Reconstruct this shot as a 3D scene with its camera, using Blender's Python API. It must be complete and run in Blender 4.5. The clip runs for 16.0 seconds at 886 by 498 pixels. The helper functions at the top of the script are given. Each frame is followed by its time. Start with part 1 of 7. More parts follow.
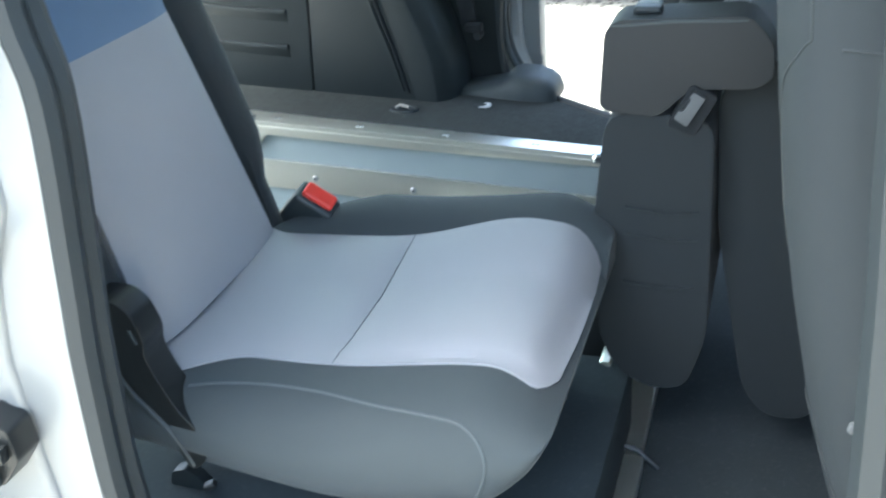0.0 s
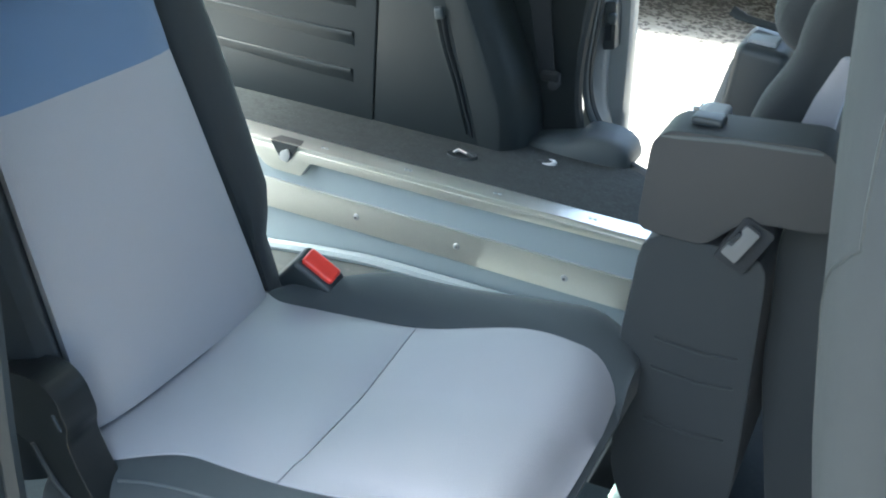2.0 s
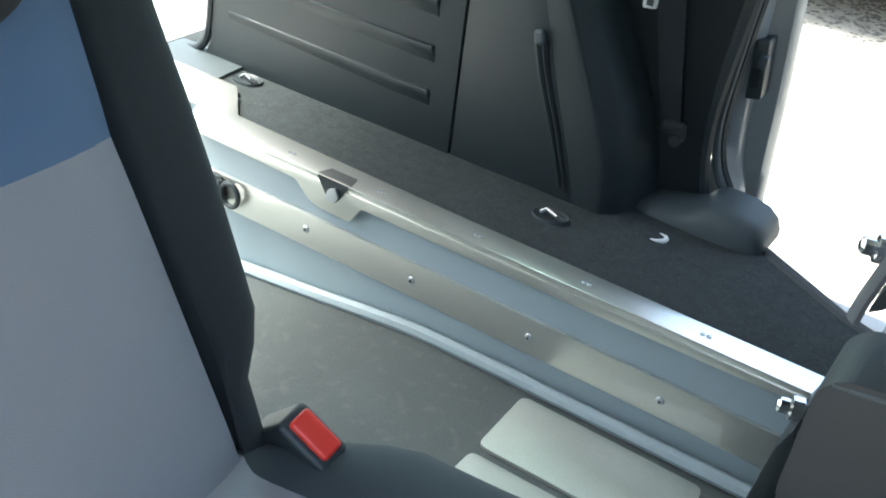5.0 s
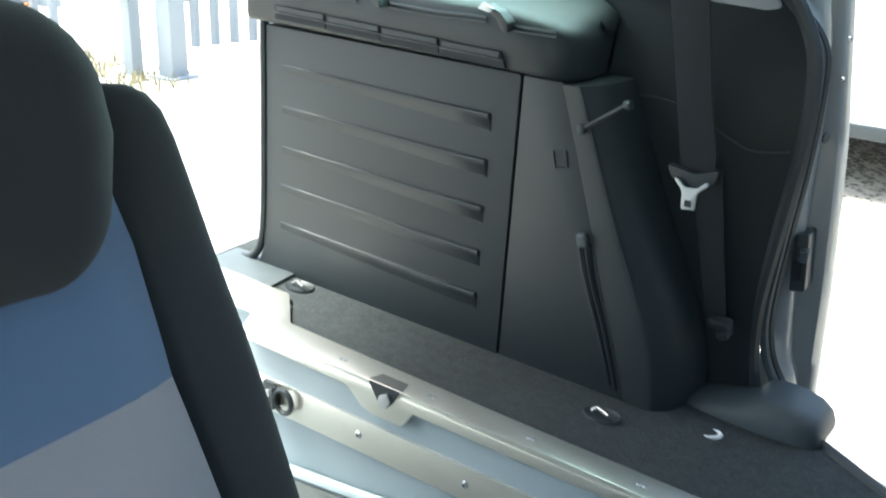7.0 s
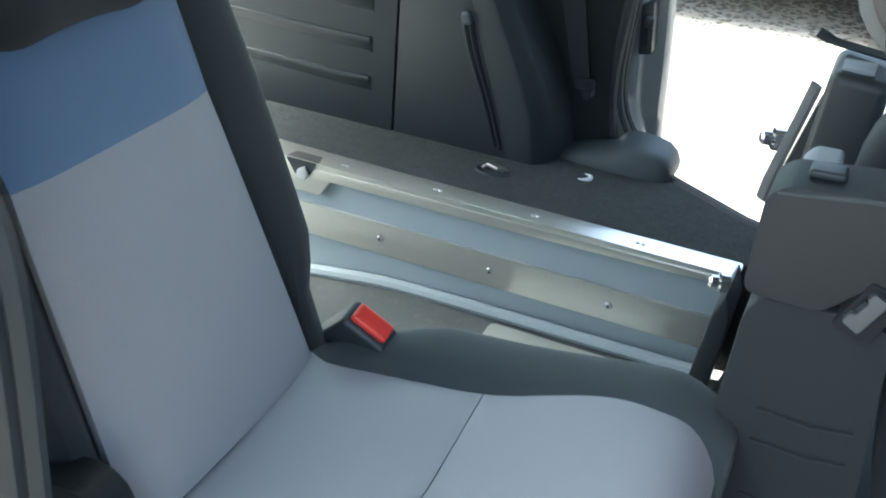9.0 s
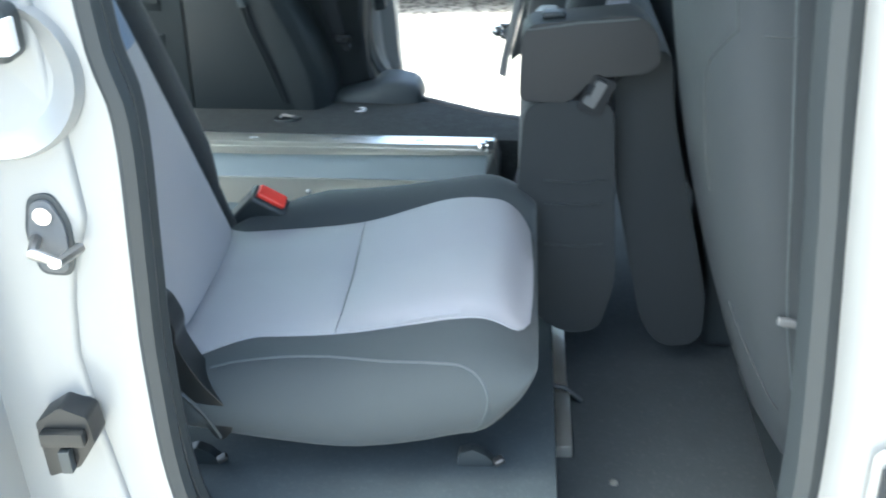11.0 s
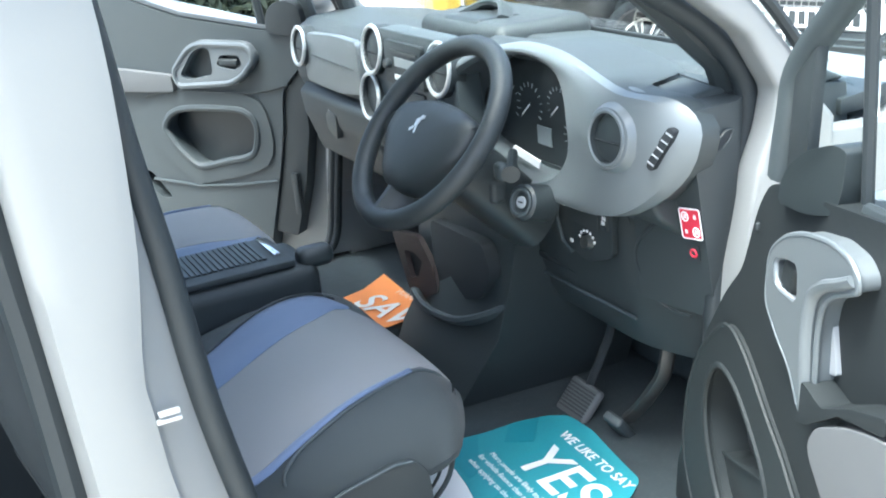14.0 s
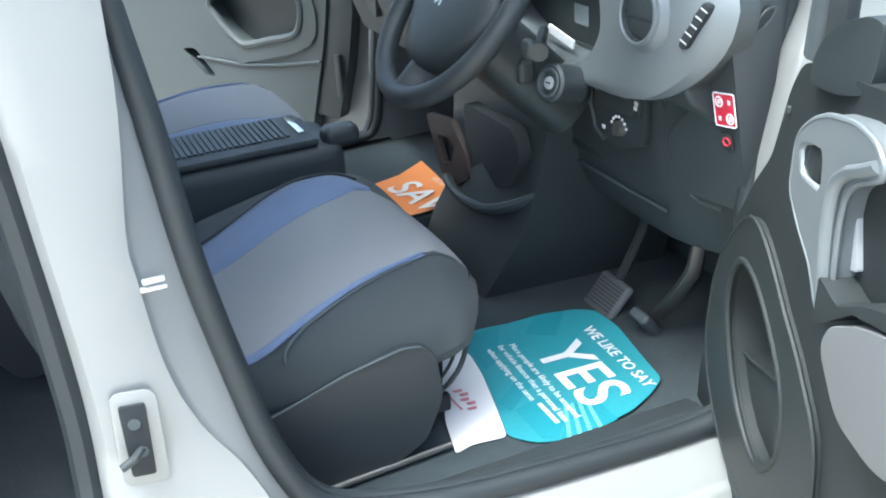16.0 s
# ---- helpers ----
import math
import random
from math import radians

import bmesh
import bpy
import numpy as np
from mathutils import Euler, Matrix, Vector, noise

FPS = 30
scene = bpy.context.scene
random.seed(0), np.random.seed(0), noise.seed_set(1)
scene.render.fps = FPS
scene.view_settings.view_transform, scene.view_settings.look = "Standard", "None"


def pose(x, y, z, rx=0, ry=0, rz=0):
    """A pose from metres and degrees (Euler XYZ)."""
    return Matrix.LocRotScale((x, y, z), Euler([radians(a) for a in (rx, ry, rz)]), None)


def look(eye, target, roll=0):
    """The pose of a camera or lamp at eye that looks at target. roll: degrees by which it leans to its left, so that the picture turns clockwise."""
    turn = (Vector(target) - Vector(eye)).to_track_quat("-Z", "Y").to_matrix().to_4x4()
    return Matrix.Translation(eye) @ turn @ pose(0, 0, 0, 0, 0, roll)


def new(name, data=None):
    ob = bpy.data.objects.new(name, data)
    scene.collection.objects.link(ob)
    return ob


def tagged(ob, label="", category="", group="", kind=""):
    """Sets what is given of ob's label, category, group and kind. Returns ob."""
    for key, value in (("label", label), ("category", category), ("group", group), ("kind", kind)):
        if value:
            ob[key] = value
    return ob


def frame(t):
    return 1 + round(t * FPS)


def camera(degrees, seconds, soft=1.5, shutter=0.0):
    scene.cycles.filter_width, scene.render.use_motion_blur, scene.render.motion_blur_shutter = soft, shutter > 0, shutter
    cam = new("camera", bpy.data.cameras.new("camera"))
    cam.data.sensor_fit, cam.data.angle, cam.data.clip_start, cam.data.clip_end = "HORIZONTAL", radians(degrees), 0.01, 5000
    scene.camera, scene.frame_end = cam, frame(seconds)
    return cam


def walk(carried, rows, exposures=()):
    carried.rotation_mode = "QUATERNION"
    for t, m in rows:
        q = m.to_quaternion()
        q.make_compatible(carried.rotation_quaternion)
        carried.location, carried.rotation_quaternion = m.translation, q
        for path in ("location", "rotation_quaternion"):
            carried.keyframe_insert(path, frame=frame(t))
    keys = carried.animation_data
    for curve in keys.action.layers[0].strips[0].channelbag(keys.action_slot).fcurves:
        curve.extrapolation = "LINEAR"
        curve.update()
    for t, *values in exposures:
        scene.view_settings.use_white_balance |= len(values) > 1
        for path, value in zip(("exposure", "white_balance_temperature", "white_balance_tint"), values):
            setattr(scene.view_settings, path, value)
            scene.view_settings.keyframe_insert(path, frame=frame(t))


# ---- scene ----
cam = camera(45.0, 16.0, soft=1.8, shutter=0.3)
PATH = [
    (0, (-0.137, -0.445, 1.36), (-0.713, 1.24, 0.45), -3.3),
    (0.5, (-0.121, -0.439, 1.378), (-0.61, 1.307, 0.534), -2.5),
    (1, (-0.12, -0.43, 1.384), (-0.617, 1.308, 0.53), -1.9),
    (1.5, (-0.122, -0.354, 1.385), (-0.699, 1.326, 0.466), 0.4),
    (2, (-0.107, -0.23, 1.394), (-0.855, 1.38, 0.472), 2.1),
    (2.5, (-0.149, -0.13, 1.403), (-0.948, 1.456, 0.484), 3.6),
    (3, (-0.214, -0.05, 1.39), (-0.961, 1.519, 0.4), 2.6),
    (3.2, (-0.225, -0.02, 1.392), (-0.979, 1.524, 0.369), 3.1),
    (5.3, (-0.263, 0.177, 1.407), (-1.177, 1.635, 0.388), 4.6),
    (5.5, (-0.264, 0.185, 1.419), (-1.228, 1.649, 0.456), 3.4),
    (6, (-0.254, 0.181, 1.433), (-1.324, 1.667, 0.63), 2.1),
    (6.5, (-0.265, 0.162, 1.461), (-1.351, 1.687, 0.757), 1.5),
    (7, (-0.261, 0.154, 1.446), (-1.316, 1.681, 0.701), 1.7),
    (7.5, (-0.246, 0.14, 1.42), (-1.207, 1.645, 0.518), 1.1),
    (8, (-0.233, 0.09, 1.422), (-1.182, 1.536, 0.418), 1.1),
    (8.5, (-0.234, -0.008, 1.408), (-1.073, 1.529, 0.442), 3.0),
    (8.7, (-0.251, -0.058, 1.409), (-1.018, 1.516, 0.441), 2.6),
    (10.8, (-0.276, -0.631, 1.428), (-0.587, 1.117, 0.509), -0.4),
    (11, (-0.313, -0.678, 1.427), (-0.484, 1.092, 0.512), -3.0),
    (11.5, (-0.342, -0.767, 1.425), (-0.227, 1.004, 0.503), -2.7),
    (12, (-0.27, -0.831, 1.407), (0.04, 0.897, 0.45), -3.6),
    (12.5, (-0.181, -0.898, 1.399), (0.317, 0.777, 0.425), -5.0),
    (13, (-0.127, -0.943, 1.412), (0.499, 0.704, 0.467), -5.4),
    (13.5, (-0.105, -0.953, 1.442), (0.661, 0.705, 0.628), -5.5),
    (14, (-0.117, -0.956, 1.472), (0.711, 0.73, 0.784), -5.2),
    (14.5, (-0.13, -0.964, 1.478), (0.716, 0.724, 0.821), -4.9),
    (15, (-0.127, -0.974, 1.473), (0.691, 0.717, 0.786), -5.0),
    (15.5, (-0.098, -0.983, 1.444), (0.631, 0.712, 0.672), -4.2),
    (16, (-0.029, -0.94, 1.417), (0.641, 0.741, 0.566), -4.6),
]
EXPOSURE = [(0.0, 2.97, 5950, -2), (0.5, 3.08, 5950, -2), (2.0, 2.95, 6000, -2), (3.2, 2.78, 6050, -2), (5.3, 2.58, 6150, -2), (8.7, 2.65, 6100, -2), (11.0, 2.95, 5950, -2), (12.0, 2.66, 5950, -1), (12.5, 2.10, 5950, 0), (13.0, 2.02, 5950, 0), (13.5, 2.25, 5900, 0), (14.0, 2.42, 5800, 0), (16.0, 2.32, 5850, 0)]
walk(cam, [(t, look(eye, target, roll)) for t, eye, target, roll in PATH], EXPOSURE)


from mathutils.bvhtree import BVHTree

# ---- light ----
world = bpy.data.worlds.new("sky")
scene.world = world
world.use_nodes = True
wn = world.node_tree.nodes
sky = wn.new("ShaderNodeTexSky")
sky.sky_type, sky.sun_disc = "NISHITA", False
sky.sun_elevation, sky.sun_rotation = radians(68), radians(251)
sky.dust_density = 6.0
world.node_tree.links.new(sky.outputs[0], wn["Background"].inputs[0])
wn["Background"].inputs[1].default_value = 0.15
sun = new("sun", bpy.data.lights.new("sun", "SUN"))
sun.data.energy, sun.data.angle, sun.data.color = 1.6, radians(18.0), (1.0, 0.97, 0.92)
sun.matrix_world = look((-0.38, -0.13, 1.0), (0, 0, 0))

window_light = new("window_light", bpy.data.lights.new("window_light", "AREA"))
window_light.data.shape, window_light.data.size, window_light.data.size_y = "RECTANGLE", 0.70, 0.36
window_light.data.energy, window_light.data.color = 1.1, (0.72, 1.0, 0.93)
window_light.matrix_world = look((-1.22, 1.652, 1.48), (-1.22, 1.30, 1.30))


# ---- materials ----
def material(name, color, rough=0.5, metal=0.0, vary=0.12, scale=6.0, bump=0.0, fine=200.0, coat=0.0, spots=0.0, sheen=0.0, spec=0.5):
    m = bpy.data.materials.new(name)
    m.use_nodes = True
    nt, n = m.node_tree, m.node_tree.nodes
    b = n["Principled BSDF"]
    b.inputs["Roughness"].default_value, b.inputs["Metallic"].default_value = rough, metal
    b.inputs["Coat Weight"].default_value, b.inputs["Sheen Weight"].default_value = coat, sheen
    b.inputs["Specular IOR Level"].default_value = spec
    tc = n.new("ShaderNodeTexCoord")
    big = n.new("ShaderNodeTexNoise")
    big.inputs["Scale"].default_value, big.inputs["Detail"].default_value = scale, 5.0
    nt.links.new(tc.outputs["Object"], big.inputs["Vector"])
    grain = n.new("ShaderNodeTexNoise")
    grain.inputs["Scale"].default_value, grain.inputs["Detail"].default_value = fine, 3.0
    nt.links.new(tc.outputs["Object"], grain.inputs["Vector"])
    mix = n.new("ShaderNodeMix")
    mix.data_type = "RGBA"
    dark = [c * (1 - vary) for c in color]
    light = [min(1, c * (1 + vary)) for c in color]
    mix.inputs[6].default_value, mix.inputs[7].default_value = (*dark, 1), (*light, 1)
    add = n.new("ShaderNodeMath")
    add.operation = "ADD"
    half = n.new("ShaderNodeMath")
    half.operation = "MULTIPLY"
    half.inputs[1].default_value = 0.5
    nt.links.new(big.outputs[0], add.inputs[0])
    nt.links.new(grain.outputs[0], add.inputs[1])
    nt.links.new(add.outputs[0], half.inputs[0])
    nt.links.new(half.outputs[0], mix.inputs[0])
    out = mix.outputs[2]
    if spots:
        dust = n.new("ShaderNodeTexNoise")
        dust.inputs["Scale"].default_value, dust.inputs["Detail"].default_value = scale * 6, 6.0
        nt.links.new(tc.outputs["Object"], dust.inputs["Vector"])
        ramp = n.new("ShaderNodeValToRGB")
        ramp.color_ramp.elements[0].position, ramp.color_ramp.elements[1].position = 0.55, 0.75
        ramp.color_ramp.elements[1].color = (spots, spots, spots, 1)
        nt.links.new(dust.outputs[0], ramp.inputs[0])
        mix2 = n.new("ShaderNodeMix")
        mix2.data_type = "RGBA"
        mix2.inputs[7].default_value = (0.45, 0.43, 0.4, 1)
        nt.links.new(ramp.outputs[0], mix2.inputs[0])
        nt.links.new(out, mix2.inputs[6])
        out = mix2.outputs[2]
    nt.links.new(out, b.inputs["Base Color"])
    if bump:
        bp = n.new("ShaderNodeBump")
        bp.inputs["Strength"].default_value, bp.inputs["Distance"].default_value = bump, 0.001
        nt.links.new(grain.outputs[0], bp.inputs["Height"])
        nt.links.new(bp.outputs[0], b.inputs["Normal"])
    return m


def glass_material(name, tint):
    m = bpy.data.materials.new(name)
    m.use_nodes = True
    b = m.node_tree.nodes["Principled BSDF"]
    b.inputs["Base Color"].default_value = (*tint, 1)
    b.inputs["Roughness"].default_value, b.inputs["Transmission Weight"].default_value, b.inputs["IOR"].default_value = 0.0, 1.0, 1.01
    return m


SILVER = material("silver_paint", (0.262, 0.272, 0.274), 0.38, 0.22, 0.05, 3, 0, 900, coat=0.3)
DARK = material("dark_plastic", (0.0288, 0.036, 0.0396), 0.55, 0, 0.15, 9, 0.25, 900)
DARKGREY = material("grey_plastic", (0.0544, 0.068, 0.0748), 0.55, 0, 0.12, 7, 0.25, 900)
BLACK = material("black_plastic", (0.0296, 0.037, 0.0407), 0.45, 0, 0.2, 8, 0.1, 700)
COVERGREY = material("cover_plastic", (0.0145, 0.018, 0.0215), 0.65, 0, 0.15, 9, 0.25, 900)
RUBBER = material("rubber_seal", (0.019, 0.025, 0.029), 0.55, 0, 0.15, 14, 0.1, 500)
GREYCLOTH = material("grey_cloth", (0.292, 0.294, 0.316), 0.9, 0, 0.11, 5, 0.6, 900, sheen=0.2)
BLUECLOTH = material("blue_cloth", (0.096, 0.157, 0.262), 0.9, 0, 0.1, 7, 0.5, 1400, sheen=0.2)
FRONTBLUE = material("front_blue_cloth", (0.125, 0.165, 0.265), 0.9, 0, 0.1, 7, 0.5, 1400, sheen=0.2)
DARKCLOTH = material("dark_cloth", (0.039, 0.049, 0.054), 0.9, 0, 0.12, 8, 0.5, 1300, sheen=0.1)
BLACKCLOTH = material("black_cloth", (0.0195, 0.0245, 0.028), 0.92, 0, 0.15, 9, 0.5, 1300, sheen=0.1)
SIDECLOTH = material("grey_side_cloth", (0.027, 0.034, 0.039), 0.85, 0, 0.1, 9, 0.4, 1300)
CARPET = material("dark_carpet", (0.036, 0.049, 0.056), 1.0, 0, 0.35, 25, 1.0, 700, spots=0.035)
DECKCARPET = material("deck_carpet", (0.030, 0.036, 0.037), 1.0, 0, 0.75, 45, 1.0, 150, spots=0.07)
FLOORVINYL = material("grey_vinyl", (0.19, 0.21, 0.212), 0.75, 0, 0.30, 8, 0.8, 350, spots=0.2)
BOARD = material("painted_board", (0.35, 0.415, 0.44), 0.45, 0.0, 0.05, 5, 0, 500)
ALU = material("aluminium", (0.80, 0.79, 0.73), 0.29, 0.85, 0.07, 12, 0.05, 300)
CHROME = material("chrome", (0.8, 0.8, 0.8), 0.12, 1.0, 0.03, 9)
GUNMETAL = material("dark_metal", (0.10, 0.10, 0.10), 0.45, 0.8, 0.15, 20)
DULLMETAL = material("dull_metal", (0.35, 0.35, 0.34), 0.4, 1.0, 0.1, 20)
DASHGREY = material("dash_grey", (0.036, 0.0455, 0.0495), 0.60, 0, 0.08, 6, 0.3, 1100)
DASHSILVER = material("satin_silver", (0.145, 0.165, 0.178), 0.42, 0.25, 0.03, 5)
HANDLE = material("satin_handle", (0.24, 0.265, 0.285), 0.40, 0.3, 0.03, 5)
# grey door trim, darkened for the shade on the near door
DOORSHADED = material("door_trim_shaded", (0.017, 0.0215, 0.0235), 0.60, 0, 0.1, 6, 0.3, 1100, spec=0.35)
PADGREY = material("pad_grey", (0.30, 0.32, 0.34), 0.8, 0, 0.08, 8, 0.4, 1200)
DOORPAD = material("door_pad", (0.105, 0.112, 0.118), 0.8, 0, 0.08, 8, 0.4, 1200)
TRIMDARK = material("trim_plastic", (0.0198, 0.0268, 0.0292), 0.50, 0, 0.15, 9, 0.25, 900)
PLATE = material("scuffed_plate", (0.55, 0.57, 0.52), 0.42, 0.5, 0.18, 9, 0.05, 300)
# the same door trim, lightened for the better lit far door; also the scuff cover
LDOORLIT = material("door_trim_lit", (0.050, 0.062, 0.068), 0.55, 0, 0.1, 6, 0.3, 1100)
GLOSSBLACK = material("gloss_black", (0.010, 0.012, 0.013), 0.35, 0, 0.15, 12, 0.1, 500)
HEADCLOTH = material("headrest_cloth", (0.014, 0.017, 0.0205), 0.9, 0, 0.15, 9, 0.5, 1300, sheen=0.02)
RED = material("red_plastic", (0.75, 0.05, 0.035), 0.35, 0, 0.06, 10)
PINK = material("faded_red_print", (0.62, 0.24, 0.27), 0.6, 0, 0.1, 10)
WHITE = material("white_paper", (0.78, 0.78, 0.8), 0.7, 0, 0.04, 5)
TEAL = material("teal_print", (0.045, 0.29, 0.345), 0.45, 0, 0.25, 4)
TEALDARK = material("teal_dark_print", (0.03, 0.25, 0.31), 0.45, 0, 0.2, 5)
ORANGE = material("orange_print", (0.82, 0.29, 0.095), 0.5, 0, 0.1, 6)
STICKER = material("red_sticker", (0.55, 0.03, 0.06), 0.4, 0, 0.05, 8)
SCREEN = material("grey_screen", (0.25, 0.28, 0.29), 0.3, 0, 0.05, 8)
GREYDARK = material("mid_grey_cloth", (0.205, 0.210, 0.222), 0.9, 0, 0.08, 7, 0.5, 1400, sheen=0.15)
WHEELGREY = material("wheel_grey", (0.0216, 0.027, 0.0297), 0.5, 0, 0.1, 8, 0.3, 900)
BROWN = material("brown_plastic", (0.034, 0.025, 0.025), 0.5, 0, 0.1, 8, 0.2, 800)
CYAN = material("cyan_print", (0.18, 0.62, 0.68), 0.45, 0, 0.1, 5)
PINKISH = material("pale_print", (0.85, 0.62, 0.50), 0.5, 0, 0.05, 5)
GLASS = glass_material("clear_glass", (0.93, 0.97, 0.96))
ASPHALT = material("pale_concrete", (0.38, 0.36, 0.315), 0.9, 0, 0.85, 3.0, 1.0, 22, spots=0.3)
VERGE = material("dark_stones", (0.15, 0.14, 0.125), 0.95, 0, 0.6, 30, 0.6, 90)
GRAVEL = material("gravel", (0.55, 0.50, 0.40), 0.95, 0, 0.55, 60, 0.5, 90)
GALV = material("galvanised", (0.30, 0.335, 0.36), 0.55, 0.2, 0.1, 8)
YELLOW = material("yellow_paint", (0.72, 0.50, 0.08), 0.5, 0, 0.12, 5)
TUB = material("orange_tub", (0.80, 0.26, 0.02), 0.45, 0, 0.08, 5)
CARDARK = material("dark_car_paint", (0.021, 0.024, 0.025), 0.2, 0.3, 0.1, 3, coat=0.8)
CARWHITE = material("white_car_paint", (0.75, 0.76, 0.76), 0.25, 0, 0.03, 3, coat=0.8)
FLOORCARPET = material("footwell_carpet", (0.0456, 0.057, 0.0627), 1.0, 0, 0.3, 25, 1.0, 700, spots=0.05)
ENDGREY = material("end_grey", (0.032, 0.04, 0.044), 0.55, 0, 0.08, 6, 0.3, 1100)
RING = material("satin_ring", (0.55, 0.57, 0.58), 0.35, 0.5, 0.03, 5)
# near-black: shade painted into openings and hollows, also a few black parts
VOID = material("shade_black", (0.015, 0.019, 0.023), 0.8, 0, 0.1, 8)
TYRE = material("tyre", (0.02, 0.02, 0.02), 0.85, 0, 0.2, 20)
DRYGRASS = material("dry_grass", (0.25, 0.22, 0.12), 0.95, 0, 0.4, 9)


# ---- building helpers ----
def thing(name, at, label, category, group="", kind=""):
    e = new(name)
    e.location = at
    e.empty_display_size = 0.05
    return tagged(e, label, category, group, kind)


def part(name, bm, mat, parent, label="", smooth=35):
    me = bpy.data.meshes.new(name)
    bmesh.ops.recalc_face_normals(bm, faces=bm.faces[:])
    bm.to_mesh(me)
    bm.free()
    me.materials.append(mat)
    me.shade_smooth()
    me.set_sharp_from_angle(angle=radians(smooth))
    ob = new(name, me)
    if parent is not None:
        ob.parent = parent
        at = parent.location if parent.parent is None else parent.location + parent.parent.location
        ob.matrix_parent_inverse = Matrix.Translation(-at)
    if label:
        ob["label"] = label
    return ob


def sub(name, bm, mat, parent, label="", smooth=35):
    """A piece of a part: the part's own origin lies at the world's."""
    ob = part(name, bm, mat, None, label, smooth)
    ob.parent = parent
    return ob


def moved(bm, m):
    bmesh.ops.transform(bm, matrix=m, verts=bm.verts[:])
    return bm


def join(*bms):
    out = bmesh.new()
    for b in bms:
        me = bpy.data.meshes.new("tmp")
        b.to_mesh(me)
        b.free()
        out.from_mesh(me)
        bpy.data.meshes.remove(me)
    return out


def bevelled(bm, r, seg=2):
    if r > 0:
        bmesh.ops.bevel(bm, geom=bm.edges[:], offset=r, segments=seg, affect="EDGES", profile=0.6, clamp_overlap=True)
    return bm


def box(x0, x1, y0, y1, z0, z1, r=0.004, seg=2):
    bm = bmesh.new()
    bmesh.ops.create_cube(bm, size=1)
    moved(bm, Matrix.Translation(((x0 + x1) / 2, (y0 + y1) / 2, (z0 + z1) / 2)) @ Matrix.Diagonal((x1 - x0, y1 - y0, z1 - z0, 1)))
    return bevelled(bm, r, seg)


def soft(center, size, r, fn=None, m=None, n=6, k=4):
    """A rounded block whose surface is a grid; fn moves each local point."""
    half = [s / 2 for s in size]
    lists = []
    for h in half:
        c = max(h - r, 1e-4)
        out = [-(c + r * math.tan(radians(45) * (k - i) / k)) for i in range(k)]
        inner = [-c + 2 * c * i / n for i in range(n + 1)]
        lists.append(out + inner + [-v for v in reversed(out)])
    bm = bmesh.new()
    seen = {}

    def vert(q):
        key = tuple(round(v, 6) for v in q)
        if key not in seen:
            inn = [max(-(h - r), min(h - r, v)) for v, h in zip(q, half)]
            d = Vector([a - b for a, b in zip(q, inn)])
            p = Vector(inn) + (d.normalized() * r if d.length > 1e-9 else d)
            if fn:
                p = Vector(fn(p.x, p.y, p.z))
            if m:
                p = m @ p
            seen[key] = bm.verts.new(p + Vector(center))
        return seen[key]

    for ax in range(3):
        a, b = (ax + 1) % 3, (ax + 2) % 3
        for s in (-1, 1):
            for i in range(len(lists[a]) - 1):
                for j in range(len(lists[b]) - 1):
                    f = []
                    for ii, jj in ((i, j), (i + 1, j), (i + 1, j + 1), (i, j + 1)):
                        q = [0, 0, 0]
                        q[ax], q[a], q[b] = s * half[ax], lists[a][ii], lists[b][jj]
                        f.append(vert(q))
                    if len(set(f)) == 4:
                        try:
                            bm.faces.new(f)
                        except ValueError:
                            pass
    return bm


def prism(pts, axis, a, b, r=0.004, seg=2):
    """A plate: the outline pts in the two other axes (in x, y, z order), from a to b along axis."""
    bm = bmesh.new()

    def at(p, v):
        p = list(p)
        p.insert("xyz".index(axis), v)
        return p

    lo = [bm.verts.new(at(p, a)) for p in pts]
    hi = [bm.verts.new(at(p, b)) for p in pts]
    bm.faces.new(lo)
    bm.faces.new(hi)
    for i in range(len(pts)):
        bm.faces.new((lo[i], lo[i - 1], hi[i - 1], hi[i]))
    bmesh.ops.recalc_face_normals(bm, faces=bm.faces[:])
    return bevelled(bm, r, seg)


def loft(rings, closed=True, cap=True):
    bm = bmesh.new()
    vs = [[bm.verts.new(p) for p in r] for r in rings]
    n = len(rings[0])
    for a, b in zip(vs, vs[1:]):
        for i in range(n if closed else n - 1):
            bm.faces.new((a[i], a[(i + 1) % n], b[(i + 1) % n], b[i]))
    if cap and closed:
        bm.faces.new(vs[0])
        bm.faces.new(vs[-1])
    return bm


def smoothline(pts, n=6, closed=False):
    """Points on a Catmull-Rom line through pts."""
    P = [Vector(p) for p in pts]
    out = []
    m = len(P)
    for i in range(m if closed else m - 1):
        p1, p2 = P[i], P[(i + 1) % m]
        p0 = P[i - 1] if (i or closed) else p1
        p3 = P[(i + 2) % m] if (closed or i + 2 < m) else p2
        for k in range(n):
            t = k / n
            out.append(0.5 * (2 * p1 + (p2 - p0) * t + (2 * p0 - 5 * p1 + 4 * p2 - p3) * t * t + (3 * p1 - p0 - 3 * p2 + p3) * t ** 3))
    if not closed:
        out.append(P[-1])
    return out


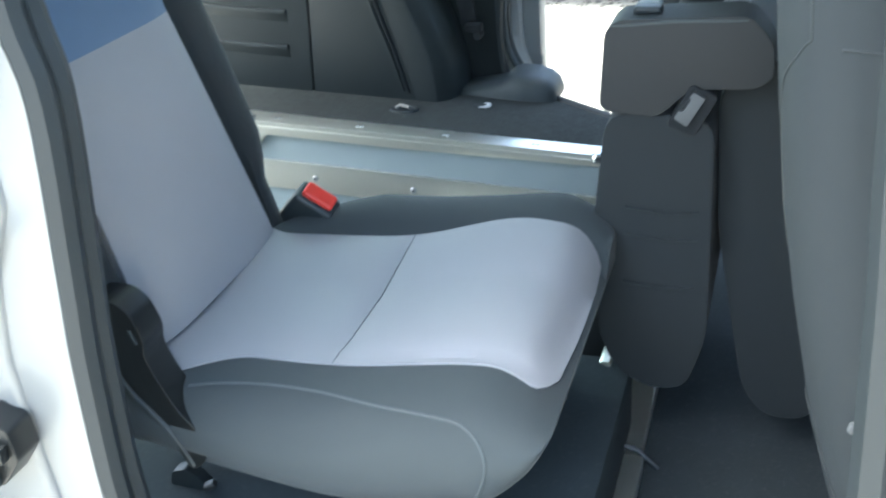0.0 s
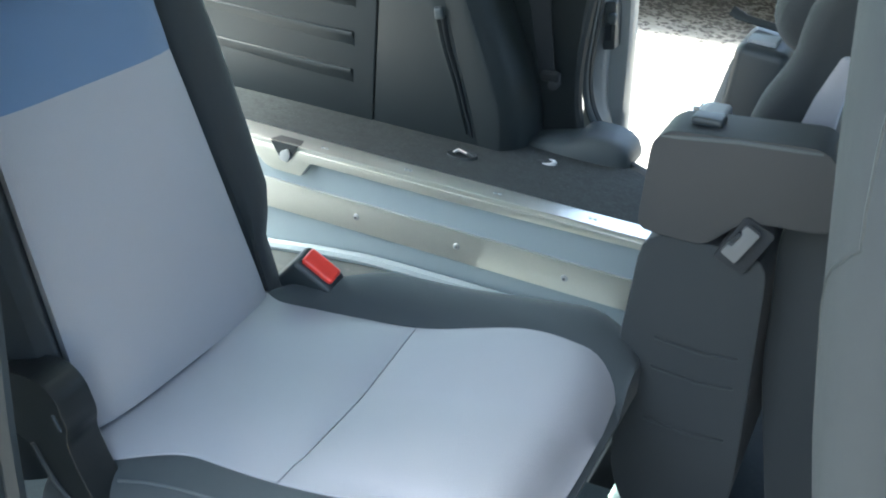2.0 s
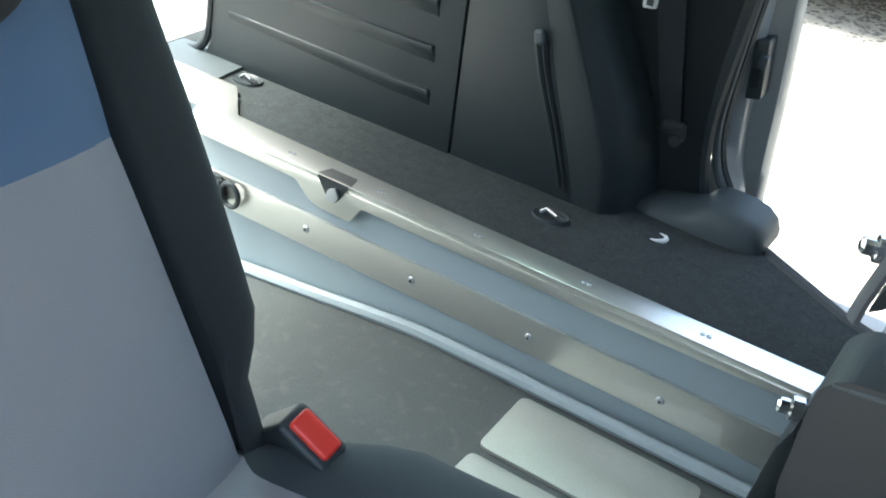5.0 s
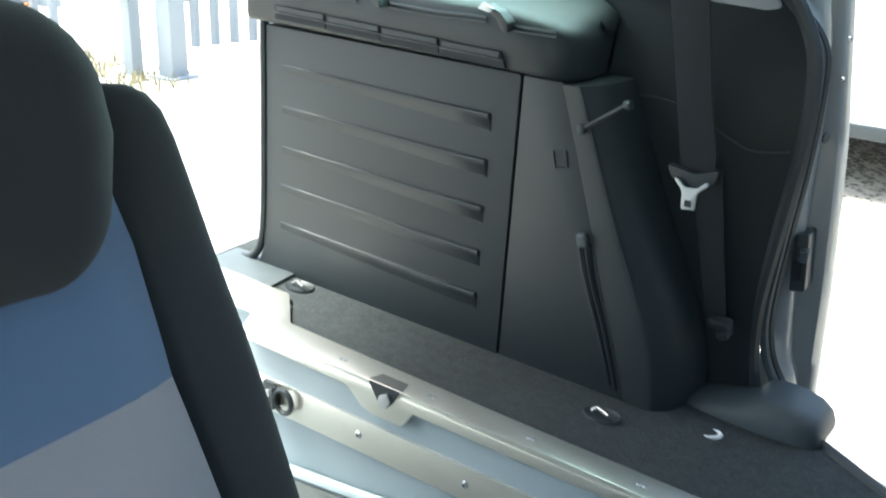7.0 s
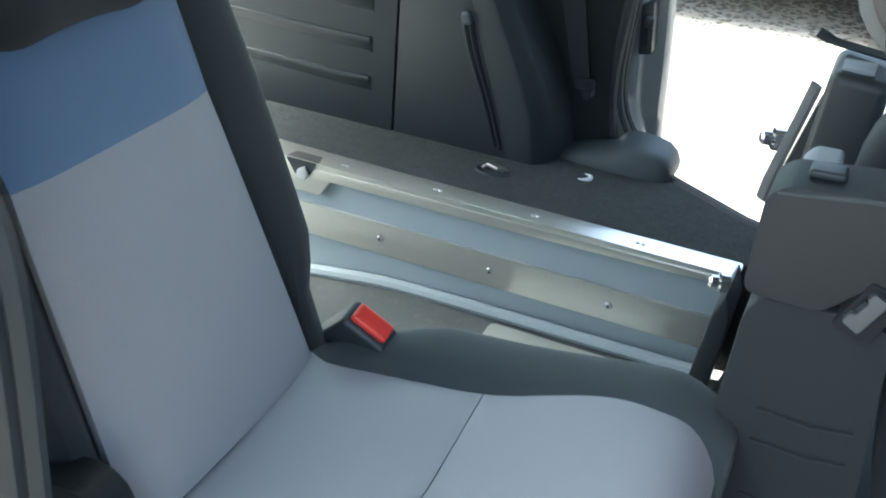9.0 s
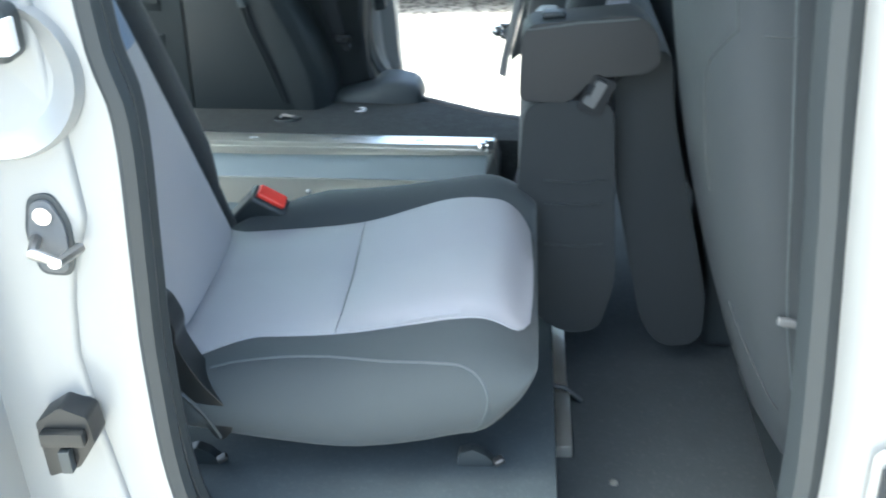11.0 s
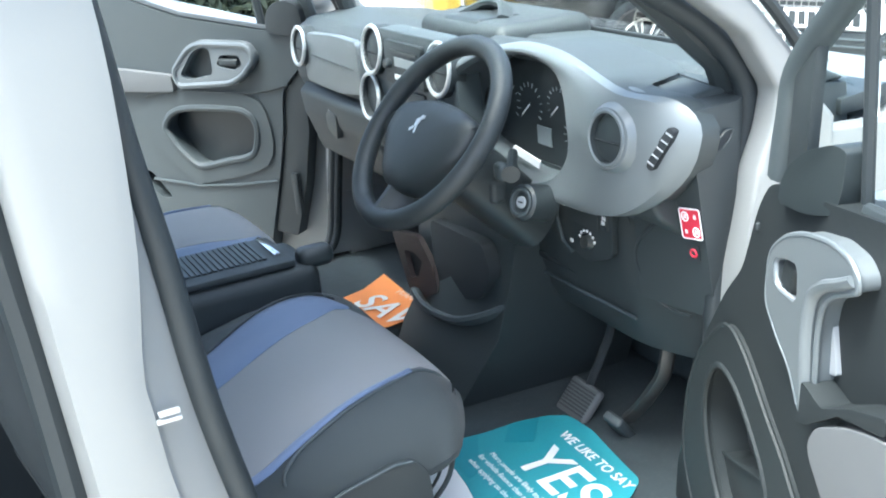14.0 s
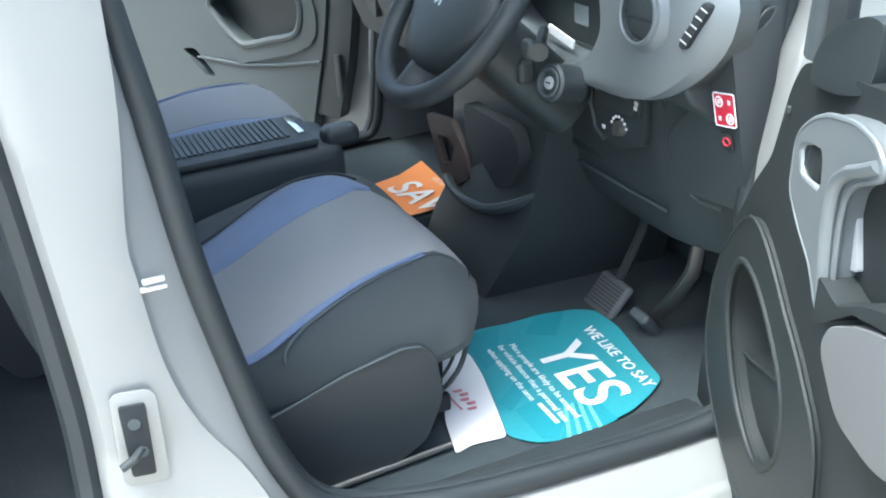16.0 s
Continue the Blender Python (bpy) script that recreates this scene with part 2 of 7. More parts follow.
def tube(pts, r, seg=10, closed=False, flat=1.0):
    """A round bar along pts; r may be a list."""
    P = [Vector(p) for p in pts]
    n = len(P)
    rings = []
    up = None
    for i, p in enumerate(P):
        a = P[i - 1] if (i or closed) else p
        b = P[(i + 1) % n] if (closed or i + 1 < n) else p
        t = (b - a).normalized()
        if up is None:
            up = t.orthogonal().normalized()
        up = (up - t * up.dot(t)).normalized()
        side = t.cross(up)
        rr = r[i] if isinstance(r, (list, tuple)) else r
        rings.append([p + rr * (math.cos(k * math.tau / seg) * up + flat * math.sin(k * math.tau / seg) * side) for k in range(seg)])
    if closed:
        rings.append(rings[0])
        bm = loft(rings, cap=False)
        bmesh.ops.remove_doubles(bm, verts=bm.verts[:], dist=1e-6)
        return bm
    return loft(rings)


def lathe(profile, m=None, seg=28):
    """A turned shape about local z: profile of (radius, height)."""
    rings = [[Vector((r * math.cos(k * math.tau / seg), r * math.sin(k * math.tau / seg), z)) for k in range(seg)] for r, z in profile]
    bm = loft(rings)
    return moved(bm, m) if m else bm


def rod(a, b, r, seg=10, r2=None):
    return tube([a, b], [r, r if r2 is None else r2], seg)


def facing(at, normal, up=(0, 0, 1)):
    """A pose at a point whose local z is normal and whose local y is as near up as can be."""
    z = Vector(normal).normalized()
    x = Vector(up).cross(z).normalized()
    y = z.cross(x)
    return Matrix.Translation(at) @ Matrix((x, y, z)).transposed().to_4x4()


def letters(text, size, m, align="CENTER", depth=0.0006, bold=0.0):
    c = bpy.data.curves.new("text", "FONT")
    c.body, c.size, c.align_x, c.align_y, c.extrude, c.offset = text, size, align, "CENTER", depth, bold
    o = bpy.data.objects.new("text", c)
    scene.collection.objects.link(o)
    dg = bpy.context.evaluated_depsgraph_get()
    me = bpy.data.meshes.new_from_object(o.evaluated_get(dg))
    bm = bmesh.new()
    bm.from_mesh(me)
    bpy.data.objects.remove(o)
    bpy.data.curves.remove(c)
    bpy.data.meshes.remove(me)
    return moved(bm, m)


def rounded(pts, r, n=4):
    """An outline with its corners rounded."""
    out = []
    m = len(pts)
    for i in range(m):
        p, a, b = Vector(pts[i]), Vector(pts[i - 1]), Vector(pts[(i + 1) % m])
        ra = min(r, (a - p).length * 0.45, (b - p).length * 0.45)
        s, e = p + (a - p).normalized() * ra, p + (b - p).normalized() * ra
        for k in range(n + 1):
            t = k / n
            out.append(tuple((1 - t) ** 2 * s + 2 * t * (1 - t) * p + t * t * e))
    return out


# ---- ground ----
def ground():
    bm = bmesh.new()
    bmesh.ops.create_grid(bm, x_segments=120, y_segments=120, size=1)
    for v in bm.verts:
        v.co.x, v.co.y = math.copysign(abs(v.co.x) ** 3 * 900, v.co.x), math.copysign(abs(v.co.y) ** 3 * 900, v.co.y)
        v.co.z = -0.05 * max(0.0, min(12.0, 0.65 * v.co.x + 0.76 * v.co.y - 4.0))
    return tagged(part("ground", bm, ASPHALT, None), "pale worn concrete yard with gravel and dust", "ground", kind="structure")


ground()


# ---- car body ----
car = thing("car_body", (0, 0.9, 0), "silver small van body with its doors standing open", "car")
FRONT = [(-0.006, 0.20, 1.70), (0.050, 0.168, 1.40), (0.070, 0.163, 1.21), (0.087, 0.160, 1.08), (0.105, 0.158, 0.905), (0.132, 0.155, 0.75), (0.155, 0.150, 0.645), (0.191, 0.146, 0.565), (0.25, 0.145, 0.524), (0.36, 0.14, 0.498), (0.5, 0.138, 0.484), (0.76, 0.138, 0.472), (0.83, 0.14, 0.50), (0.852, 0.15, 0.64), (0.868, 0.165, 0.79), (0.886, 0.172, 0.92), (0.904, 0.172, 0.995), (0.926, 0.172, 1.062), (0.928, 0.172, 1.122), (0.903, 0.174, 1.170), (0.860, 0.178, 1.218), (0.795, 0.182, 1.264), (0.732, 0.186, 1.307), (0.36, 0.22, 1.62)]
STEP = [(0.02, 0.17, 1.70), (0.066, 0.14, 1.40), (0.066, 0.132, 1.15), (0.046, 0.130, 0.985), (0.047, 0.130, 0.93), (0.057, 0.130, 0.82), (0.081, 0.128, 0.737), (0.118, 0.122, 0.672), (0.143, 0.112, 0.615), (0.168, 0.10, 0.545), (0.225, 0.092, 0.484), (0.312, 0.08, 0.432), (0.49, 0.068, 0.418), (0.70, 0.066, 0.42), (1.02, 0.066, 0.425)]
EDGE = [(-0.05, 0.17, 1.70), (-0.055, 0.135, 1.40), (-0.046, 0.126, 1.15), (-0.038, 0.125, 0.985), (-0.035, 0.125, 0.93), (-0.030, 0.123, 0.82), (-0.030, 0.118, 0.737), (-0.033, 0.112, 0.672), (-0.036, 0.104, 0.60), (-0.038, 0.092, 0.50), (-0.02, 0.08, 0.43), (0.12, 0.062, 0.395), (0.40, 0.052, 0.388), (0.66, 0.05, 0.384), (1.04, 0.05, 0.384)]
REAR = [(-0.073, 1.70), (-0.066, 1.2), (-0.055, 1.0), (-0.047, 0.80), (-0.048, 0.70), (-0.058, 0.60), (-0.10, 0.525), (-0.25, 0.49), (-0.53, 0.50), (-0.632, 0.53), (-0.676, 0.60), (-0.697, 0.70), (-0.697, 0.85), (-0.690, 0.95), (-0.680, 1.10), (-0.693, 1.20), (-0.690, 1.50), (-0.65, 1.70)]


def side_shell(mirror):
    f = (lambda y: 1.82 - y) if mirror else (lambda y: y)

    def span(a, b):
        return sorted((f(a), f(b)))

    rear = [(p.x, p.z) for p in smoothline([(x, 0, z) for x, z in REAR], 5)]
    line = smoothline(FRONT, 5)
    front = [(p.x, p.z) for p in line]
    # the post and sill pressing: edge, face, step, flange, carried along the opening
    def flip(c):
        return [Vector((p[0], f(p[1]), p[2])) for p in c]

    step, edge = smoothline(STEP, 5), smoothline(EDGE, 5)
    turn = [p + Vector((-0.006, 0.055, 0)) * max(0, min(1, (p.z - 0.45) / 0.2)) + Vector((0, 0.05, -0.012)) * max(0, min(1, (0.5 - p.z) / 0.08)) for p in edge]
    seal_in = smoothline([(x - 0.004, y + 0.004, z - 0.004) for x, y, z in FRONT[:12]] + [(0.87, 0.14, 0.462), (1.03, 0.14, 0.462)], 5)
    k = len(step)
    flange = []
    for i in range(k):
        u = i / (k - 1) * (len(seal_in) - 1)
        # nearest point of the flange line
        flange.append(min(seal_in, key=lambda q: (q - step[i]).length) if i else seal_in[0])
    # even out the steps of the flange line
    flange = [sum((flange[max(0, min(k - 1, i + d))] for d in (-2, -1, 0, 1, 2)), Vector()) / 5 for i in range(k)]
    rows = [turn]
    rows.append([e.lerp(t, 0.25) + Vector((-0.003, 0, 0)) for e, t in zip(edge, turn)])
    for u in (0.06, 0.3, 0.6, 0.9):
        rows.append([e.lerp(p, u) + Vector((0, -0.004 * math.sin(math.pi * u), 0)) for e, p in zip(edge, step)])
    for u, dy in ((0.0, 0.0), (0.06, 0.006), (0.14, 0.007), (0.6, 0.004), (1.0, 0.0)):
        rows.append([p.lerp(q, u) + Vector((0, min(dy, max(0.0, (q.y - p.y) * 0.9)) - (q.y - p.y) * u * (0.4 if 0 < u < 1 else 0), 0)) for p, q in zip(step, flange)])
    bm = loft([flip(r) for r in rows], closed=False)
    bmesh.ops.recalc_face_normals(bm, faces=bm.faces[:])
    part("door_post", bm, SILVER, car, "silver painted post and sill", 50)
    part("post_core", prism([(-0.034, 0.36), (-0.04, 1.0), (-0.055, 1.70), (0.01, 1.70), (0.06, 1.2), (0.08, 0.95), (0.115, 0.72), (0.16, 0.55), (0.25, 0.47), (0.86, 0.44), (0.86, 0.36)], "y", *span(0.175, 0.20), 0.0), SILVER, car)
    part("sill_under", box(-0.04, 1.04, *span(0.105, 0.17), 0.335, 0.365, 0.006), SILVER, car)
    part("post_inner", prism([(-0.035, 0.40), (-0.040, 1.0), (-0.055, 1.70), (0.03, 1.70), (0.08, 1.2), (0.105, 1.0), (0.12, 0.7), (0.12, 0.40)], "y", *span(0.205, 0.240), 0.016, 5), SIDECLOTH, car, "grey inner post trim")
    n = next(i for i, p in enumerate(rear) if p[0] < -0.60)
    part("rear_sill", prism([p for p in rear[:n] if p[1] < 0.56] + [(-0.62, 0.36), (-0.042, 0.36), (-0.042, 0.50)], "y", *span(0.085, 0.13), 0.008, 3), SILVER, car)
    back = rear[n:]
    if not mirror:
        part("door_flange", prism(back + [(-0.82, 1.70), (-0.82, 0.45), (-0.60, 0.45)], "y", *span(0.200, 0.216), 0.004), SILVER, car)
    jamb = [(-0.755, 1.70), (-0.742, 1.30), (-0.732, 1.10), (-0.73, 1.01), (-0.752, 0.955), (-0.76, 0.92), (-0.768, 0.86), (-0.763, 0.775), (-0.747, 0.64), (-0.70, 0.48), (-0.64, 0.40), (-0.64, 0.335), (-0.95, 0.335), (-0.95, 1.70)]
    if not mirror:
        part("door_jamb", prism(jamb, "y", 0.192, 0.228, 0.012, 4), SILVER, car)
    else:
        levels = [(-0.86, -0.74, -0.668, 1.70), (-0.785, -0.70, -0.658, 1.42), (-0.712, -0.674, -0.650, 1.286), (-0.661, -0.654, -0.636, 1.160), (-0.656, -0.650, -0.622, 1.036), (-0.666, -0.650, -0.615, 0.92), (-0.672, -0.648, -0.610, 0.82), (-0.660, -0.642, -0.608, 0.73), (-0.630, -0.624, -0.606, 0.66), (-0.626, -0.620, -0.604, 0.45)]
        rows = []
        for dx, pick, y in ((0.004, 0, 1.568), (0.004, 0, 1.592), (-0.004, 1, 1.602), (0.002, 1, 1.614), (0.000, 1, 1.630), (-0.006, 2, 1.636), (0.000, 2, 1.650), (0.000, 2, 1.668), (-0.02, 2, 1.680), (-0.10, 2, 1.690)):
            rows.append(smoothline([(lv[pick] + dx, y, lv[3]) for lv in levels], 4))
        part("door_jamb", loft(rows, closed=False), SILVER, car, smooth=50)
        part("jamb_plug", lathe([(0.008, 0), (0.007, 0.002), (0.001, 0.002)], facing((-0.640, 1.612, 1.058), (0.9, -0.4, 0)), 12), BLACK, car)
        for z in (1.19, 1.135):
            part("jamb_bolt", lathe([(0.004, 0), (0.003, 0.002), (0.001, 0.002)], facing((-0.636, 1.634, z), (0.9, -0.4, 0)), 8), CHROME, car)
    out = [(-0.80, 1.70), (-0.785, 1.20), (-0.80, 1.06), (-0.80, 0.865), (-0.80, 0.68), (-0.78, 0.45), (-0.76, 0.335), (-1.64, 0.335), (-1.68, 1.1), (-1.64, 1.70)]
    if not mirror:
        part("rear_quarter", prism([(x - 0.06, z) for x, z in out], "y", 0.10, 0.222, 0.03, 4), SILVER, car)
    else:
        part("rear_quarter", prism([(x, min(z, 1.27)) for x, z in out], "y", 1.70, 1.765, 0.012, 3), SILVER, car)
        part("window_post", box(-0.86, -0.70, 1.60, 1.75, 1.27, 1.70, 0.01), DARKGREY, car)
        pane = part("quarter_window", box(-1.60, -0.86, 1.66, 1.664, 1.27, 1.68, 0), GLASS, car)
        pane.visible_shadow = False
    nose = [p for p in front if p[0] >= 0.80 and p[1] < 1.06]
    part("front_wing", prism(nose + [(1.0, 1.06), (1.15, 1.05), (1.9, 0.95), (1.95, 0.34), (0.885, 0.34), (0.885, 0.47)], "y", *span(0.117, 0.16), 0.004, 3), SILVER, car)
    pillar = [(0.852, 0.64), (0.868, 0.79), (0.886, 0.92), (0.905, 1.02), (0.932, 1.08), (0.942, 1.132), (0.885, 1.215), (0.779, 1.292), (0.56, 1.462), (0.38, 1.62), (0.40, 1.70), (0.46, 1.70), (0.62, 1.485), (0.815, 1.318), (0.885, 1.272), (0.962, 1.190), (1.0, 1.13), (1.05, 1.08), (1.05, 0.64)]
    part("windscreen_pillar", prism(pillar, "y", *span(0.115, 0.165), 0.012, 3), SILVER, car)
    part("pillar_rubber", tube(smoothline([(1.0, f(0.112), 1.14), (0.966, f(0.112), 1.196), (0.890, f(0.112), 1.280), (0.818, f(0.112), 1.327), (0.62, f(0.112), 1.495), (0.47, f(0.112), 1.69)], 5), 0.009, 8), RUBBER, car)
    part("pillar_trim", tube([(0.945, f(0.215), 1.09), (0.925, f(0.215), 1.17), (0.80, f(0.22), 1.285), (0.62, f(0.235), 1.43), (0.40, f(0.25), 1.62)], [0.020, 0.028, 0.030, 0.030, 0.030], 10), DARK, car, "dark pillar trim")
    seal = [(p.x + 0.006, f(p.y + 0.004), p.z + 0.006) for p in line]
    part("door_seal", tube(seal, 0.0165, 12), RUBBER, car)
    part("seal_lip", tube([(p.x + 0.012, f(p.y + 0.020), p.z + 0.010) for p in line], 0.0115, 10), RUBBER, car)
    m = len(rear)
    h = next(i for i, p in enumerate(rear) if p[0] < -0.35)
    ys = [0.14 + (0.212 - 0.14) * max(0, min(1, (i - h + 5) / 14)) + (0.045 * max(0, min(1, (p[1] - 0.52) / 0.15)) if i < h else 0) for i, p in enumerate(rear)]
    if mirror:
        rear, ys = rear[:h], ys[:h]
    part("door_seal", tube([(x - (0.004 if i >= h else 0), f(y), z) for i, ((x, z), y) in enumerate(zip(rear, ys))], [0.019 if i < h - 3 else 0.0145 for i in range(len(ys))], 8), RUBBER, car)
    part("seal_lip", tube([(x + (-0.006 if i < h else 0.0), f(y + 0.02), z + 0.004) for i, ((x, z), y) in enumerate(zip(rear, ys))], 0.012, 8), RUBBER, car)
    # striker of the front door on the post
    def on(bm):
        return moved(bm, Matrix.Diagonal((1, -1, 1, 1)) if mirror else Matrix()) if not mirror else moved(moved(bm, Matrix.Diagonal((1, -1, 1, 1))), Matrix.Translation((0, 1.82, 0)))

    part("striker_recess", on(prism(rounded([(-0.016, 0.692), (0.036, 0.684), (0.040, 0.806), (-0.010, 0.812)], 0.014), "y", 0.112, 0.1165, 0.002)), SILVER, car)
    p = part("striker_plate", on(prism(rounded([(-0.004, 0.705), (0.022, 0.702), (0.026, 0.793), (-0.003, 0.796)], 0.004), "y", 0.107, 0.1118, 0.001)), VOID, car, "black striker plate")
    sub("striker_bolt", on(tube([(0.012, 0.108, 0.738), (0.002, 0.096, 0.735), (-0.014, 0.094, 0.729)], 0.005, 10)), BLACK, p)
    for x, z in ((0.010, 0.772), (0.012, 0.735)):
        sub("screw", on(rod((x, 0.109, z), (x, 0.105, z), 0.007, 8)), DARKGREY, p)
    c = part("edge_clip", on(moved(box(0.048, 0.076, 0.140, 0.146, 0.914, 0.919, 0.001), Matrix.Translation((0, -0.015, 0)))), RING, car, "white plastic clip")
    sub("edge_clip_bar", on(moved(box(0.051, 0.075, 0.139, 0.146, 0.923, 0.928, 0.001), Matrix.Translation((0, -0.015, 0)))), RING, c)
    if mirror:
        return
    # fittings on the rear jamb
    FIT = Matrix.Translation((0.022, -0.030, 0))
    p = part("latch_plate", moved(prism(rounded([(-0.806, 0.955), (-0.775, 0.952), (-0.768, 0.975), (-0.766, 1.01), (-0.778, 1.04), (-0.802, 1.037), (-0.812, 1.0)], 0.01), "y", 0.2195, 0.2245, 0.001), FIT), BLACK, car)
    sub("latch_steel", moved(prism(rounded([(-0.802, 0.960), (-0.777, 0.957), (-0.772, 0.977), (-0.770, 1.008), (-0.781, 1.035), (-0.799, 1.032), (-0.807, 1.0)], 0.009), "y", 0.215, 0.219, 0.001), FIT), DOORPAD, p)
    sub("latch_loop", moved(tube([(-0.800, 0.216, 0.995), (-0.793, 0.188, 0.993), (-0.766, 0.183, 0.987), (-0.760, 0.216, 0.985)], 0.0055, 8), FIT), DULLMETAL, p)
    sub("screw", moved(rod((-0.787, 0.216, 1.02), (-0.787, 0.210, 1.02), 0.009, 10), FIT), CHROME, p)
    sub("screw", moved(rod((-0.786, 0.216, 0.972), (-0.786, 0.210, 0.972), 0.007, 10), FIT), CHROME, p)
    g = part("door_guide", moved(prism(rounded([(-0.836, 0.80), (-0.808, 0.818), (-0.782, 0.806), (-0.779, 0.775), (-0.80, 0.745), (-0.835, 0.732)], 0.004), "y", 0.192, 0.2245, 0.003), FIT), GLOSSBLACK, car, "black plastic door guide block")
    sub("guide_rib", moved(box(-0.83, -0.785, 0.180, 0.1915, 0.778, 0.794, 0.002), FIT), GLOSSBLACK, g)
    sub("guide_rib", moved(box(-0.815, -0.803, 0.180, 0.1915, 0.745, 0.772, 0.002), FIT), BLACK, g)


side_shell(False)
side_shell(True)
# round hollow and rubber stop above the latch
part("jamb_hollow", lathe([(0.075, 0.0), (0.07, 0.014), (0.06, 0.006), (0.04, -0.004), (0.001, -0.008)], facing((-0.78, 0.190, 1.15), (0.12, -1, 0.1)), 32), SILVER, car)
b = part("door_stop", soft((-0.78, 0.175, 1.195), (0.07, 0.04, 0.05), 0.012, n=2), BLACK, car)
sub("stop_tab", box(-0.756, -0.742, 0.15, 0.17, 1.18, 1.21, 0.003), WHITE, b)
LM = facing((0.115, 0.0680, 0.480), (0.02, -1.0, 0.22))
lab = part("type_sticker", moved(box(-0.036, 0.036, -0.019, 0.019, -0.001, 0.0005, 0), LM), SILVER, car, "small clear printed sticker")
for i in range(4):
    sub("print_bar", moved(box(-0.03, 0.026 - 0.006 * (i % 2), -0.014 + i * 0.008, -0.011 + i * 0.008, 0.0005, 0.0011, 0), LM), DARKGREY, lab)
def van_wheel(x, y, side):
    """A road wheel under the van, tyre outwards."""
    wm = Matrix.Translation((x, y, 0.31)) @ Matrix.Rotation(radians(-90 * side), 4, "X")
    w = part("wheel", lathe([(0.20, -0.09), (0.30, -0.09), (0.31, -0.06), (0.31, 0.06), (0.30, 0.09), (0.22, 0.095), (0.20, 0.07), (0.001, 0.065)], wm, 32), TYRE, car, "road wheel with steel rim")
    sub("rim", lathe([(0.20, 0.06), (0.205, 0.09), (0.17, 0.085), (0.12, 0.06), (0.06, 0.075), (0.001, 0.078)], wm, 24), DULLMETAL, w)


for x in (1.42, -1.30):
    van_wheel(x, 0.17, -1)
    van_wheel(x, 1.65, 1)
part("roof", box(-1.66, 0.48, 0.06, 1.76, 1.70, 1.76, 0.02, 3), SILVER, car)
part("headlining", box(-1.60, 0.44, 0.14, 1.68, 1.67, 1.695, 0.008), PADGREY, car)
part("floor", box(-0.285, 0.06, 0.13, 1.69, 0.42, 0.462, 0.004), FLOORCARPET, car, "grey carpeted rear footwell floor")
part("floor", box(0.061, 1.12, 0.13, 1.69, 0.42, 0.462, 0.004), CARPET, car, "dark carpeted front footwell floor")
part("footwell_edge", tube(smoothline([(-0.238, 0.43, 0.464), (-0.220, 0.385, 0.464), (-0.175, 0.352, 0.464), (-0.11, 0.334, 0.464), (-0.03, 0.335, 0.464)], 5), 0.0025, 6), BLACK, car)
part("floor_stud", lathe([(0.006, 0), (0.005, 0.003), (0.001, 0.004)], Matrix.Translation((-0.208, 0.486, 0.4625)), 10), ALU, car)
part("sill_cover", prism([(0.165, 0.455), (0.165, 0.482), (0.178, 0.485), (0.22, 0.475), (0.23, 0.4635)], "x", 0.28, 0.82, 0.003), DARK, car, "dark plastic sill cover")
part("sill_cover", prism([(0.128, 0.470), (0.128, 0.50), (0.15, 0.505), (0.20, 0.48), (0.21, 0.4635)], "x", -0.62, -0.09, 0.003), DARK, car, "dark plastic sill cover")
part("step_edge", tube(smoothline([(-0.73, 0.30, 0.571), (-0.675, 0.300, 0.571), (-0.640, 0.292, 0.570), (-0.610, 0.268, 0.564), (-0.595, 0.235, 0.556)], 5), 0.004, 6), PADGREY, car, "pale plastic step edge")
part("seat_deck", box(-1.60, -0.288, 0.235, 0.74, 0.42, 0.585, 0.008), CARPET, car, "dark carpeted raised deck")
part("deck_side", box(-0.72, -0.288, 0.135, 0.232, 0.42, 0.56, 0.02, 3), CARPET, car, "dark carpeted step at the deck")
low = bmesh.new()
rows = [(-0.286, 0.482), (-0.60, 0.492), (-0.905, 0.503), (-1.30, 0.468), (-1.62, 0.44)]
lv = [[low.verts.new((x, y, z)) for y in (0.742, 1.222)] for x, z in rows]
for a, b in zip(lv, lv[1:]):
    low.faces.new((a[0], a[1], b[1], b[0]))
bmesh.ops.solidify(low, geom=low.faces[:], thickness=0.03)
part("low_floor", low, FLOORVINYL, car, "worn grey lowered floor")
deck = [(-1.62, 1.345), (-1.385, 1.345), (-1.32, 1.268), (-0.30, 1.268), (-0.30, 1.36), (-0.41, 1.405), (-0.55, 1.49), (-0.60, 1.60), (-1.62, 1.60)]
sd = part("side_deck", prism(deck, "z", 0.47, 0.677, 0.006), DECKCARPET, car, "dark carpeted side deck")
for v in sd.data.vertices:
    v.co.z -= 0.037 * (v.co.x + 0.858) * (v.co.z > 0.6)
part("deck_edge", tube([(-0.55, 1.497, 0.664), (-0.41, 1.411, 0.658), (-0.30, 1.366, 0.655)], 0.009, 8), RUBBER, car)
part("step_well", box(-0.60, 0.86, 1.60, 1.70, 0.42, 0.46, 0.004), DARK, car)
part("bulkhead", prism([(1.12, 0.42), (1.17, 0.42), (1.30, 1.0), (1.18, 1.04)], "y", 0.17, 1.65, 0.004), CARPET, car)
part("bonnet", prism([(1.20, 1.0), (1.25, 1.06), (1.7, 1.0), (2.0, 0.9), (2.0, 0.5), (1.20, 0.5)], "y", 0.165, 1.655, 0.02, 3), SILVER, car)
part("cowl", prism([(1.14, 1.075), (1.24, 1.085), (1.24, 1.05), (1.14, 1.05)], "y", 0.19, 1.63, 0.004), BLACK, car)
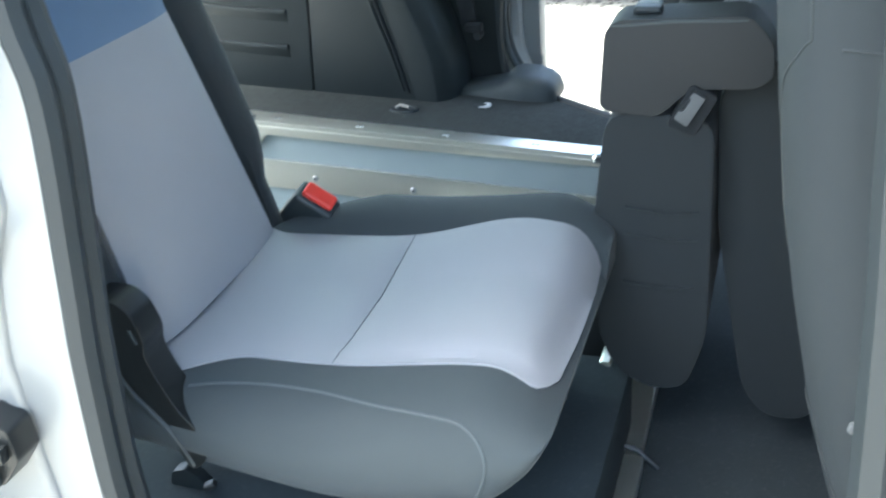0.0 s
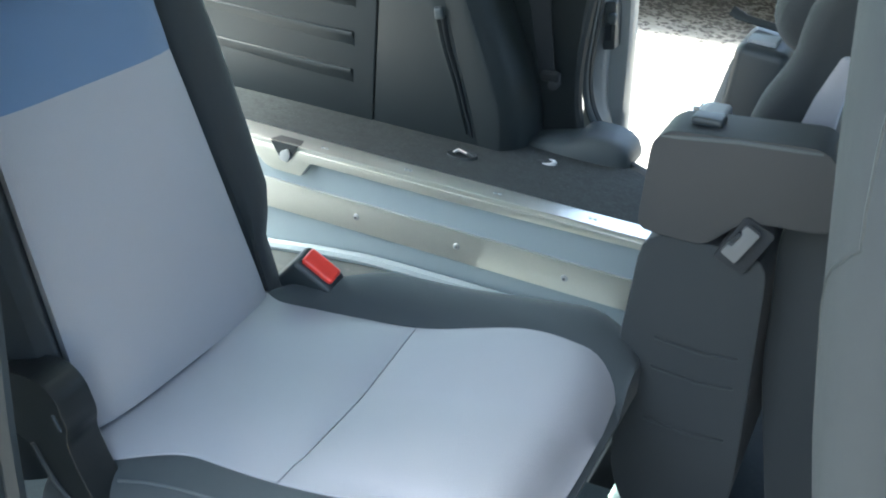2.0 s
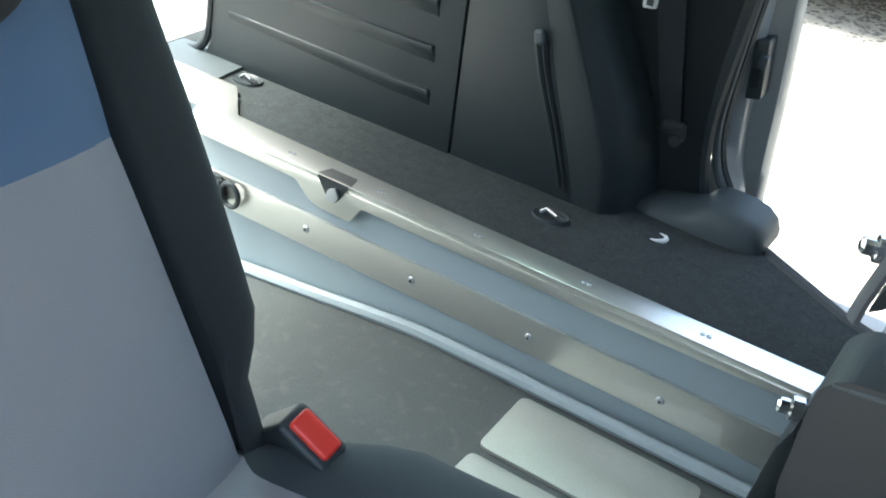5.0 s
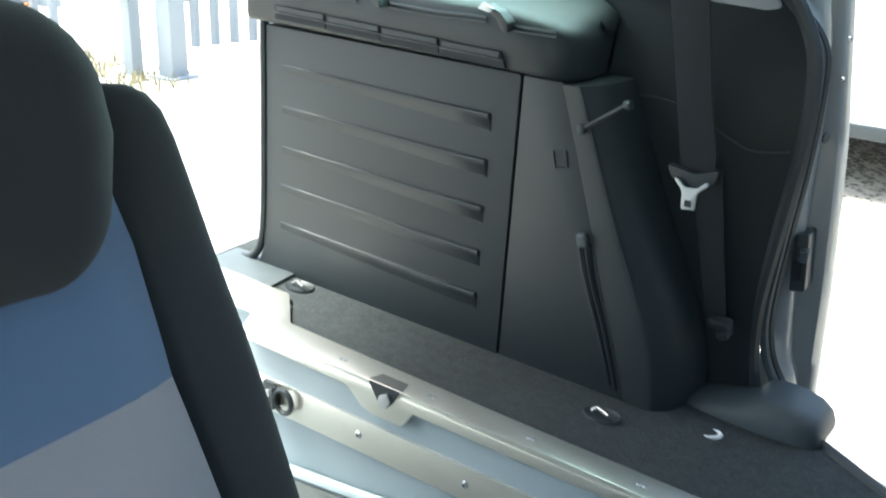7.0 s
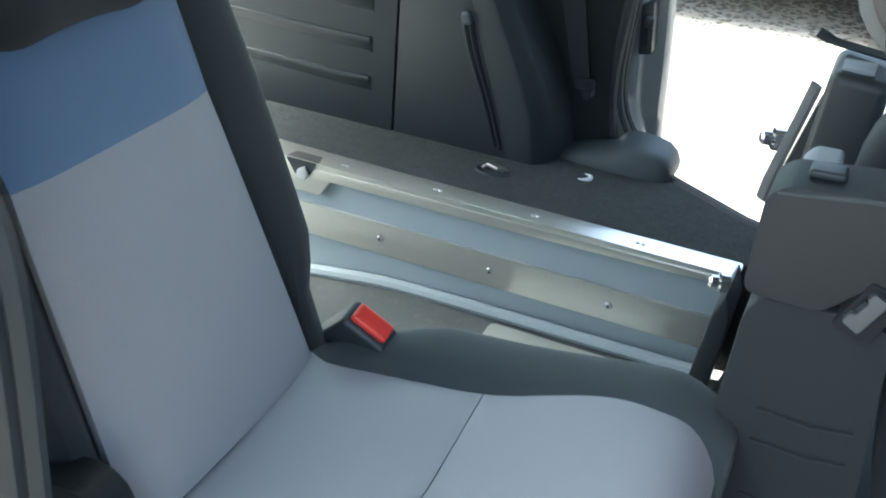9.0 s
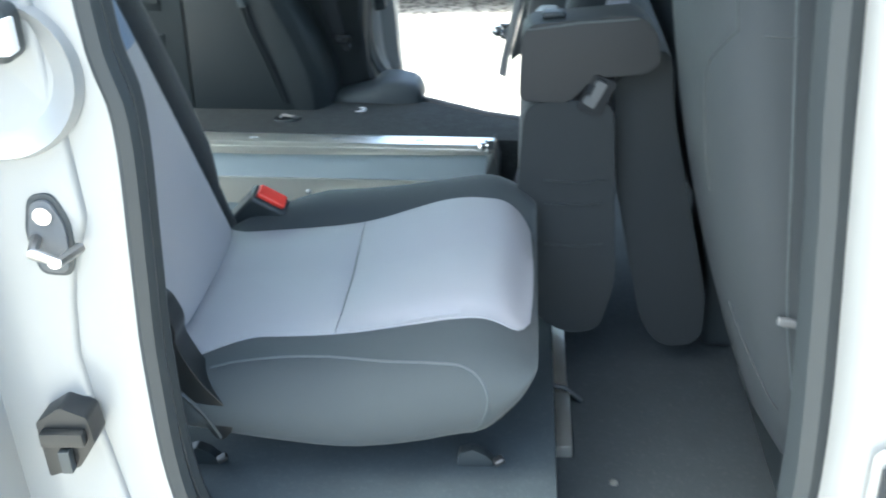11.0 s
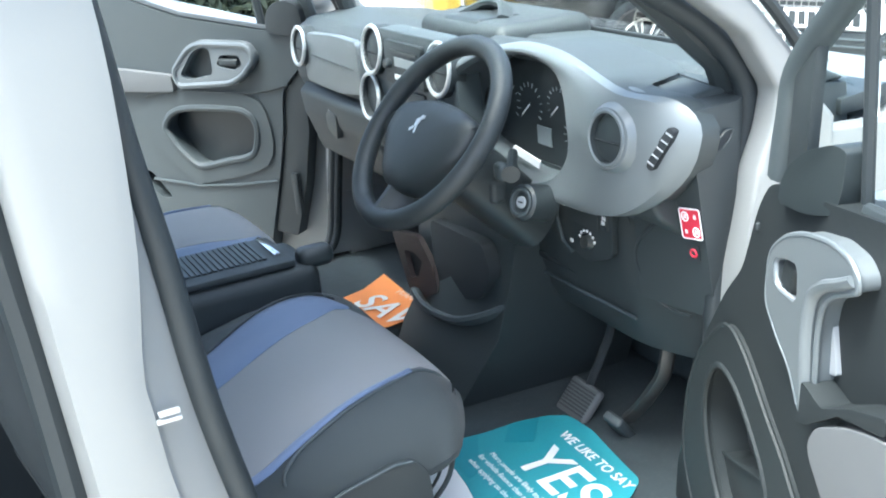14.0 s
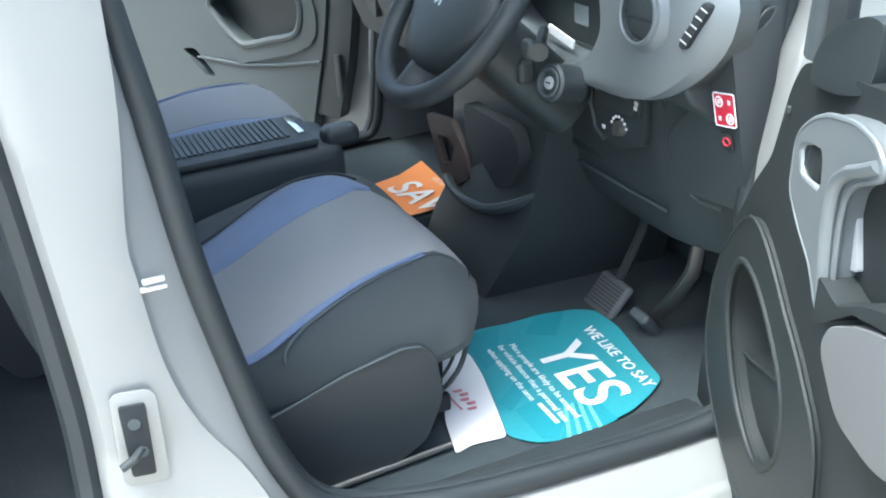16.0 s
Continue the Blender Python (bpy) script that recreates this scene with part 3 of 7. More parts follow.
for sy in (0.35, 0.85):
    part("wiper", tube([(1.185, sy, 1.10), (1.165, sy + 0.3, 1.118), (1.15, sy + 0.55, 1.12)], 0.007, 6), BLACK, car)
ws = bmesh.new()
ws.faces.new([ws.verts.new(p) for p in ((1.17, 0.19, 1.09), (1.17, 1.63, 1.09), (0.46, 1.60, 1.70), (0.46, 0.22, 1.70))])
bmesh.ops.solidify(ws, geom=ws.faces[:], thickness=0.005)
glass = part("windscreen", ws, GLASS, car)
glass.visible_shadow = False
for y in (0.035, 1.725):
    g = part("tailgate_post", box(-1.66, -1.60, y + 0.03, y + 0.12, 0.45, 1.70, 0.015, 3), RUBBER, car)
part("rear_sill_step", box(-1.67, -1.60, 0.14, 1.68, 0.36, 0.44, 0.012), SILVER, car)

# ---- side rail of the lowered floor ----
def fall(bm):
    """The rail and the deck behind it drop a little towards the front."""
    for v in bm.verts:
        v.co.z -= 0.037 * (v.co.x + 0.858)
    return bm


rail = thing("floor_rail", (-0.85, 1.235, 0.47), "aluminium capped painted side board of a lowered floor", "rail")
panel = [(-1.37, 0.44), (-1.37, 0.690), (-0.40, 0.655), (-0.40, 0.487), (-0.905, 0.503)]
part("side_panel", prism(panel, "y", 1.224, 1.2535, 0.003), BOARD, rail, "glossy grey painted board")
part("rear_board", prism([(-1.62, 0.44), (-1.62, 0.70), (-1.372, 0.692), (-1.372, 0.45)], "y", 1.298, 1.338, 0.003), BOARD, rail, "glossy grey painted board")
part("board_return", prism(rounded([(-1.371, 1.226), (-1.362, 1.26), (-1.400, 1.30), (-1.412, 1.292), (-1.384, 1.226)], 0.006), "z", 0.45, 0.688, 0.002), BOARD, rail)
cap = rounded([(-1.368, 1.212), (-1.405, 1.288), (-1.62, 1.288), (-1.62, 1.345), (-1.392, 1.345), (-1.318, 1.268), (-0.90, 1.258), (-0.385, 1.254), (-0.385, 1.212)], 0.006)
part("cap_strip", fall(prism(cap, "z", 0.678, 0.687, 0.002)), ALU, rail, "brushed aluminium capping")
lip = rounded([(-1.36, 0.678), (-1.36, 0.668), (-1.155, 0.664), (-1.128, 0.639), (-1.110, 0.634), (-1.055, 0.633), (-1.034, 0.662), (-0.79, 0.6615), (-0.39, 0.6675), (-0.39, 0.678)], 0.004)
part("cap_lip", fall(prism(lip, "y", 1.210, 1.2225, 0.0015)), ALU, rail, "brushed aluminium lip")
part("rear_lip", fall(prism([(-1.62, 0.678), (-1.62, 0.662), (-1.408, 0.662), (-1.408, 0.678)], "y", 1.286, 1.2955, 0.0015)), ALU, rail)
part("notch_hole", fall(prism(rounded([(-1.112, 0.6888), (-1.056, 0.6888), (-1.071, 0.664), (-1.080, 0.654), (-1.092, 0.656)], 0.003), "y", 1.2075, 1.2095, 0)), BLACK, rail)
part("notch_hook", fall(prism(rounded([(-1.094, 0.659), (-1.090, 0.674), (-1.076, 0.681), (-1.070, 0.668), (-1.078, 0.656)], 0.003), "y", 1.2035, 1.2072, 0.001)), RING, rail)
part("notch_slot", fall(prism([(-1.115, 1.214), (-1.056, 1.214), (-1.062, 1.236), (-1.108, 1.236)], "z", 0.6872, 0.6885, 0)), DULLMETAL, rail)
part("band", prism([(-1.345, 0.570), (-1.345, 0.627), (-0.94, 0.612), (-0.41, 0.590), (-0.41, 0.534), (-0.94, 0.556)], "y", 1.218, 1.2235, 0.001), ALU, rail, "brushed aluminium band")
part("bead", tube(smoothline([(-1.37, 1.212, 0.470), (-1.15, 1.212, 0.488), (-0.98, 1.212, 0.505), (-0.88, 1.212, 0.509), (-0.64, 1.209, 0.505), (-0.40, 1.206, 0.500)], 5), 0.0105, 8), BOARD, rail, "rounded painted bottom edge")
for i in range(5):
    for dx in (-0.004, 0.004):
        part("cap_rivet", fall(lathe([(0.0034, 0), (0.0028, 0.0016), (0.0005, 0.002)], Matrix.Translation((-1.179 + 0.1620 * i + dx, 1.232, 0.687)), 8)), RING, rail)
for i in range(4):
    x = -1.139 + 0.192 * i
    r = part("band_rivet", lathe([(0.0062, 0), (0.005, 0.002), (0.001, 0.003)], facing((x, 1.2175, 0.593 - 0.0085 * i), (0, -1, 0)), 10), RING, rail)
    sub("rivet_pin", rod((x, 1.2150, 0.593 - 0.0085 * i), (x, 1.2135, 0.593 - 0.0085 * i), 0.0022, 6), DARKGREY, r)
h = part("tie_down", prism(rounded([(-1.328, 0.578), (-1.328, 0.624), (-1.304, 0.622), (-1.300, 0.580)], 0.003), "y", 1.212, 1.2172, 0.001), BLACK, rail, "black tie-down plate and ring")
sub("ring", tube([(-1.283 + 0.017 * math.cos(a * math.tau / 20), 1.209, 0.601 + 0.020 * math.sin(a * math.tau / 20)) for a in range(20)], 0.0042, 8, closed=True), BLACK, h)
sub("screw", rod((-1.317, 1.212, 0.604), (-1.317, 1.208, 0.604), 0.006, 10), RING, h)
sub("ring_bar", rod((-1.303, 1.209, 0.582), (-1.303, 1.209, 0.620), 0.0042, 8), BLACK, h)
plate = tagged(part("floor_plate", prism(rounded([(-0.735, 1.07), (-0.738, 1.19), (-0.476, 1.187), (-0.474, 1.07)], 0.014), "z", 0.4925, 0.4985, 0.001), PLATE, None), "plain aluminium plate on the lowered floor", "plate")
plate.data.transform(Matrix.Translation((-0.605, 1.13, 0.495)) @ pose(0, 0, 0, 0, 2.0, 0) @ Matrix.Translation((0.605, -1.13, -0.495)))
plate2 = tagged(part("floor_plate", prism(rounded([(-0.735, 0.78), (-0.735, 1.055), (-0.474, 1.055), (-0.474, 0.78)], 0.012), "z", 0.4925, 0.4975, 0.001), PLATE, None), "plain aluminium plate on the lowered floor", "plate")
plate2.data.transform(Matrix.Translation((-0.605, 1.13, 0.495)) @ pose(0, 0, 0, 0, 2.0, 0) @ Matrix.Translation((0.605, -1.13, -0.495)))
for (x, y) in ((-0.815, 1.36), (-1.408, 1.388)):
    z = 0.677 - 0.037 * (x + 0.858)
    t = thing("tie_down_cup", (x, y, z), "black recessed tie-down cup in the deck carpet", "tie-down", "deck tie-downs")
    part("cup", lathe([(0.026, 0), (0.0245, 0.004), (0.019, 0.001), (0.001, 0.0005)], Matrix.Translation((x, y, z)) @ Matrix.Diagonal((1.1, 0.8, 1, 1)), 22), BLACK, t)
    part("loop", tube([(x - 0.017, y, z + 0.003), (x - 0.010, y + 0.005, z + 0.008), (x + 0.012, y - 0.006, z + 0.008), (x + 0.020, y, z + 0.002)], 0.0030, 8), DULLMETAL, t, "steel loop")
eye = thing("deck_grommet", (-0.678, 1.418, 0.671), "white rimmed hole in the deck carpet", "grommet")
part("rim", tube([(-0.680 + 0.0165 * math.cos(a * math.tau / 22), 1.418 + 0.0115 * math.sin(a * math.tau / 22), 0.6725) for a in range(-6, 6)], [0.0008, 0.0016, 0.0024, 0.003, 0.0034, 0.0036, 0.0036, 0.0034, 0.003, 0.0024, 0.0016, 0.0008], 6), WHITE, eye)
part("hole", lathe([(0.017, 0), (0.0155, 0.001), (0.001, 0.001)], Matrix.Translation((-0.680, 1.418, 0.6715)) @ Matrix.Diagonal((1.0, 0.66, 1, 1)), 18), VOID, eye)

# ---- left side trim ----
trim = thing("side_trim", (-1.1, 1.5, 0.678), "dark moulded plastic side trim with ribs and a belt recess", "trim panel")
part("ribbed_panel", prism(rounded([(-1.536, 0.695), (-1.516, 0.735), (-1.497, 1.131), (-1.0095, 1.122), (-1.0275, 0.674)], 0.006), "y", 1.415, 1.50, 0.004), TRIMDARK, trim)
for i, (zl, zr) in enumerate(((1.070, 1.058), (1.001, 0.988), (0.932, 0.915), (0.864, 0.844), (0.795, 0.774))):
    rings = []
    xl, xr = -1.459 - 0.004 * i, -1.055 - 0.003 * i
    for k in range(13):
        u = k / 12
        x, zt, drop = xl + (xr - xl) * u, zl + (zr - zl) * u, 0.012 + 0.014 * u
        d = (0.0028 + 0.0030 * u) if 0 < k < 12 else 0.0008
        rings.append([(x, 1.421, zt + 0.0012), (x, 1.4152, zt + 0.0012), (x, 1.4155 - d * 0.85, zt - 0.0006), (x, 1.4155 - d, zt - 0.0028), (x, 1.4155 - d * 0.75, zt - drop * 0.45), (x, 1.4148, zt - drop), (x, 1.421, zt - drop)])
    rings[-2] = [(xr - 0.003, p[1], p[2]) for p in rings[-2]]
    part("rib", loft(rings), TRIMDARK, trim)
part("rear_foot", fall(prism(rounded([(-1.60, 1.346), (-1.60, 1.432), (-1.448, 1.436), (-1.440, 1.346)], 0.008), "z", 0.668, 0.683, 0.003)), DARKGREY, trim, "smooth grey tread plate")
part("rear_edge_seal", tube(smoothline([(-1.578, 1.418, 0.702), (-1.548, 1.418, 0.712), (-1.525, 1.418, 0.745), (-1.514, 1.418, 0.82), (-1.505, 1.418, 1.0), (-1.499, 1.418, 1.14), (-1.485, 1.418, 1.32)], 5), 0.0075, 8), RUBBER, trim)


def ledge():
    """Sections along x: an upright front, a rounded brow and a top that sweeps up to the wall."""
    rings = []
    for x, back, low, top in ((-1.52, 0.0, 1.137, 1.219), (-1.40, 0.0, 1.135, 1.215), (-1.25, 0.0, 1.131, 1.210), (-1.10, 0.0, 1.128, 1.207), (-1.03, 0.0, 1.126, 1.203), (-0.985, 0.002, 1.124, 1.196), (-0.962, 0.007, 1.122, 1.190), (-0.947, 0.016, 1.120, 1.184), (-0.937, 0.030, 1.119, 1.178), (-0.930, 0.055, 1.118, 1.172), (-0.926, 0.095, 1.118, 1.166)):
        f = 1.402 + back
        pts = [(1.53, low), (f + 0.030, low), (f + 0.006, low + 0.001), (f, low + 0.008), (f - 0.001, (low + top) / 2), (f + 0.001, top - 0.010), (f + 0.008, top - 0.001), (f + 0.030, top + 0.004), (f + 0.065, top + 0.007), (1.50, top + 0.016), (1.535, top + 0.030)]
        rings.append([(x, y, z) for y, z in pts])
    return loft(rings)


up = part("upper_ledge", ledge(), TRIMDARK, trim, smooth=50)
for k in range(4):
    x0, x1 = -1.457 + 0.1065 * k, -1.354 + 0.1065 * k
    zt, zb = 1.1685 - 0.0042 * k, 1.146 - 0.0042 * k
    lean = 0.002 if k < 3 else 0.008
    sub("vent_slot", prism([(x0, zb), (x1 + lean, zb - 0.003), (x1, zt - 0.003), (x0, zt)], "y", 1.3985, 1.4035, 0), VOID, up)
    sub("vent_louvre", prism([(x0 + 0.004, zt - 0.009), (x1 - 0.002, zt - 0.012), (x1 - 0.002, zt - 0.004), (x0 + 0.004, zt - 0.0015)], "y", 1.3972, 1.3984, 0), DARK, up)
    sub("vent_bar", prism([(x0, zt - 0.0125), (x1 + lean, zt - 0.0155), (x1 + lean, zt - 0.0125), (x0, zt - 0.0095)], "y", 1.3950, 1.3983, 0.0005), TRIMDARK, up)
for pts in ([(-1.405, 1.2005), (-1.290, 1.1985)], [(-1.228, 1.197), (-1.14, 1.194), (-1.085, 1.1965), (-1.060, 1.196)], [(-1.030, 1.191), (-0.990, 1.190), (-0.950, 1.190)]):
    for dz, r in ((0.0, 0.0022), (-0.0065, 0.0016)):
        sub("ledge_strip", tube([(x, 1.3995, z + dz) for x, z in pts], r, 6), DARKGREY, up)
for x, z in ((-1.438, 1.207), (-1.258, 1.205)):
    hk = [(x - 0.022, z + 0.006), (x - 0.016, z + 0.013), (x + 0.010, z + 0.012), (x + 0.022, z + 0.002), (x + 0.026, z - 0.014), (x + 0.016, z - 0.012), (x + 0.008, z - 0.002), (x - 0.018, z - 0.004)]
    sub("hook", prism(rounded(hk, 0.003), "y", 1.380, 1.404, 0.003), BLACK, up)
    sub("hook_hollow", prism(rounded([(x - 0.013, z + 0.002), (x - 0.010, z + 0.008), (x + 0.002, z + 0.007), (x + 0.004, z + 0.001)], 0.002), "y", 1.3788, 1.3800, 0), VOID, up)
hk = [(-1.058, 1.212), (-1.052, 1.217), (-1.028, 1.209), (-1.016, 1.196), (-1.016, 1.182), (-1.026, 1.186), (-1.034, 1.200)]
sub("hook", prism(rounded(hk, 0.003), "y", 1.382, 1.404, 0.003), BLACK, up)
sub("hook_tip", prism(rounded([(-1.062, 1.211), (-1.054, 1.219), (-1.036, 1.213), (-1.042, 1.207)], 0.002), "y", 1.378, 1.3815, 0.001), RING, up)


SEAM = [(-0.735, 1.288), (-0.689, 1.25), (-0.660, 1.203), (-0.648, 1.154), (-0.648, 1.064), (-0.662, 0.943), (-0.675, 0.83), (-0.674, 0.75), (-0.659, 0.672)]


def side_wall():
    """The wall behind: it bows outwards to the window above and rolls into the door seal."""
    edge = smoothline([(x, 0, z) for x, z in SEAM], 4)
    rows = []
    for e in edge:
        row = []
        for k in range(15):
            u = k / 14
            x = -1.50 + (e.x + 1.50) * u
            h = max(0.0, min(1.0, (e.z - 1.08) / 0.24))
            r = max(0.0, (x + 0.745) / 0.10)
            row.append((x, 1.518 + 0.05 * h * h * (3 - 2 * h) + 0.022 * r * r + 0.004 * math.sin(9 * e.z), e.z))
        rows.append(row)
    bm = loft(rows, closed=False)
    bmesh.ops.solidify(bm, geom=bm.faces[:], thickness=0.006)
    return bm


part("quarter_wall", side_wall(), TRIMDARK, trim, smooth=60)
part("upper_wall", prism(rounded([(-0.932, 1.272), (-0.873, 1.240), (-0.806, 1.231), (-0.730, 1.2265), (-0.704, 1.232), (-0.745, 1.290), (-0.775, 1.35), (-0.86, 1.35)], 0.008), "y", 1.548, 1.556, 0.003), PADGREY, trim, "pale grey upper trim")
part("window_ledge", prism([(-1.55, 1.25), (-1.55, 1.282), (-0.95, 1.282), (-0.93, 1.262)], "y", 1.570, 1.60, 0.004), TRIMDARK, trim)


def column():
    """Belt column: level with the arch panel, then rolling back to the wall."""
    rings = []
    for z, xl, xr in ((0.664, -0.802, -0.742), (0.70, -0.806, -0.743), (0.752, -0.817, -0.750), (0.814, -0.838, -0.770), (0.875, -0.856, -0.798), (0.957, -0.882, -0.836), (1.055, -0.915, -0.876), (1.118, -0.936, -0.902)):
        pts = [(xl - 0.055, 1.432), (xl - 0.022, 1.4190), (xl - 0.004, 1.4166), (xl + 0.014, 1.4158), ((xl + xr) / 2 + 0.002, 1.4168), (xr - 0.022, 1.4215), (xr - 0.006, 1.438), (xr + 0.004, 1.465), (xr + 0.010, 1.535), (xl - 0.05, 1.535)]
        rings.append([(p.x, p.y, z) for p in smoothline([(x, y, 0) for x, y in pts], 3, closed=True)])
    return loft(rings)


part("arch_panel", prism([(-1.0245, 0.672), (-1.0065, 1.121), (-0.945, 1.121), (-0.915, 1.03), (-0.86, 0.84), (-0.815, 0.70), (-0.805, 0.664)], "y", 1.4165, 1.50, 0.003), TRIMDARK, trim)
part("belt_column", column(), TRIMDARK, trim, smooth=60)
grip = smoothline([(-0.893, 1.4125, 0.902), (-0.881, 1.4125, 0.850), (-0.853, 1.4125, 0.770), (-0.829, 1.4125, 0.690)], 5)
# the groove's shadow line, laid on the panel as a near-black tube
part("grip_slot", tube([p + Vector((0.007, 0.001, 0)) for p in grip], [0.0060 - 0.00025 * i for i in range(len(grip))], 8, flat=0.5), VOID, trim, "grip groove drawn as a shadow line")
part("grip_lip", tube([p + Vector((-0.004, 0.001, 0.004)) for p in grip], [0.0075 - 0.00035 * i for i in range(len(grip))], 8, flat=0.6), TRIMDARK, trim)
part("grip_knob", soft((-0.893, 1.4115, 0.906), (0.018, 0.012, 0.022), 0.0055, n=2, k=3, m=pose(0, 0, 0, 0, -12, 0)), DARKGREY, trim)
part("bolt_loop", rod((-0.905, 1.409, 1.066), (-0.853, 1.424, 1.102), 0.0032, 8), GUNMETAL, trim, "dark steel loop")
part("loop_end", soft((-0.907, 1.411, 1.064), (0.012, 0.012, 0.014), 0.004, n=1, k=2), BLACK, trim)
part("loop_end", soft((-0.851, 1.428, 1.103), (0.012, 0.014, 0.012), 0.004, n=1, k=2), BLACK, trim)
q = [(-0.952, 1.024), (-0.931, 1.028), (-0.927, 1.005), (-0.946, 1.0)]
part("cover_cap", tube([(x, 1.4155, z) for x, z in q], 0.0015, 4, closed=True), BLACK, trim)
part("cover_seam", tube(smoothline([(-0.760, 1.5145, 1.070), (-0.725, 1.5165, 1.052), (-0.700, 1.5190, 1.047), (-0.660, 1.527, 1.053)], 4), 0.0014, 5), BLACK, trim)
part("cover_seam", tube(smoothline([(-0.885, 1.5150, 1.096), (-0.85, 1.5150, 1.098), (-0.80, 1.5150, 1.093)], 4), 0.0012, 5), BLACK, trim)


def foot():
    """Scuff cover: a thin tongue that steps up to a rounded block at the doorway."""
    rings = []
    for x, front, h in ((-0.752, 1.478, 0.006), (-0.740, 1.472, 0.022), (-0.705, 1.466, 0.027), (-0.668, 1.463, 0.031), (-0.652, 1.463, 0.034), (-0.640, 1.462, 0.044), (-0.625, 1.462, 0.048), (-0.590, 1.463, 0.046), (-0.566, 1.467, 0.040), (-0.553, 1.473, 0.030), (-0.547, 1.482, 0.012)):
        z0 = 0.664
        back = 1.555 if x > -0.645 else 1.545
        pts = [(front, z0), (front + 0.002, z0 + h * 0.55), (front + 0.012, z0 + h * 0.92), (front + 0.030, z0 + h), (back - 0.01, z0 + h * 1.12), (back, z0 + h * 0.9), (back, z0)]
        rings.append([(x, y, z) for y, z in pts])
    return loft(rings)


part("arch_foot", foot(), LDOORLIT, trim, "grey plastic scuff cover", smooth=60)
SEAL2 = [(-0.86, 1.42), (-0.785, 1.33), (-0.708, 1.244), (-0.659, 1.191), (-0.650, 1.133), (-0.654, 1.024), (-0.665, 0.907), (-0.672, 0.801), (-0.662, 0.735), (-0.636, 0.688)]
part("edge_seal", tube(smoothline([(x, 1.541, z) for x, z in [(-0.90, 1.47), (-0.80, 1.36)] + SEAM], 5), 0.0105, 8), RUBBER, trim)
part("edge_seal", tube(smoothline([(x + 0.003, 1.561, z) for x, z in SEAL2], 5), 0.0065, 8), DARKGREY, trim)
part("edge_seal", tube(smoothline([(x + 0.004, 1.577, z) for x, z in SEAL2], 5), 0.0085, 8), RUBBER, trim)
belt = thing("seat_belt", (-0.79, 1.50, 0.78), "black seat belt with a bare steel tongue", "seat belt")
part("webbing", prism([(-0.845, 1.42), (-0.833, 1.285), (-0.790, 1.05), (-0.784, 1.012), (-0.737, 1.016), (-0.738, 1.05), (-0.752, 1.114), (-0.779, 1.291), (-0.79, 1.42)], "y", 1.469, 1.472, 0.0008), HEADCLOTH, belt)
part("webbing", prism([(-0.782, 1.015), (-0.738, 1.018), (-0.705, 0.80), (-0.735, 0.80)], "y", 1.500, 1.503, 0.0008), HEADCLOTH, belt)
part("belt_slot", soft((-0.872, 1.545, 1.236), (0.045, 0.02, 0.012), 0.004, n=1, k=2), BLACK, belt)
part("tongue_grip", prism(rounded([(-0.800, 1.026), (-0.792, 1.006), (-0.762, 1.000), (-0.735, 1.006), (-0.728, 1.030), (-0.760, 1.018)], 0.006), "y", 1.458, 1.4685, 0.003), BLACK, belt)
tg = part("tongue", prism(rounded([(-0.786, 1.010), (-0.779, 1.010), (-0.770, 1.000), (-0.753, 1.001), (-0.741, 1.012), (-0.736, 1.009), (-0.752, 0.994), (-0.753, 0.971), (-0.772, 0.969), (-0.773, 0.994)], 0.003), "y", 1.452, 1.4555, 0.001), RING, belt, "bare steel tongue")
sub("slot", box(-0.767, -0.758, 1.4505, 1.4525, 0.974, 0.983, 0), BLACK, tg)
part("anchor", soft((-0.712, 1.498, 0.80), (0.034, 0.018, 0.018), 0.006, n=2, k=3), HEADCLOTH, belt)
part("anchor_bolt", rod((-0.705, 1.512, 0.785), (-0.705, 1.488, 0.785), 0.009, 8), HEADCLOTH, belt)
latch = thing("door_catch", (-0.63, 1.65, 0.84), "black door catch on the silver jamb", "door catch")
cb = part("catch_body", prism(rounded([(-0.652, 0.832), (-0.630, 0.836), (-0.636, 0.922), (-0.656, 0.918)], 0.004), "y", 1.596, 1.630, 0.003), BLACK, latch)
sub("catch_slot", prism([(-0.649, 0.850), (-0.638, 0.852), (-0.640, 0.880), (-0.651, 0.878)], "y", 1.594, 1.5965, 0), VOID, cb)
part("catch_bolt", soft((-0.638, 1.592, 0.892), (0.016, 0.018, 0.020), 0.005, n=1, k=2), DARKGREY, latch)



# ---- rear single seat ----
seat = thing("rear_seat", (-0.55, 0.5, 0.585), "single rear car seat in grey and blue cloth, dark bolsters", "car seat", "rear seats")


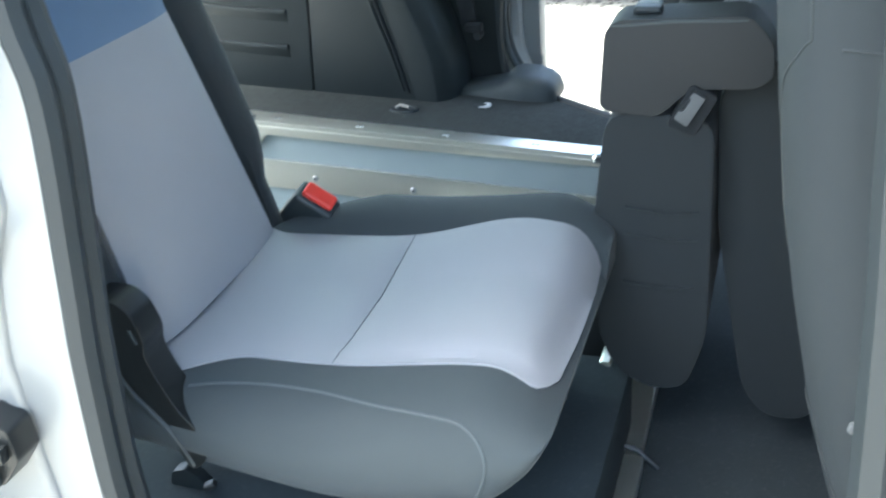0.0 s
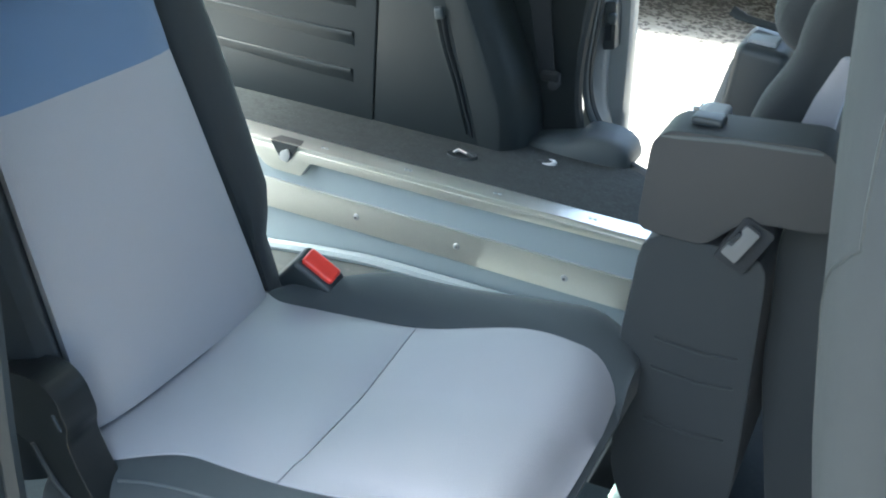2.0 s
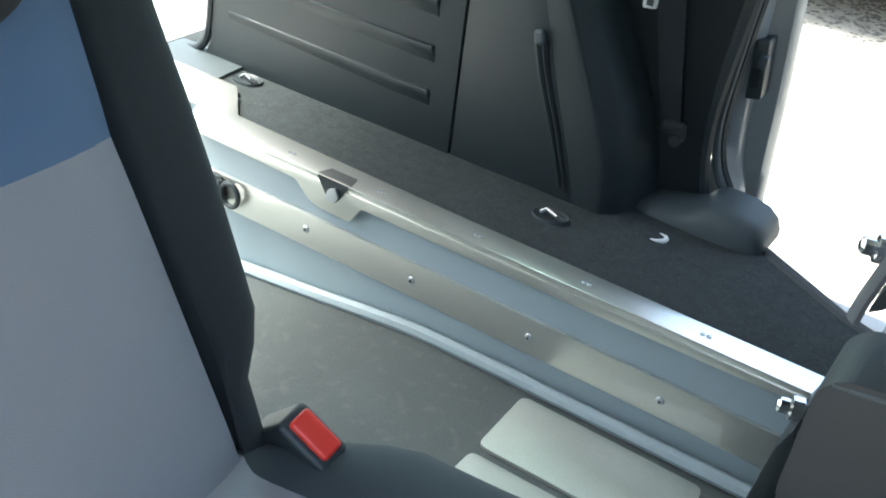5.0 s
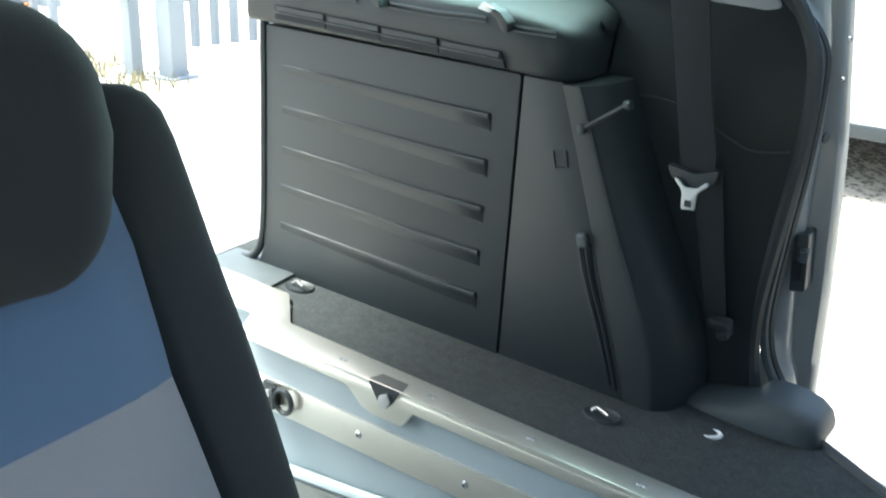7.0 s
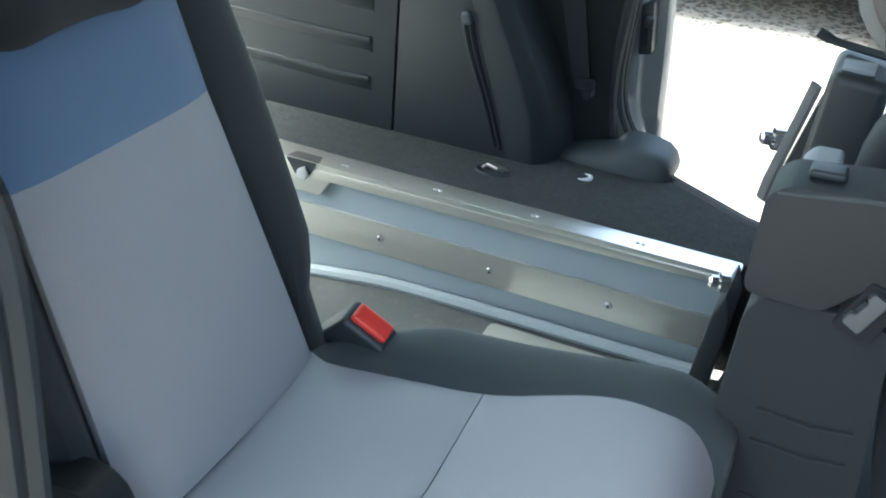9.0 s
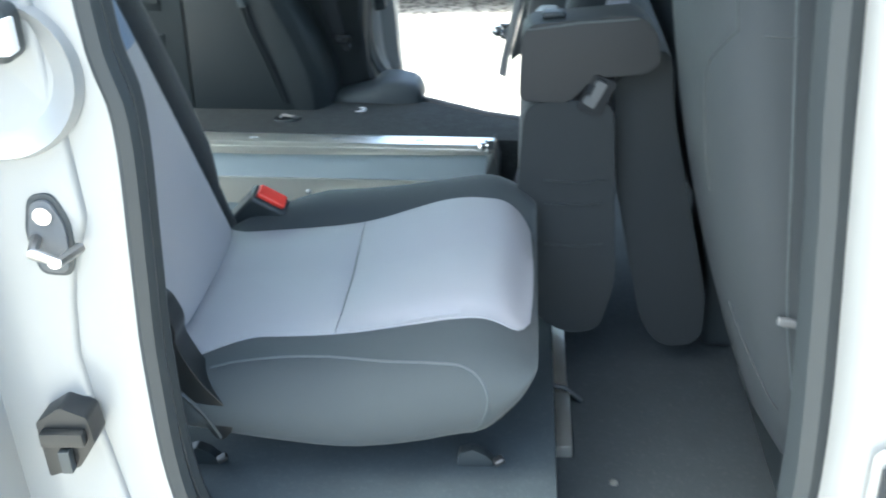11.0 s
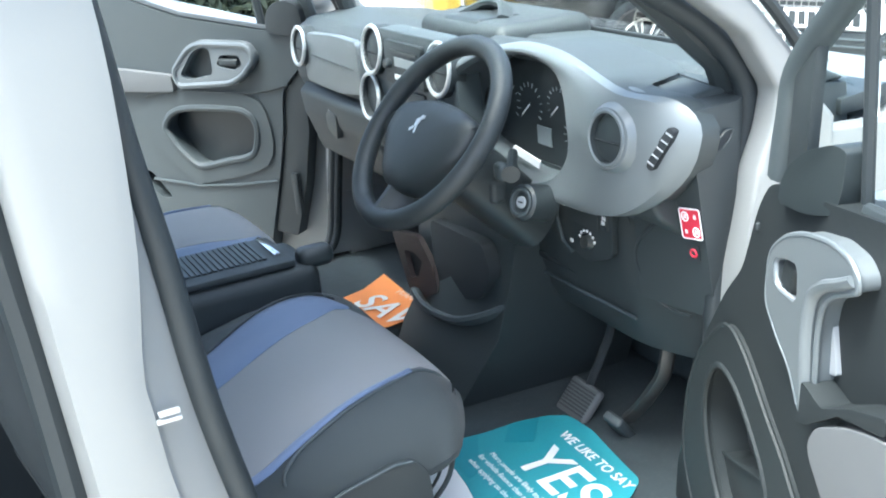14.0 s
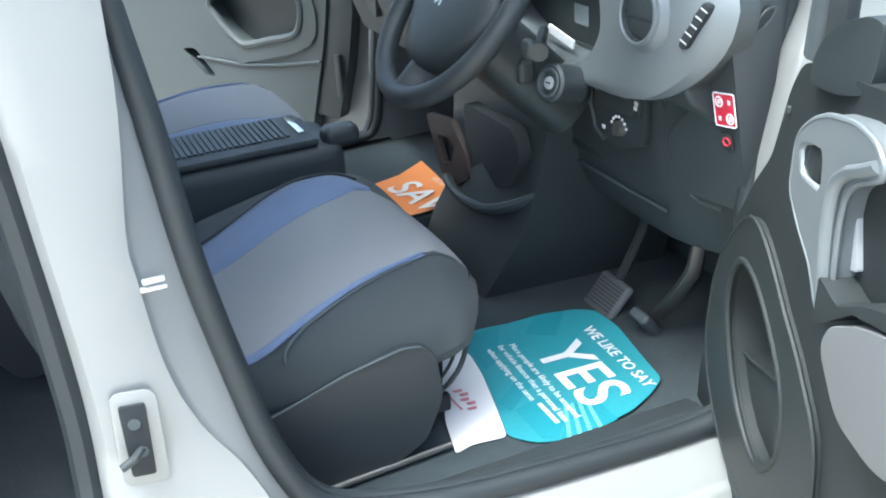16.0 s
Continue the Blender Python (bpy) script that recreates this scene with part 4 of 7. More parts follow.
def rear_cushion():
    """The cushion body: one cross-section carried from back to front."""
    sec = [(0.37, 0.632), (0.33, 0.645), (0.312, 0.672), (0.312, 0.705), (0.328, 0.734), (0.355, 0.752), (0.40, 0.757), (0.50, 0.745), (0.60, 0.747), (0.655, 0.765), (0.685, 0.792), (0.715, 0.800), (0.742, 0.788), (0.755, 0.75), (0.752, 0.69), (0.73, 0.645), (0.65, 0.63), (0.50, 0.628)]
    loop = [(p.y, p.z) for p in smoothline([(0, y, z) for y, z in sec], 3, closed=True)]
    rows = [(-0.772, 0.90, 0.69, -0.02), (-0.765, 0.97, 0.672, -0.008), (-0.735, 1.0, 0.665, 0), (-0.67, 1.0, 0.648, 0), (-0.55, 1.0, 0.624, 0.004), (-0.47, 1.0, 0.621, 0.012), (-0.41, 1.0, 0.626, 0.020), (-0.372, 1.0, 0.634, 0.022), (-0.340, 0.985, 0.680, 0.010), (-0.325, 0.965, 0.714, 0.0), (-0.315, 0.925, 0.744, -0.008), (-0.310, 0.85, 0.760, -0.012)]
    rows = [(p.x, p.y, p.z, q.y) for p, q in zip(smoothline([r[:3] for r in rows], 4), smoothline([(r[0], r[3], 0) for r in rows], 4))]
    rings = []
    for x, w, low, lift in rows:
        k = (0.765 - low) / (0.765 - 0.630)
        slim = 1.0 - 0.26 * max(0.0, min(1.0, (-0.615 - x) / 0.13)) ** 1.3
        ring = []
        for y, z in loop:
            wide = w * (slim if y > 0.53 else 1.0)
            drop = 0.030 * (1 - slim) / 0.26 * max(0.0, min(1.0, (z - 0.765) / 0.03))
            ring.append((x, 0.53 + (y - 0.53) * wide, (0.765 - (0.765 - z) * k if z < 0.765 else z) + lift - drop))
        rings.append(ring)
    return loft(rings)


def rear_top(x, y):
    return 0.764 + 0.026 * math.exp(-((x + 0.385) / 0.12) ** 2)


CUSHION = BVHTree.FromBMesh(rear_cushion())
part("cushion", rear_cushion(), DARKCLOTH, seat, "dark grey cushion body")


def rear_panel(x0, x1):
    """A padded cloth panel on the seat cushion, turned down at the front."""
    nx, ny = 28, 26
    bm = bmesh.new()
    grid = []
    for i in range(nx + 1):
        u = i / nx
        row = []
        for j in range(ny + 1):
            v = j / ny
            x = x0 + (x1 - x0) * u
            w = max(0, min(1, (x + 0.745) / 0.11))
            near = 0.340 + 0.050 * w * w * (3 - 2 * w) + 0.010 * math.exp(-((x + 0.42) / 0.10) ** 2) - 0.018 * max(0, min(1, (x + 0.40) / 0.09)) ** 2 + 0.035 * max(0, (x + 0.340) / 0.023) ** 2
            far = 0.660 + 0.010 * (x + 0.75) + 0.030 * math.exp(-((x + 0.40) / 0.09) ** 2) - 0.035 * max(0, (x + 0.35) / 0.05) ** 2
            y = near + (far - near) * v
            edge = min(u, 1 - u, 1.0)
            puff = 0.010 * (1 - (2 * u - 1) ** 6) * (1 - (2 * v - 1) ** 4)
            z = rear_top(x, y) - 0.008 + puff + (0.030 + 0.026 * math.exp(-((x + 0.42) / 0.13) ** 2)) * max(0, v - 0.55)
            front = max(0, (x + 0.375) / 0.075)
            z -= 0.052 * front ** 2.6
            z -= 0.012 * (max(0, 0.12 - v) / 0.12) ** 2
            x -= 0.01 * front ** 4 * abs(2 * v - 1) ** 2
            hit = CUSHION.ray_cast(Vector((x, y, 1.2)), Vector((0, 0, -1)))[0]
            if hit and v < 0.7 and hit.z > 0.70:
                z = max(z, hit.z + 0.004) if v > 0.04 else hit.z + 0.002
            row.append(bm.verts.new((x, y, z)))
        grid.append(row)
    for i in range(nx):
        for j in range(ny):
            bm.faces.new((grid[i][j], grid[i + 1][j], grid[i + 1][j + 1], grid[i][j + 1]))
    bmesh.ops.recalc_face_normals(bm, faces=bm.faces[:])
    bmesh.ops.solidify(bm, geom=bm.faces[:], thickness=0.02)
    return bm


part("rear_panel", rear_panel(-0.752, -0.5512), GREYCLOTH, seat, "pale grey cloth panel")
part("front_panel", rear_panel(-0.5500, -0.315), GREYCLOTH, seat, "pale grey cloth panel")
pipe = []
for p in smoothline([(-0.690, 0, 0.748), (-0.66, 0, 0.751), (-0.593, 0, 0.754), (-0.489, 0, 0.755), (-0.41, 0, 0.758), (-0.385, 0, 0.753), (-0.371, 0, 0.740), (-0.367, 0, 0.720), (-0.375, 0, 0.692), (-0.388, 0, 0.668)], 5):
    hit = CUSHION.ray_cast(Vector((p.x, 0.0, p.z)), Vector((0, 1, 0)))[0]
    if hit:
        pipe.append(hit)
part("side_piping", tube(pipe, 0.0016, 6), DARKGREY, seat)
BACK = Matrix.Translation((-0.752, 0.515, 0.77)) @ pose(0, 0, 0, 0, -14, 0)


def backrest():
    """Sections from the seat up: half widths taper, the bolsters stand forward of the middle."""
    rings = []
    for z, y0, y1, i0, i1, d in ((-0.05, 0.345, 0.700, 0.385, 0.650, 0.09), (0.0, 0.338, 0.698, 0.378, 0.655, 0.10), (0.06, 0.334, 0.694, 0.374, 0.655, 0.10), (0.085, 0.333, 0.708, 0.373, 0.650, 0.10), (0.115, 0.332, 0.717, 0.372, 0.645, 0.105), (0.16, 0.331, 0.713, 0.372, 0.636, 0.105), (0.22, 0.330, 0.707, 0.372, 0.624, 0.105), (0.30, 0.333, 0.697, 0.374, 0.612, 0.10), (0.37, 0.338, 0.686, 0.378, 0.612, 0.095), (0.43, 0.345, 0.678, 0.385, 0.600, 0.09), (0.465, 0.352, 0.673, 0.395, 0.590, 0.085), (0.487, 0.360, 0.667, 0.40, 0.585, 0.078), (0.501, 0.372, 0.657, 0.41, 0.58, 0.068), (0.510, 0.386, 0.642, 0.42, 0.57, 0.055), (0.516, 0.41, 0.615, 0.43, 0.56, 0.03)):
        f = min(1.0, d / 0.1)
        pts = [(-d, y0 + 0.02), (-d * 0.5, y0), (0.0, y0 + 0.004), (0.010 * f, y0 + 0.016), (0.010 * f, (y0 + i0) / 2 + 0.008), (-0.006, i0), (-0.012, (i0 + i1) / 2), (-0.006, i1), (0.008 * f, (y1 + i1) / 2 - 0.012), (0.012 * f, y1 - 0.022), (0.0, y1 - 0.002), (-d * 0.5, y1), (-d, y1 - 0.02)]
        ring = smoothline([(x, y - 0.515, z) for x, y in pts], 3, closed=True)
        rings.append([BACK @ p for p in ring])
    return loft(rings)


part("backrest", backrest(), BLACKCLOTH, seat, "black backrest shell and bolsters")


def back_panel(z0, z1):
    nx, ny = 14, 14
    bm = bmesh.new()
    grid = []
    for i in range(nx + 1):
        u = i / nx
        row = []
        for j in range(ny + 1):
            v = j / ny
            z = z0 + (z1 - z0) * u
            far = 0.650 - 0.150 * max(0, min(z, 0.3)) - 0.06 * max(0, z - 0.40) ** 0.8
            y = 0.374 + (far - 0.374) * v - 0.515
            x = -0.003 + (0.012 - 0.004 * (2 * u - 1) ** 8) * (1 - (2 * v - 1) ** 6) - 0.012 * max(0, z - 0.3) / 0.15
            row.append(bm.verts.new(BACK @ Vector((x, y, z))))
        grid.append(row)
    for i in range(nx):
        for j in range(ny):
            bm.faces.new((grid[i][j], grid[i + 1][j], grid[i + 1][j + 1], grid[i][j + 1]))
    bmesh.ops.recalc_face_normals(bm, faces=bm.faces[:])
    bmesh.ops.solidify(bm, geom=bm.faces[:], thickness=0.015)
    return bm


part("back_panel", back_panel(-0.005, 0.2975), GREYCLOTH, seat, "pale grey cloth panel")
part("back_top_panel", back_panel(0.2990, 0.44), BLUECLOTH, seat, "blue cloth panel")
part("headrest", soft((0, 0, 0), (0.11, 0.25, 0.190), 0.053, lambda x, y, z: (x + 0.024, y * (1 - 0.25 * max(0, -z) / 0.09) - 0.052, z + 0.492 - (1.6 if z > 0 else 0.6) * y * y), BACK, n=6), HEADCLOTH, seat, "black wraparound headrest")
rec = part("recliner", prism(rounded([(-0.80, 0.850), (-0.768, 0.857), (-0.738, 0.857), (-0.722, 0.844), (-0.712, 0.815), (-0.716, 0.797), (-0.706, 0.770), (-0.690, 0.738), (-0.670, 0.714), (-0.663, 0.680), (-0.684, 0.660), (-0.699, 0.690), (-0.716, 0.722), (-0.738, 0.746), (-0.757, 0.782), (-0.80, 0.80)], 0.012), "y", 0.312, 0.350, 0.013, 4), GLOSSBLACK, seat, "black plastic recliner cover")
sub("cover_edge", tube(smoothline([(-0.757, 0.3125, 0.786), (-0.738, 0.3115, 0.752), (-0.716, 0.3115, 0.728), (-0.696, 0.3115, 0.700), (-0.682, 0.313, 0.668)], 5), 0.003, 6), BLACK, rec)
# glint at the cover's slot, set on as a lighter grey tick
sub("lever_mark", prism([(-0.728, 0.826), (-0.725, 0.827), (-0.7185, 0.812), (-0.7215, 0.811)], "y", 0.3105, 0.3120, 0), DARKGREY, rec)
for x in (-0.73, -0.385):
    for y in (0.375, 0.63):
        f = part("foot", prism(rounded([(x - 0.026, 0.586), (x - 0.022, 0.604), (x - 0.006, 0.610), (x + 0.010, 0.602), (x + 0.020, 0.590), (x + 0.016, 0.585)], 0.003), "y", y - 0.008, y + 0.008, 0.003, 2), BLACK, seat)
        sub("catch", soft((x + 0.026, y - 0.010, 0.596), (0.014, 0.012, 0.008), 0.003, n=1, k=2, m=pose(0, 0, 0, 0, -20, 20)), GUNMETAL, f)
BV = Vector((0.80, 0.12, -0.55)).normalized()
BN = Vector((0.5, -0.35, 0.75))
BN = (BN - BV * BN.dot(BV)).normalized()
BK = Matrix.Translation((-0.686, 0.684, 0.806)) @ Matrix((BN.cross(BV), BV, BN)).transposed().to_4x4()
bk = part("buckle", soft((0, 0, 0), (0.033, 0.056, 0.11), 0.006, lambda x, y, z: (x, y + 0.10 * (z - 0.05), z - 0.056), BK, n=2), BLACK, seat, "black belt buckle")
sub("button", soft((0, 0, 0), (0.022, 0.043, 0.010), 0.004, None, BK @ Matrix.Translation((0.002, 0, 0.002)), n=1, k=3), RED, bk, "red release button")
part("floor_bracket", prism([(-0.322, 0.585), (-0.330, 0.590), (-0.316, 0.592), (-0.298, 0.500), (-0.302, 0.492)], "y", 0.715, 0.785, 0.002), ALU, seat)
strip = thing("floor_strip", (-0.27, 0.67, 0.463), "bare aluminium floor rail with a black cable tie", "floor rail")
part("strip", box(-0.288, -0.262, 0.538, 0.672, 0.4635, 0.484, 0.003), ALU, strip)
part("strip", prism([(-0.296, 0.684), (-0.266, 0.684), (-0.266, 0.895), (-0.310, 0.895)], "z", 0.4635, 0.486, 0.003), ALU, strip)
part("cable_tie", tube([(-0.338, 0.70, 0.515), (-0.298, 0.68, 0.492), (-0.270, 0.676, 0.488), (-0.243, 0.67, 0.468)], 0.004, 6), BLACK, strip)

# ---- folded seat ----
fold = thing("folded_seat", (-0.22, 0.92, 0.463), "dark rear seat folded and tumbled forward", "car seat", "rear seats")
cov = part("side_cover", prism(rounded([(-0.333, 0.938), (-0.328, 1.03), (-0.314, 1.043), (-0.174, 1.052), (-0.147, 1.022), (-0.146, 0.985), (-0.162, 0.972), (-0.233, 0.968), (-0.266, 0.934)], 0.014), "y", 0.70, 0.765, 0.008, 3), COVERGREY, fold, "grey plastic hinge cover")
sub("cover_edge", tube([(-0.32, 0.702, 1.036), (-0.25, 0.701, 1.044), (-0.176, 0.702, 1.047)], 0.0025, 6), DARKGREY, cov)
sub("cover_cap", soft((-0.285, 0.735, 1.048), (0.03, 0.024, 0.008), 0.003, n=1, k=2), BLACK, cov)
part("cushion", prism(rounded([(-0.326, 0.935), (-0.338, 0.793), (-0.328, 0.635), (-0.305, 0.588), (-0.262, 0.566), (-0.219, 0.574), (-0.196, 0.653), (-0.204, 0.935)], 0.03), "y", 0.705, 1.12, 0.025, 4), BLACKCLOTH, fold)
part("backrest", prism(rounded([(-0.205, 0.965), (-0.195, 0.783), (-0.152, 0.56), (-0.121, 0.517), (-0.060, 0.522), (-0.055, 0.60), (-0.118, 0.897), (-0.125, 1.0)], 0.035), "y", 0.745, 1.16, 0.03, 4), BLACKCLOTH, fold)
for z in (0.82, 0.785, 0.72):
    part("fold_crease", tube([(-0.30, 0.7035, z), (-0.25, 0.702, z - 0.004), (-0.215, 0.7035, z - 0.001)], 0.0016, 5), BLACKCLOTH, fold)
LT = Matrix.Translation((-0.231, 0.694, 0.949)) @ pose(0, 0, 0, 0, 30, 0) @ Matrix.Diagonal((0.66, 1, 0.76, 1))
part("latch_mount", moved(prism(rounded([(-0.016, -0.042), (-0.020, 0.030), (0.030, 0.034), (0.034, -0.036)], 0.008), "y", 0.004, 0.030, 0.005, 3), LT), HEADCLOTH, fold)
lt = part("latch", moved(prism(rounded([(-0.0135, -0.024), (-0.0135, -0.010), (-0.007, -0.008), (-0.007, 0.013), (-0.012, 0.014), (-0.010, 0.025), (0.012, 0.025), (0.0125, -0.025)], 0.003), "y", -0.004, 0.0035, 0.0015, 2), LT), DOORPAD, fold, "bare metal latch plate")
sub("latch_slot", moved(prism(rounded([(-0.014, -0.007), (-0.008, -0.006), (-0.008, 0.012), (-0.013, 0.011)], 0.002), "y", -0.003, 0.003, 0.001), LT), VOID, lt)
part("bracket", prism(rounded([(-0.314, 1.008), (-0.311, 1.030), (-0.302, 1.040), (-0.278, 1.040), (-0.276, 1.008)], 0.005), "y", 0.775, 0.81, 0.002), PADGREY, fold, "pale grey bracket")
part("headrest", soft((-0.215, 1.00, 1.135), (0.09, 0.26, 0.13), 0.045, n=4, m=pose(0, 0, 0, 0, 25, 0)), BLACKCLOTH, fold)
part("bolster", soft((0, 0, 0), (0.075, 0.10, 0.22), 0.032, lambda x, y, z: (x - 0.212 + 0.34 * z + 0.004 * math.sin(60 * z), y + 0.875, z + 1.060 + 0.003 * math.sin(50 * x)), n=8), BLACKCLOTH, fold, "rumpled black side bolster")
part("cloth_strip", prism(rounded([(-0.217, 1.01), (-0.205, 1.055), (-0.186, 1.102), (-0.172, 1.10), (-0.178, 1.053), (-0.182, 1.01)], 0.006), "y", 0.815, 0.86, 0.004), GREYCLOTH, fold, "pale grey cloth edge")
part("frame_side", soft((-0.288, 1.02, 0.992), (0.062, 0.10, 0.125), 0.012, n=2, m=pose(0, 0, 0, 0, 6, 0)), BLACK, fold)
part("frame_cheek", prism(rounded([(-0.322, 0.99), (-0.305, 1.0), (-0.325, 0.90), (-0.352, 0.88)], 0.006), "y", 1.06, 1.10, 0.003), DARK, fold)
part("frame_bar", tube([(-0.330, 1.10, 0.998), (-0.338, 1.10, 0.965), (-0.362, 1.10, 0.870), (-0.366, 1.10, 0.845)], 0.0045, 8, flat=2.2), DOORPAD, fold)
part("frame_strip", box(-0.303, -0.270, 0.985, 1.015, 1.0535, 1.060, 0.002), PADGREY, fold, "pale latch strip")
part("release_bar", tube(smoothline([(-0.337, 1.05, 1.073), (-0.320, 1.05, 1.066), (-0.296, 1.05, 1.062), (-0.262, 1.04, 1.060)], 4), [0.0065] * 4 + [0.005] * 9, 8, flat=0.7), BLACK, fold)
for x, y, z in ((-0.368, 1.115, 0.918), (-0.40, 1.13, 0.70)):
    b = part("bolt", lathe([(0.014, -0.012), (0.014, 0.0), (0.009, 0.002), (0.009, 0.012), (0.006, 0.015), (0.001, 0.015)], facing((x, y, z), (-1, -0.35, 0.1)), 10), CHROME, fold)
    sub("nut", lathe([(0.012, 0), (0.012, 0.010), (0.001, 0.010)], facing((x + 0.012, y + 0.006, z), (-1, -0.35, 0.1)), 6), DULLMETAL, b)
part("hinge", prism([(-0.425, 0.50), (-0.395, 0.50), (-0.375, 0.66), (-0.385, 0.70), (-0.40, 0.66)], "y", 1.10, 1.20, 0.004), BLACK, fold)
part("hinge_rod", rod((-0.415, 1.09, 0.53), (-0.39, 1.205, 0.62), 0.006, 8), DULLMETAL, fold)
part("lower_skirt", prism([(-0.39, 0.487), (-0.33, 0.487), (-0.31, 0.66), (-0.335, 0.66)], "y", 0.80, 1.19, 0.004), BLACKCLOTH, fold)


# ---- front seats ----
def front_seat(yc, side):
    """side: 1 for the seat whose outer edge faces the lower y."""
    s = thing("front_seat", (0.2, yc, 0.463), "front car seat in grey and blue cloth, dark sides", "car seat", "front seats")

    def at(y):
        return yc + side * (y - 0.54)

    def inset(x):
        """Where the sewn upper edge runs: it draws inwards towards the front corner."""
        return 0.288 + 0.100 * max(0.0, min(1.0, (x - 0.20) / 0.29)) ** 0.85

    def top(x, y):
        t = max(0, min(1, (x - 0.10) / 0.30))
        z = 0.694 + 0.050 * t * t * (3 - 2 * t)
        z += 0.012 * (1 - ((y - 0.52) / 0.26) ** 2) + 0.012 * math.exp(-((y - 0.74) / 0.05) ** 2)
        z -= 0.060 * max(0, (x - 0.462) / 0.085) ** 2.0
        return z

    rings = []
    for x, w in ((-0.02, 0.95), (0.02, 1), (0.1, 1), (0.18, 1), (0.26, 1), (0.33, 1), (0.39, 1), (0.435, 1), (0.470, 1), (0.500, 0.99), (0.520, 0.97), (0.534, 0.94), (0.543, 0.90), (0.547, 0.86)):
        low = 0.60 + 0.02 * max(0, (x - 0.40) / 0.12) + 0.030 * max(0, (x - 0.50) / 0.05)
        e = inset(x)
        nose = 0.075 * max(0.0, (x - 0.475) / 0.072) ** 2
        ys = [e + (0.785 - e) * k / 10 for k in range(11)] + [0.797]
        ring = [(0.300 + nose, low + 0.005), (0.284 + nose, low + 0.030), (min(e, 0.282 + 0.25 * (e - 0.288) + nose), (low + top(x, e)) / 2 + 0.012), (min(e, 0.284 + 0.62 * (e - 0.288) + nose * 0.6), top(x, e) - 0.024)]
        ring += [(y, top(x, y) - 0.005 - (0.02 if y > 0.79 else 0)) for y in ys]
        ring += [(0.80, (low + top(x, 0.79)) / 2), (0.79, low + 0.01), (0.6, low), (0.45, low)]
        rings.append([(x, at(0.54 + (y - 0.54) * w), z) for y, z in ring])
    part("cushion", loft(rings), DARKCLOTH, s, "dark grey cushion sides", 50)

    def patch(near, far, x0, x1):
        bm = bmesh.new()
        nx, ny = 20, 10
        g = []
        for i in range(nx + 1):
            x = x0 + (x1 - x0) * i / nx
            a, b = near(x), far(x)
            row = []
            for j in range(ny + 1):
                v = j / ny
                y = a + (b - a) * v
                puff = 0.004 * (1 - (2 * v - 1) ** 4)
                k = 1 - 0.05 * max(0, (x - 0.47) / 0.065) ** 2
                row.append(bm.verts.new((x, at(0.54 + (y - 0.54) * k), top(x, y) - 0.003 + puff)))
            g.append(row)
        for i in range(nx):
            for j in range(ny):
                bm.faces.new((g[i][j], g[i + 1][j], g[i + 1][j + 1], g[i][j + 1]))
        bmesh.ops.recalc_face_normals(bm, faces=bm.faces[:])
        bmesh.ops.solidify(bm, geom=bm.faces[:], thickness=0.008)
        return bm

    def grey_near(x):
        return inset(x) + 0.003 + 0.016 * max(0.0, min(1.0, (0.47 - x) / 0.22))

    def grey_far(x):
        return 0.556 + 0.44 * max(0, min(x, 0.46) - 0.20) - 0.02 * max(0, (x - 0.47) / 0.04) ** 2

    part("centre_panel", patch(grey_near, grey_far, 0.0, 0.541), GREYDARK, s, "grey cloth centre panel")
    part("blue_panel", patch(lambda x: grey_far(x) + 0.0015, lambda x: min(0.772, grey_far(x) + 0.118) - 0.10 * max(0, (x - 0.40) / 0.09) ** 2, 0.0, 0.488), FRONTBLUE, s, "blue cloth side panel")
    part("blue_edge", patch(lambda x: inset(x) - 0.001, lambda x: grey_near(x) - 0.0015, 0.0, 0.465), FRONTBLUE, s, "blue cloth edge")
    pipe = [(0.221, 0.2835, 0.688), (0.222, 0.285, 0.702), (0.231, 0.290, 0.712)] + [(x, inset(x) - 0.003, top(x, inset(x)) - 0.006) for x in (0.26, 0.31, 0.36, 0.41, 0.45, 0.48, 0.505, 0.520)]
    part("piping", tube([(x, at(0.54 + (y - 0.54) * (1 - 0.02 * max(0, (x - 0.47) / 0.05))), z) for x, y, z in smoothline(pipe, 4)], 0.0024, 6), DARKGREY, s)
    far_pipe = [(x, min(0.772, grey_far(x) + 0.118) - 0.10 * max(0, (x - 0.40) / 0.09) ** 2) for x in (0.10, 0.18, 0.26, 0.33, 0.40, 0.44, 0.475)]
    part("piping", tube([(x, at(y), top(x, y) + 0.001) for x, y, _ in smoothline([(x, y, 0) for x, y in far_pipe], 4)], 0.0024, 6), DARK, s)
    val = [(-0.02, 0.475), (-0.02, 0.56), (0.20, 0.617), (0.303, 0.648), (0.385, 0.664), (0.415, 0.659), (0.436, 0.636), (0.442, 0.567), (0.410, 0.50), (0.364, 0.478), (0.24, 0.470)]
    part("side_valance", prism(rounded(val, 0.015), "y", *sorted((at(0.283), at(0.33))), 0.012, 4), DARK, s, "dark plastic side valance")
    part("valance_edge", tube([(0.05, at(0.284), 0.575), (0.20, at(0.283), 0.616), (0.303, at(0.283), 0.647), (0.385, at(0.283), 0.662), (0.413, at(0.284), 0.657)], 0.0026, 6), DARKGREY, s)
    part("plinth", box(0.0, 0.38, *sorted((at(0.34), at(0.76))), 0.466, 0.60, 0.015), BLACK, s)
    part("slide_rail", rod((0.20, at(0.275), 0.472), (0.45, at(0.29), 0.474), 0.005, 8), DULLMETAL, s)
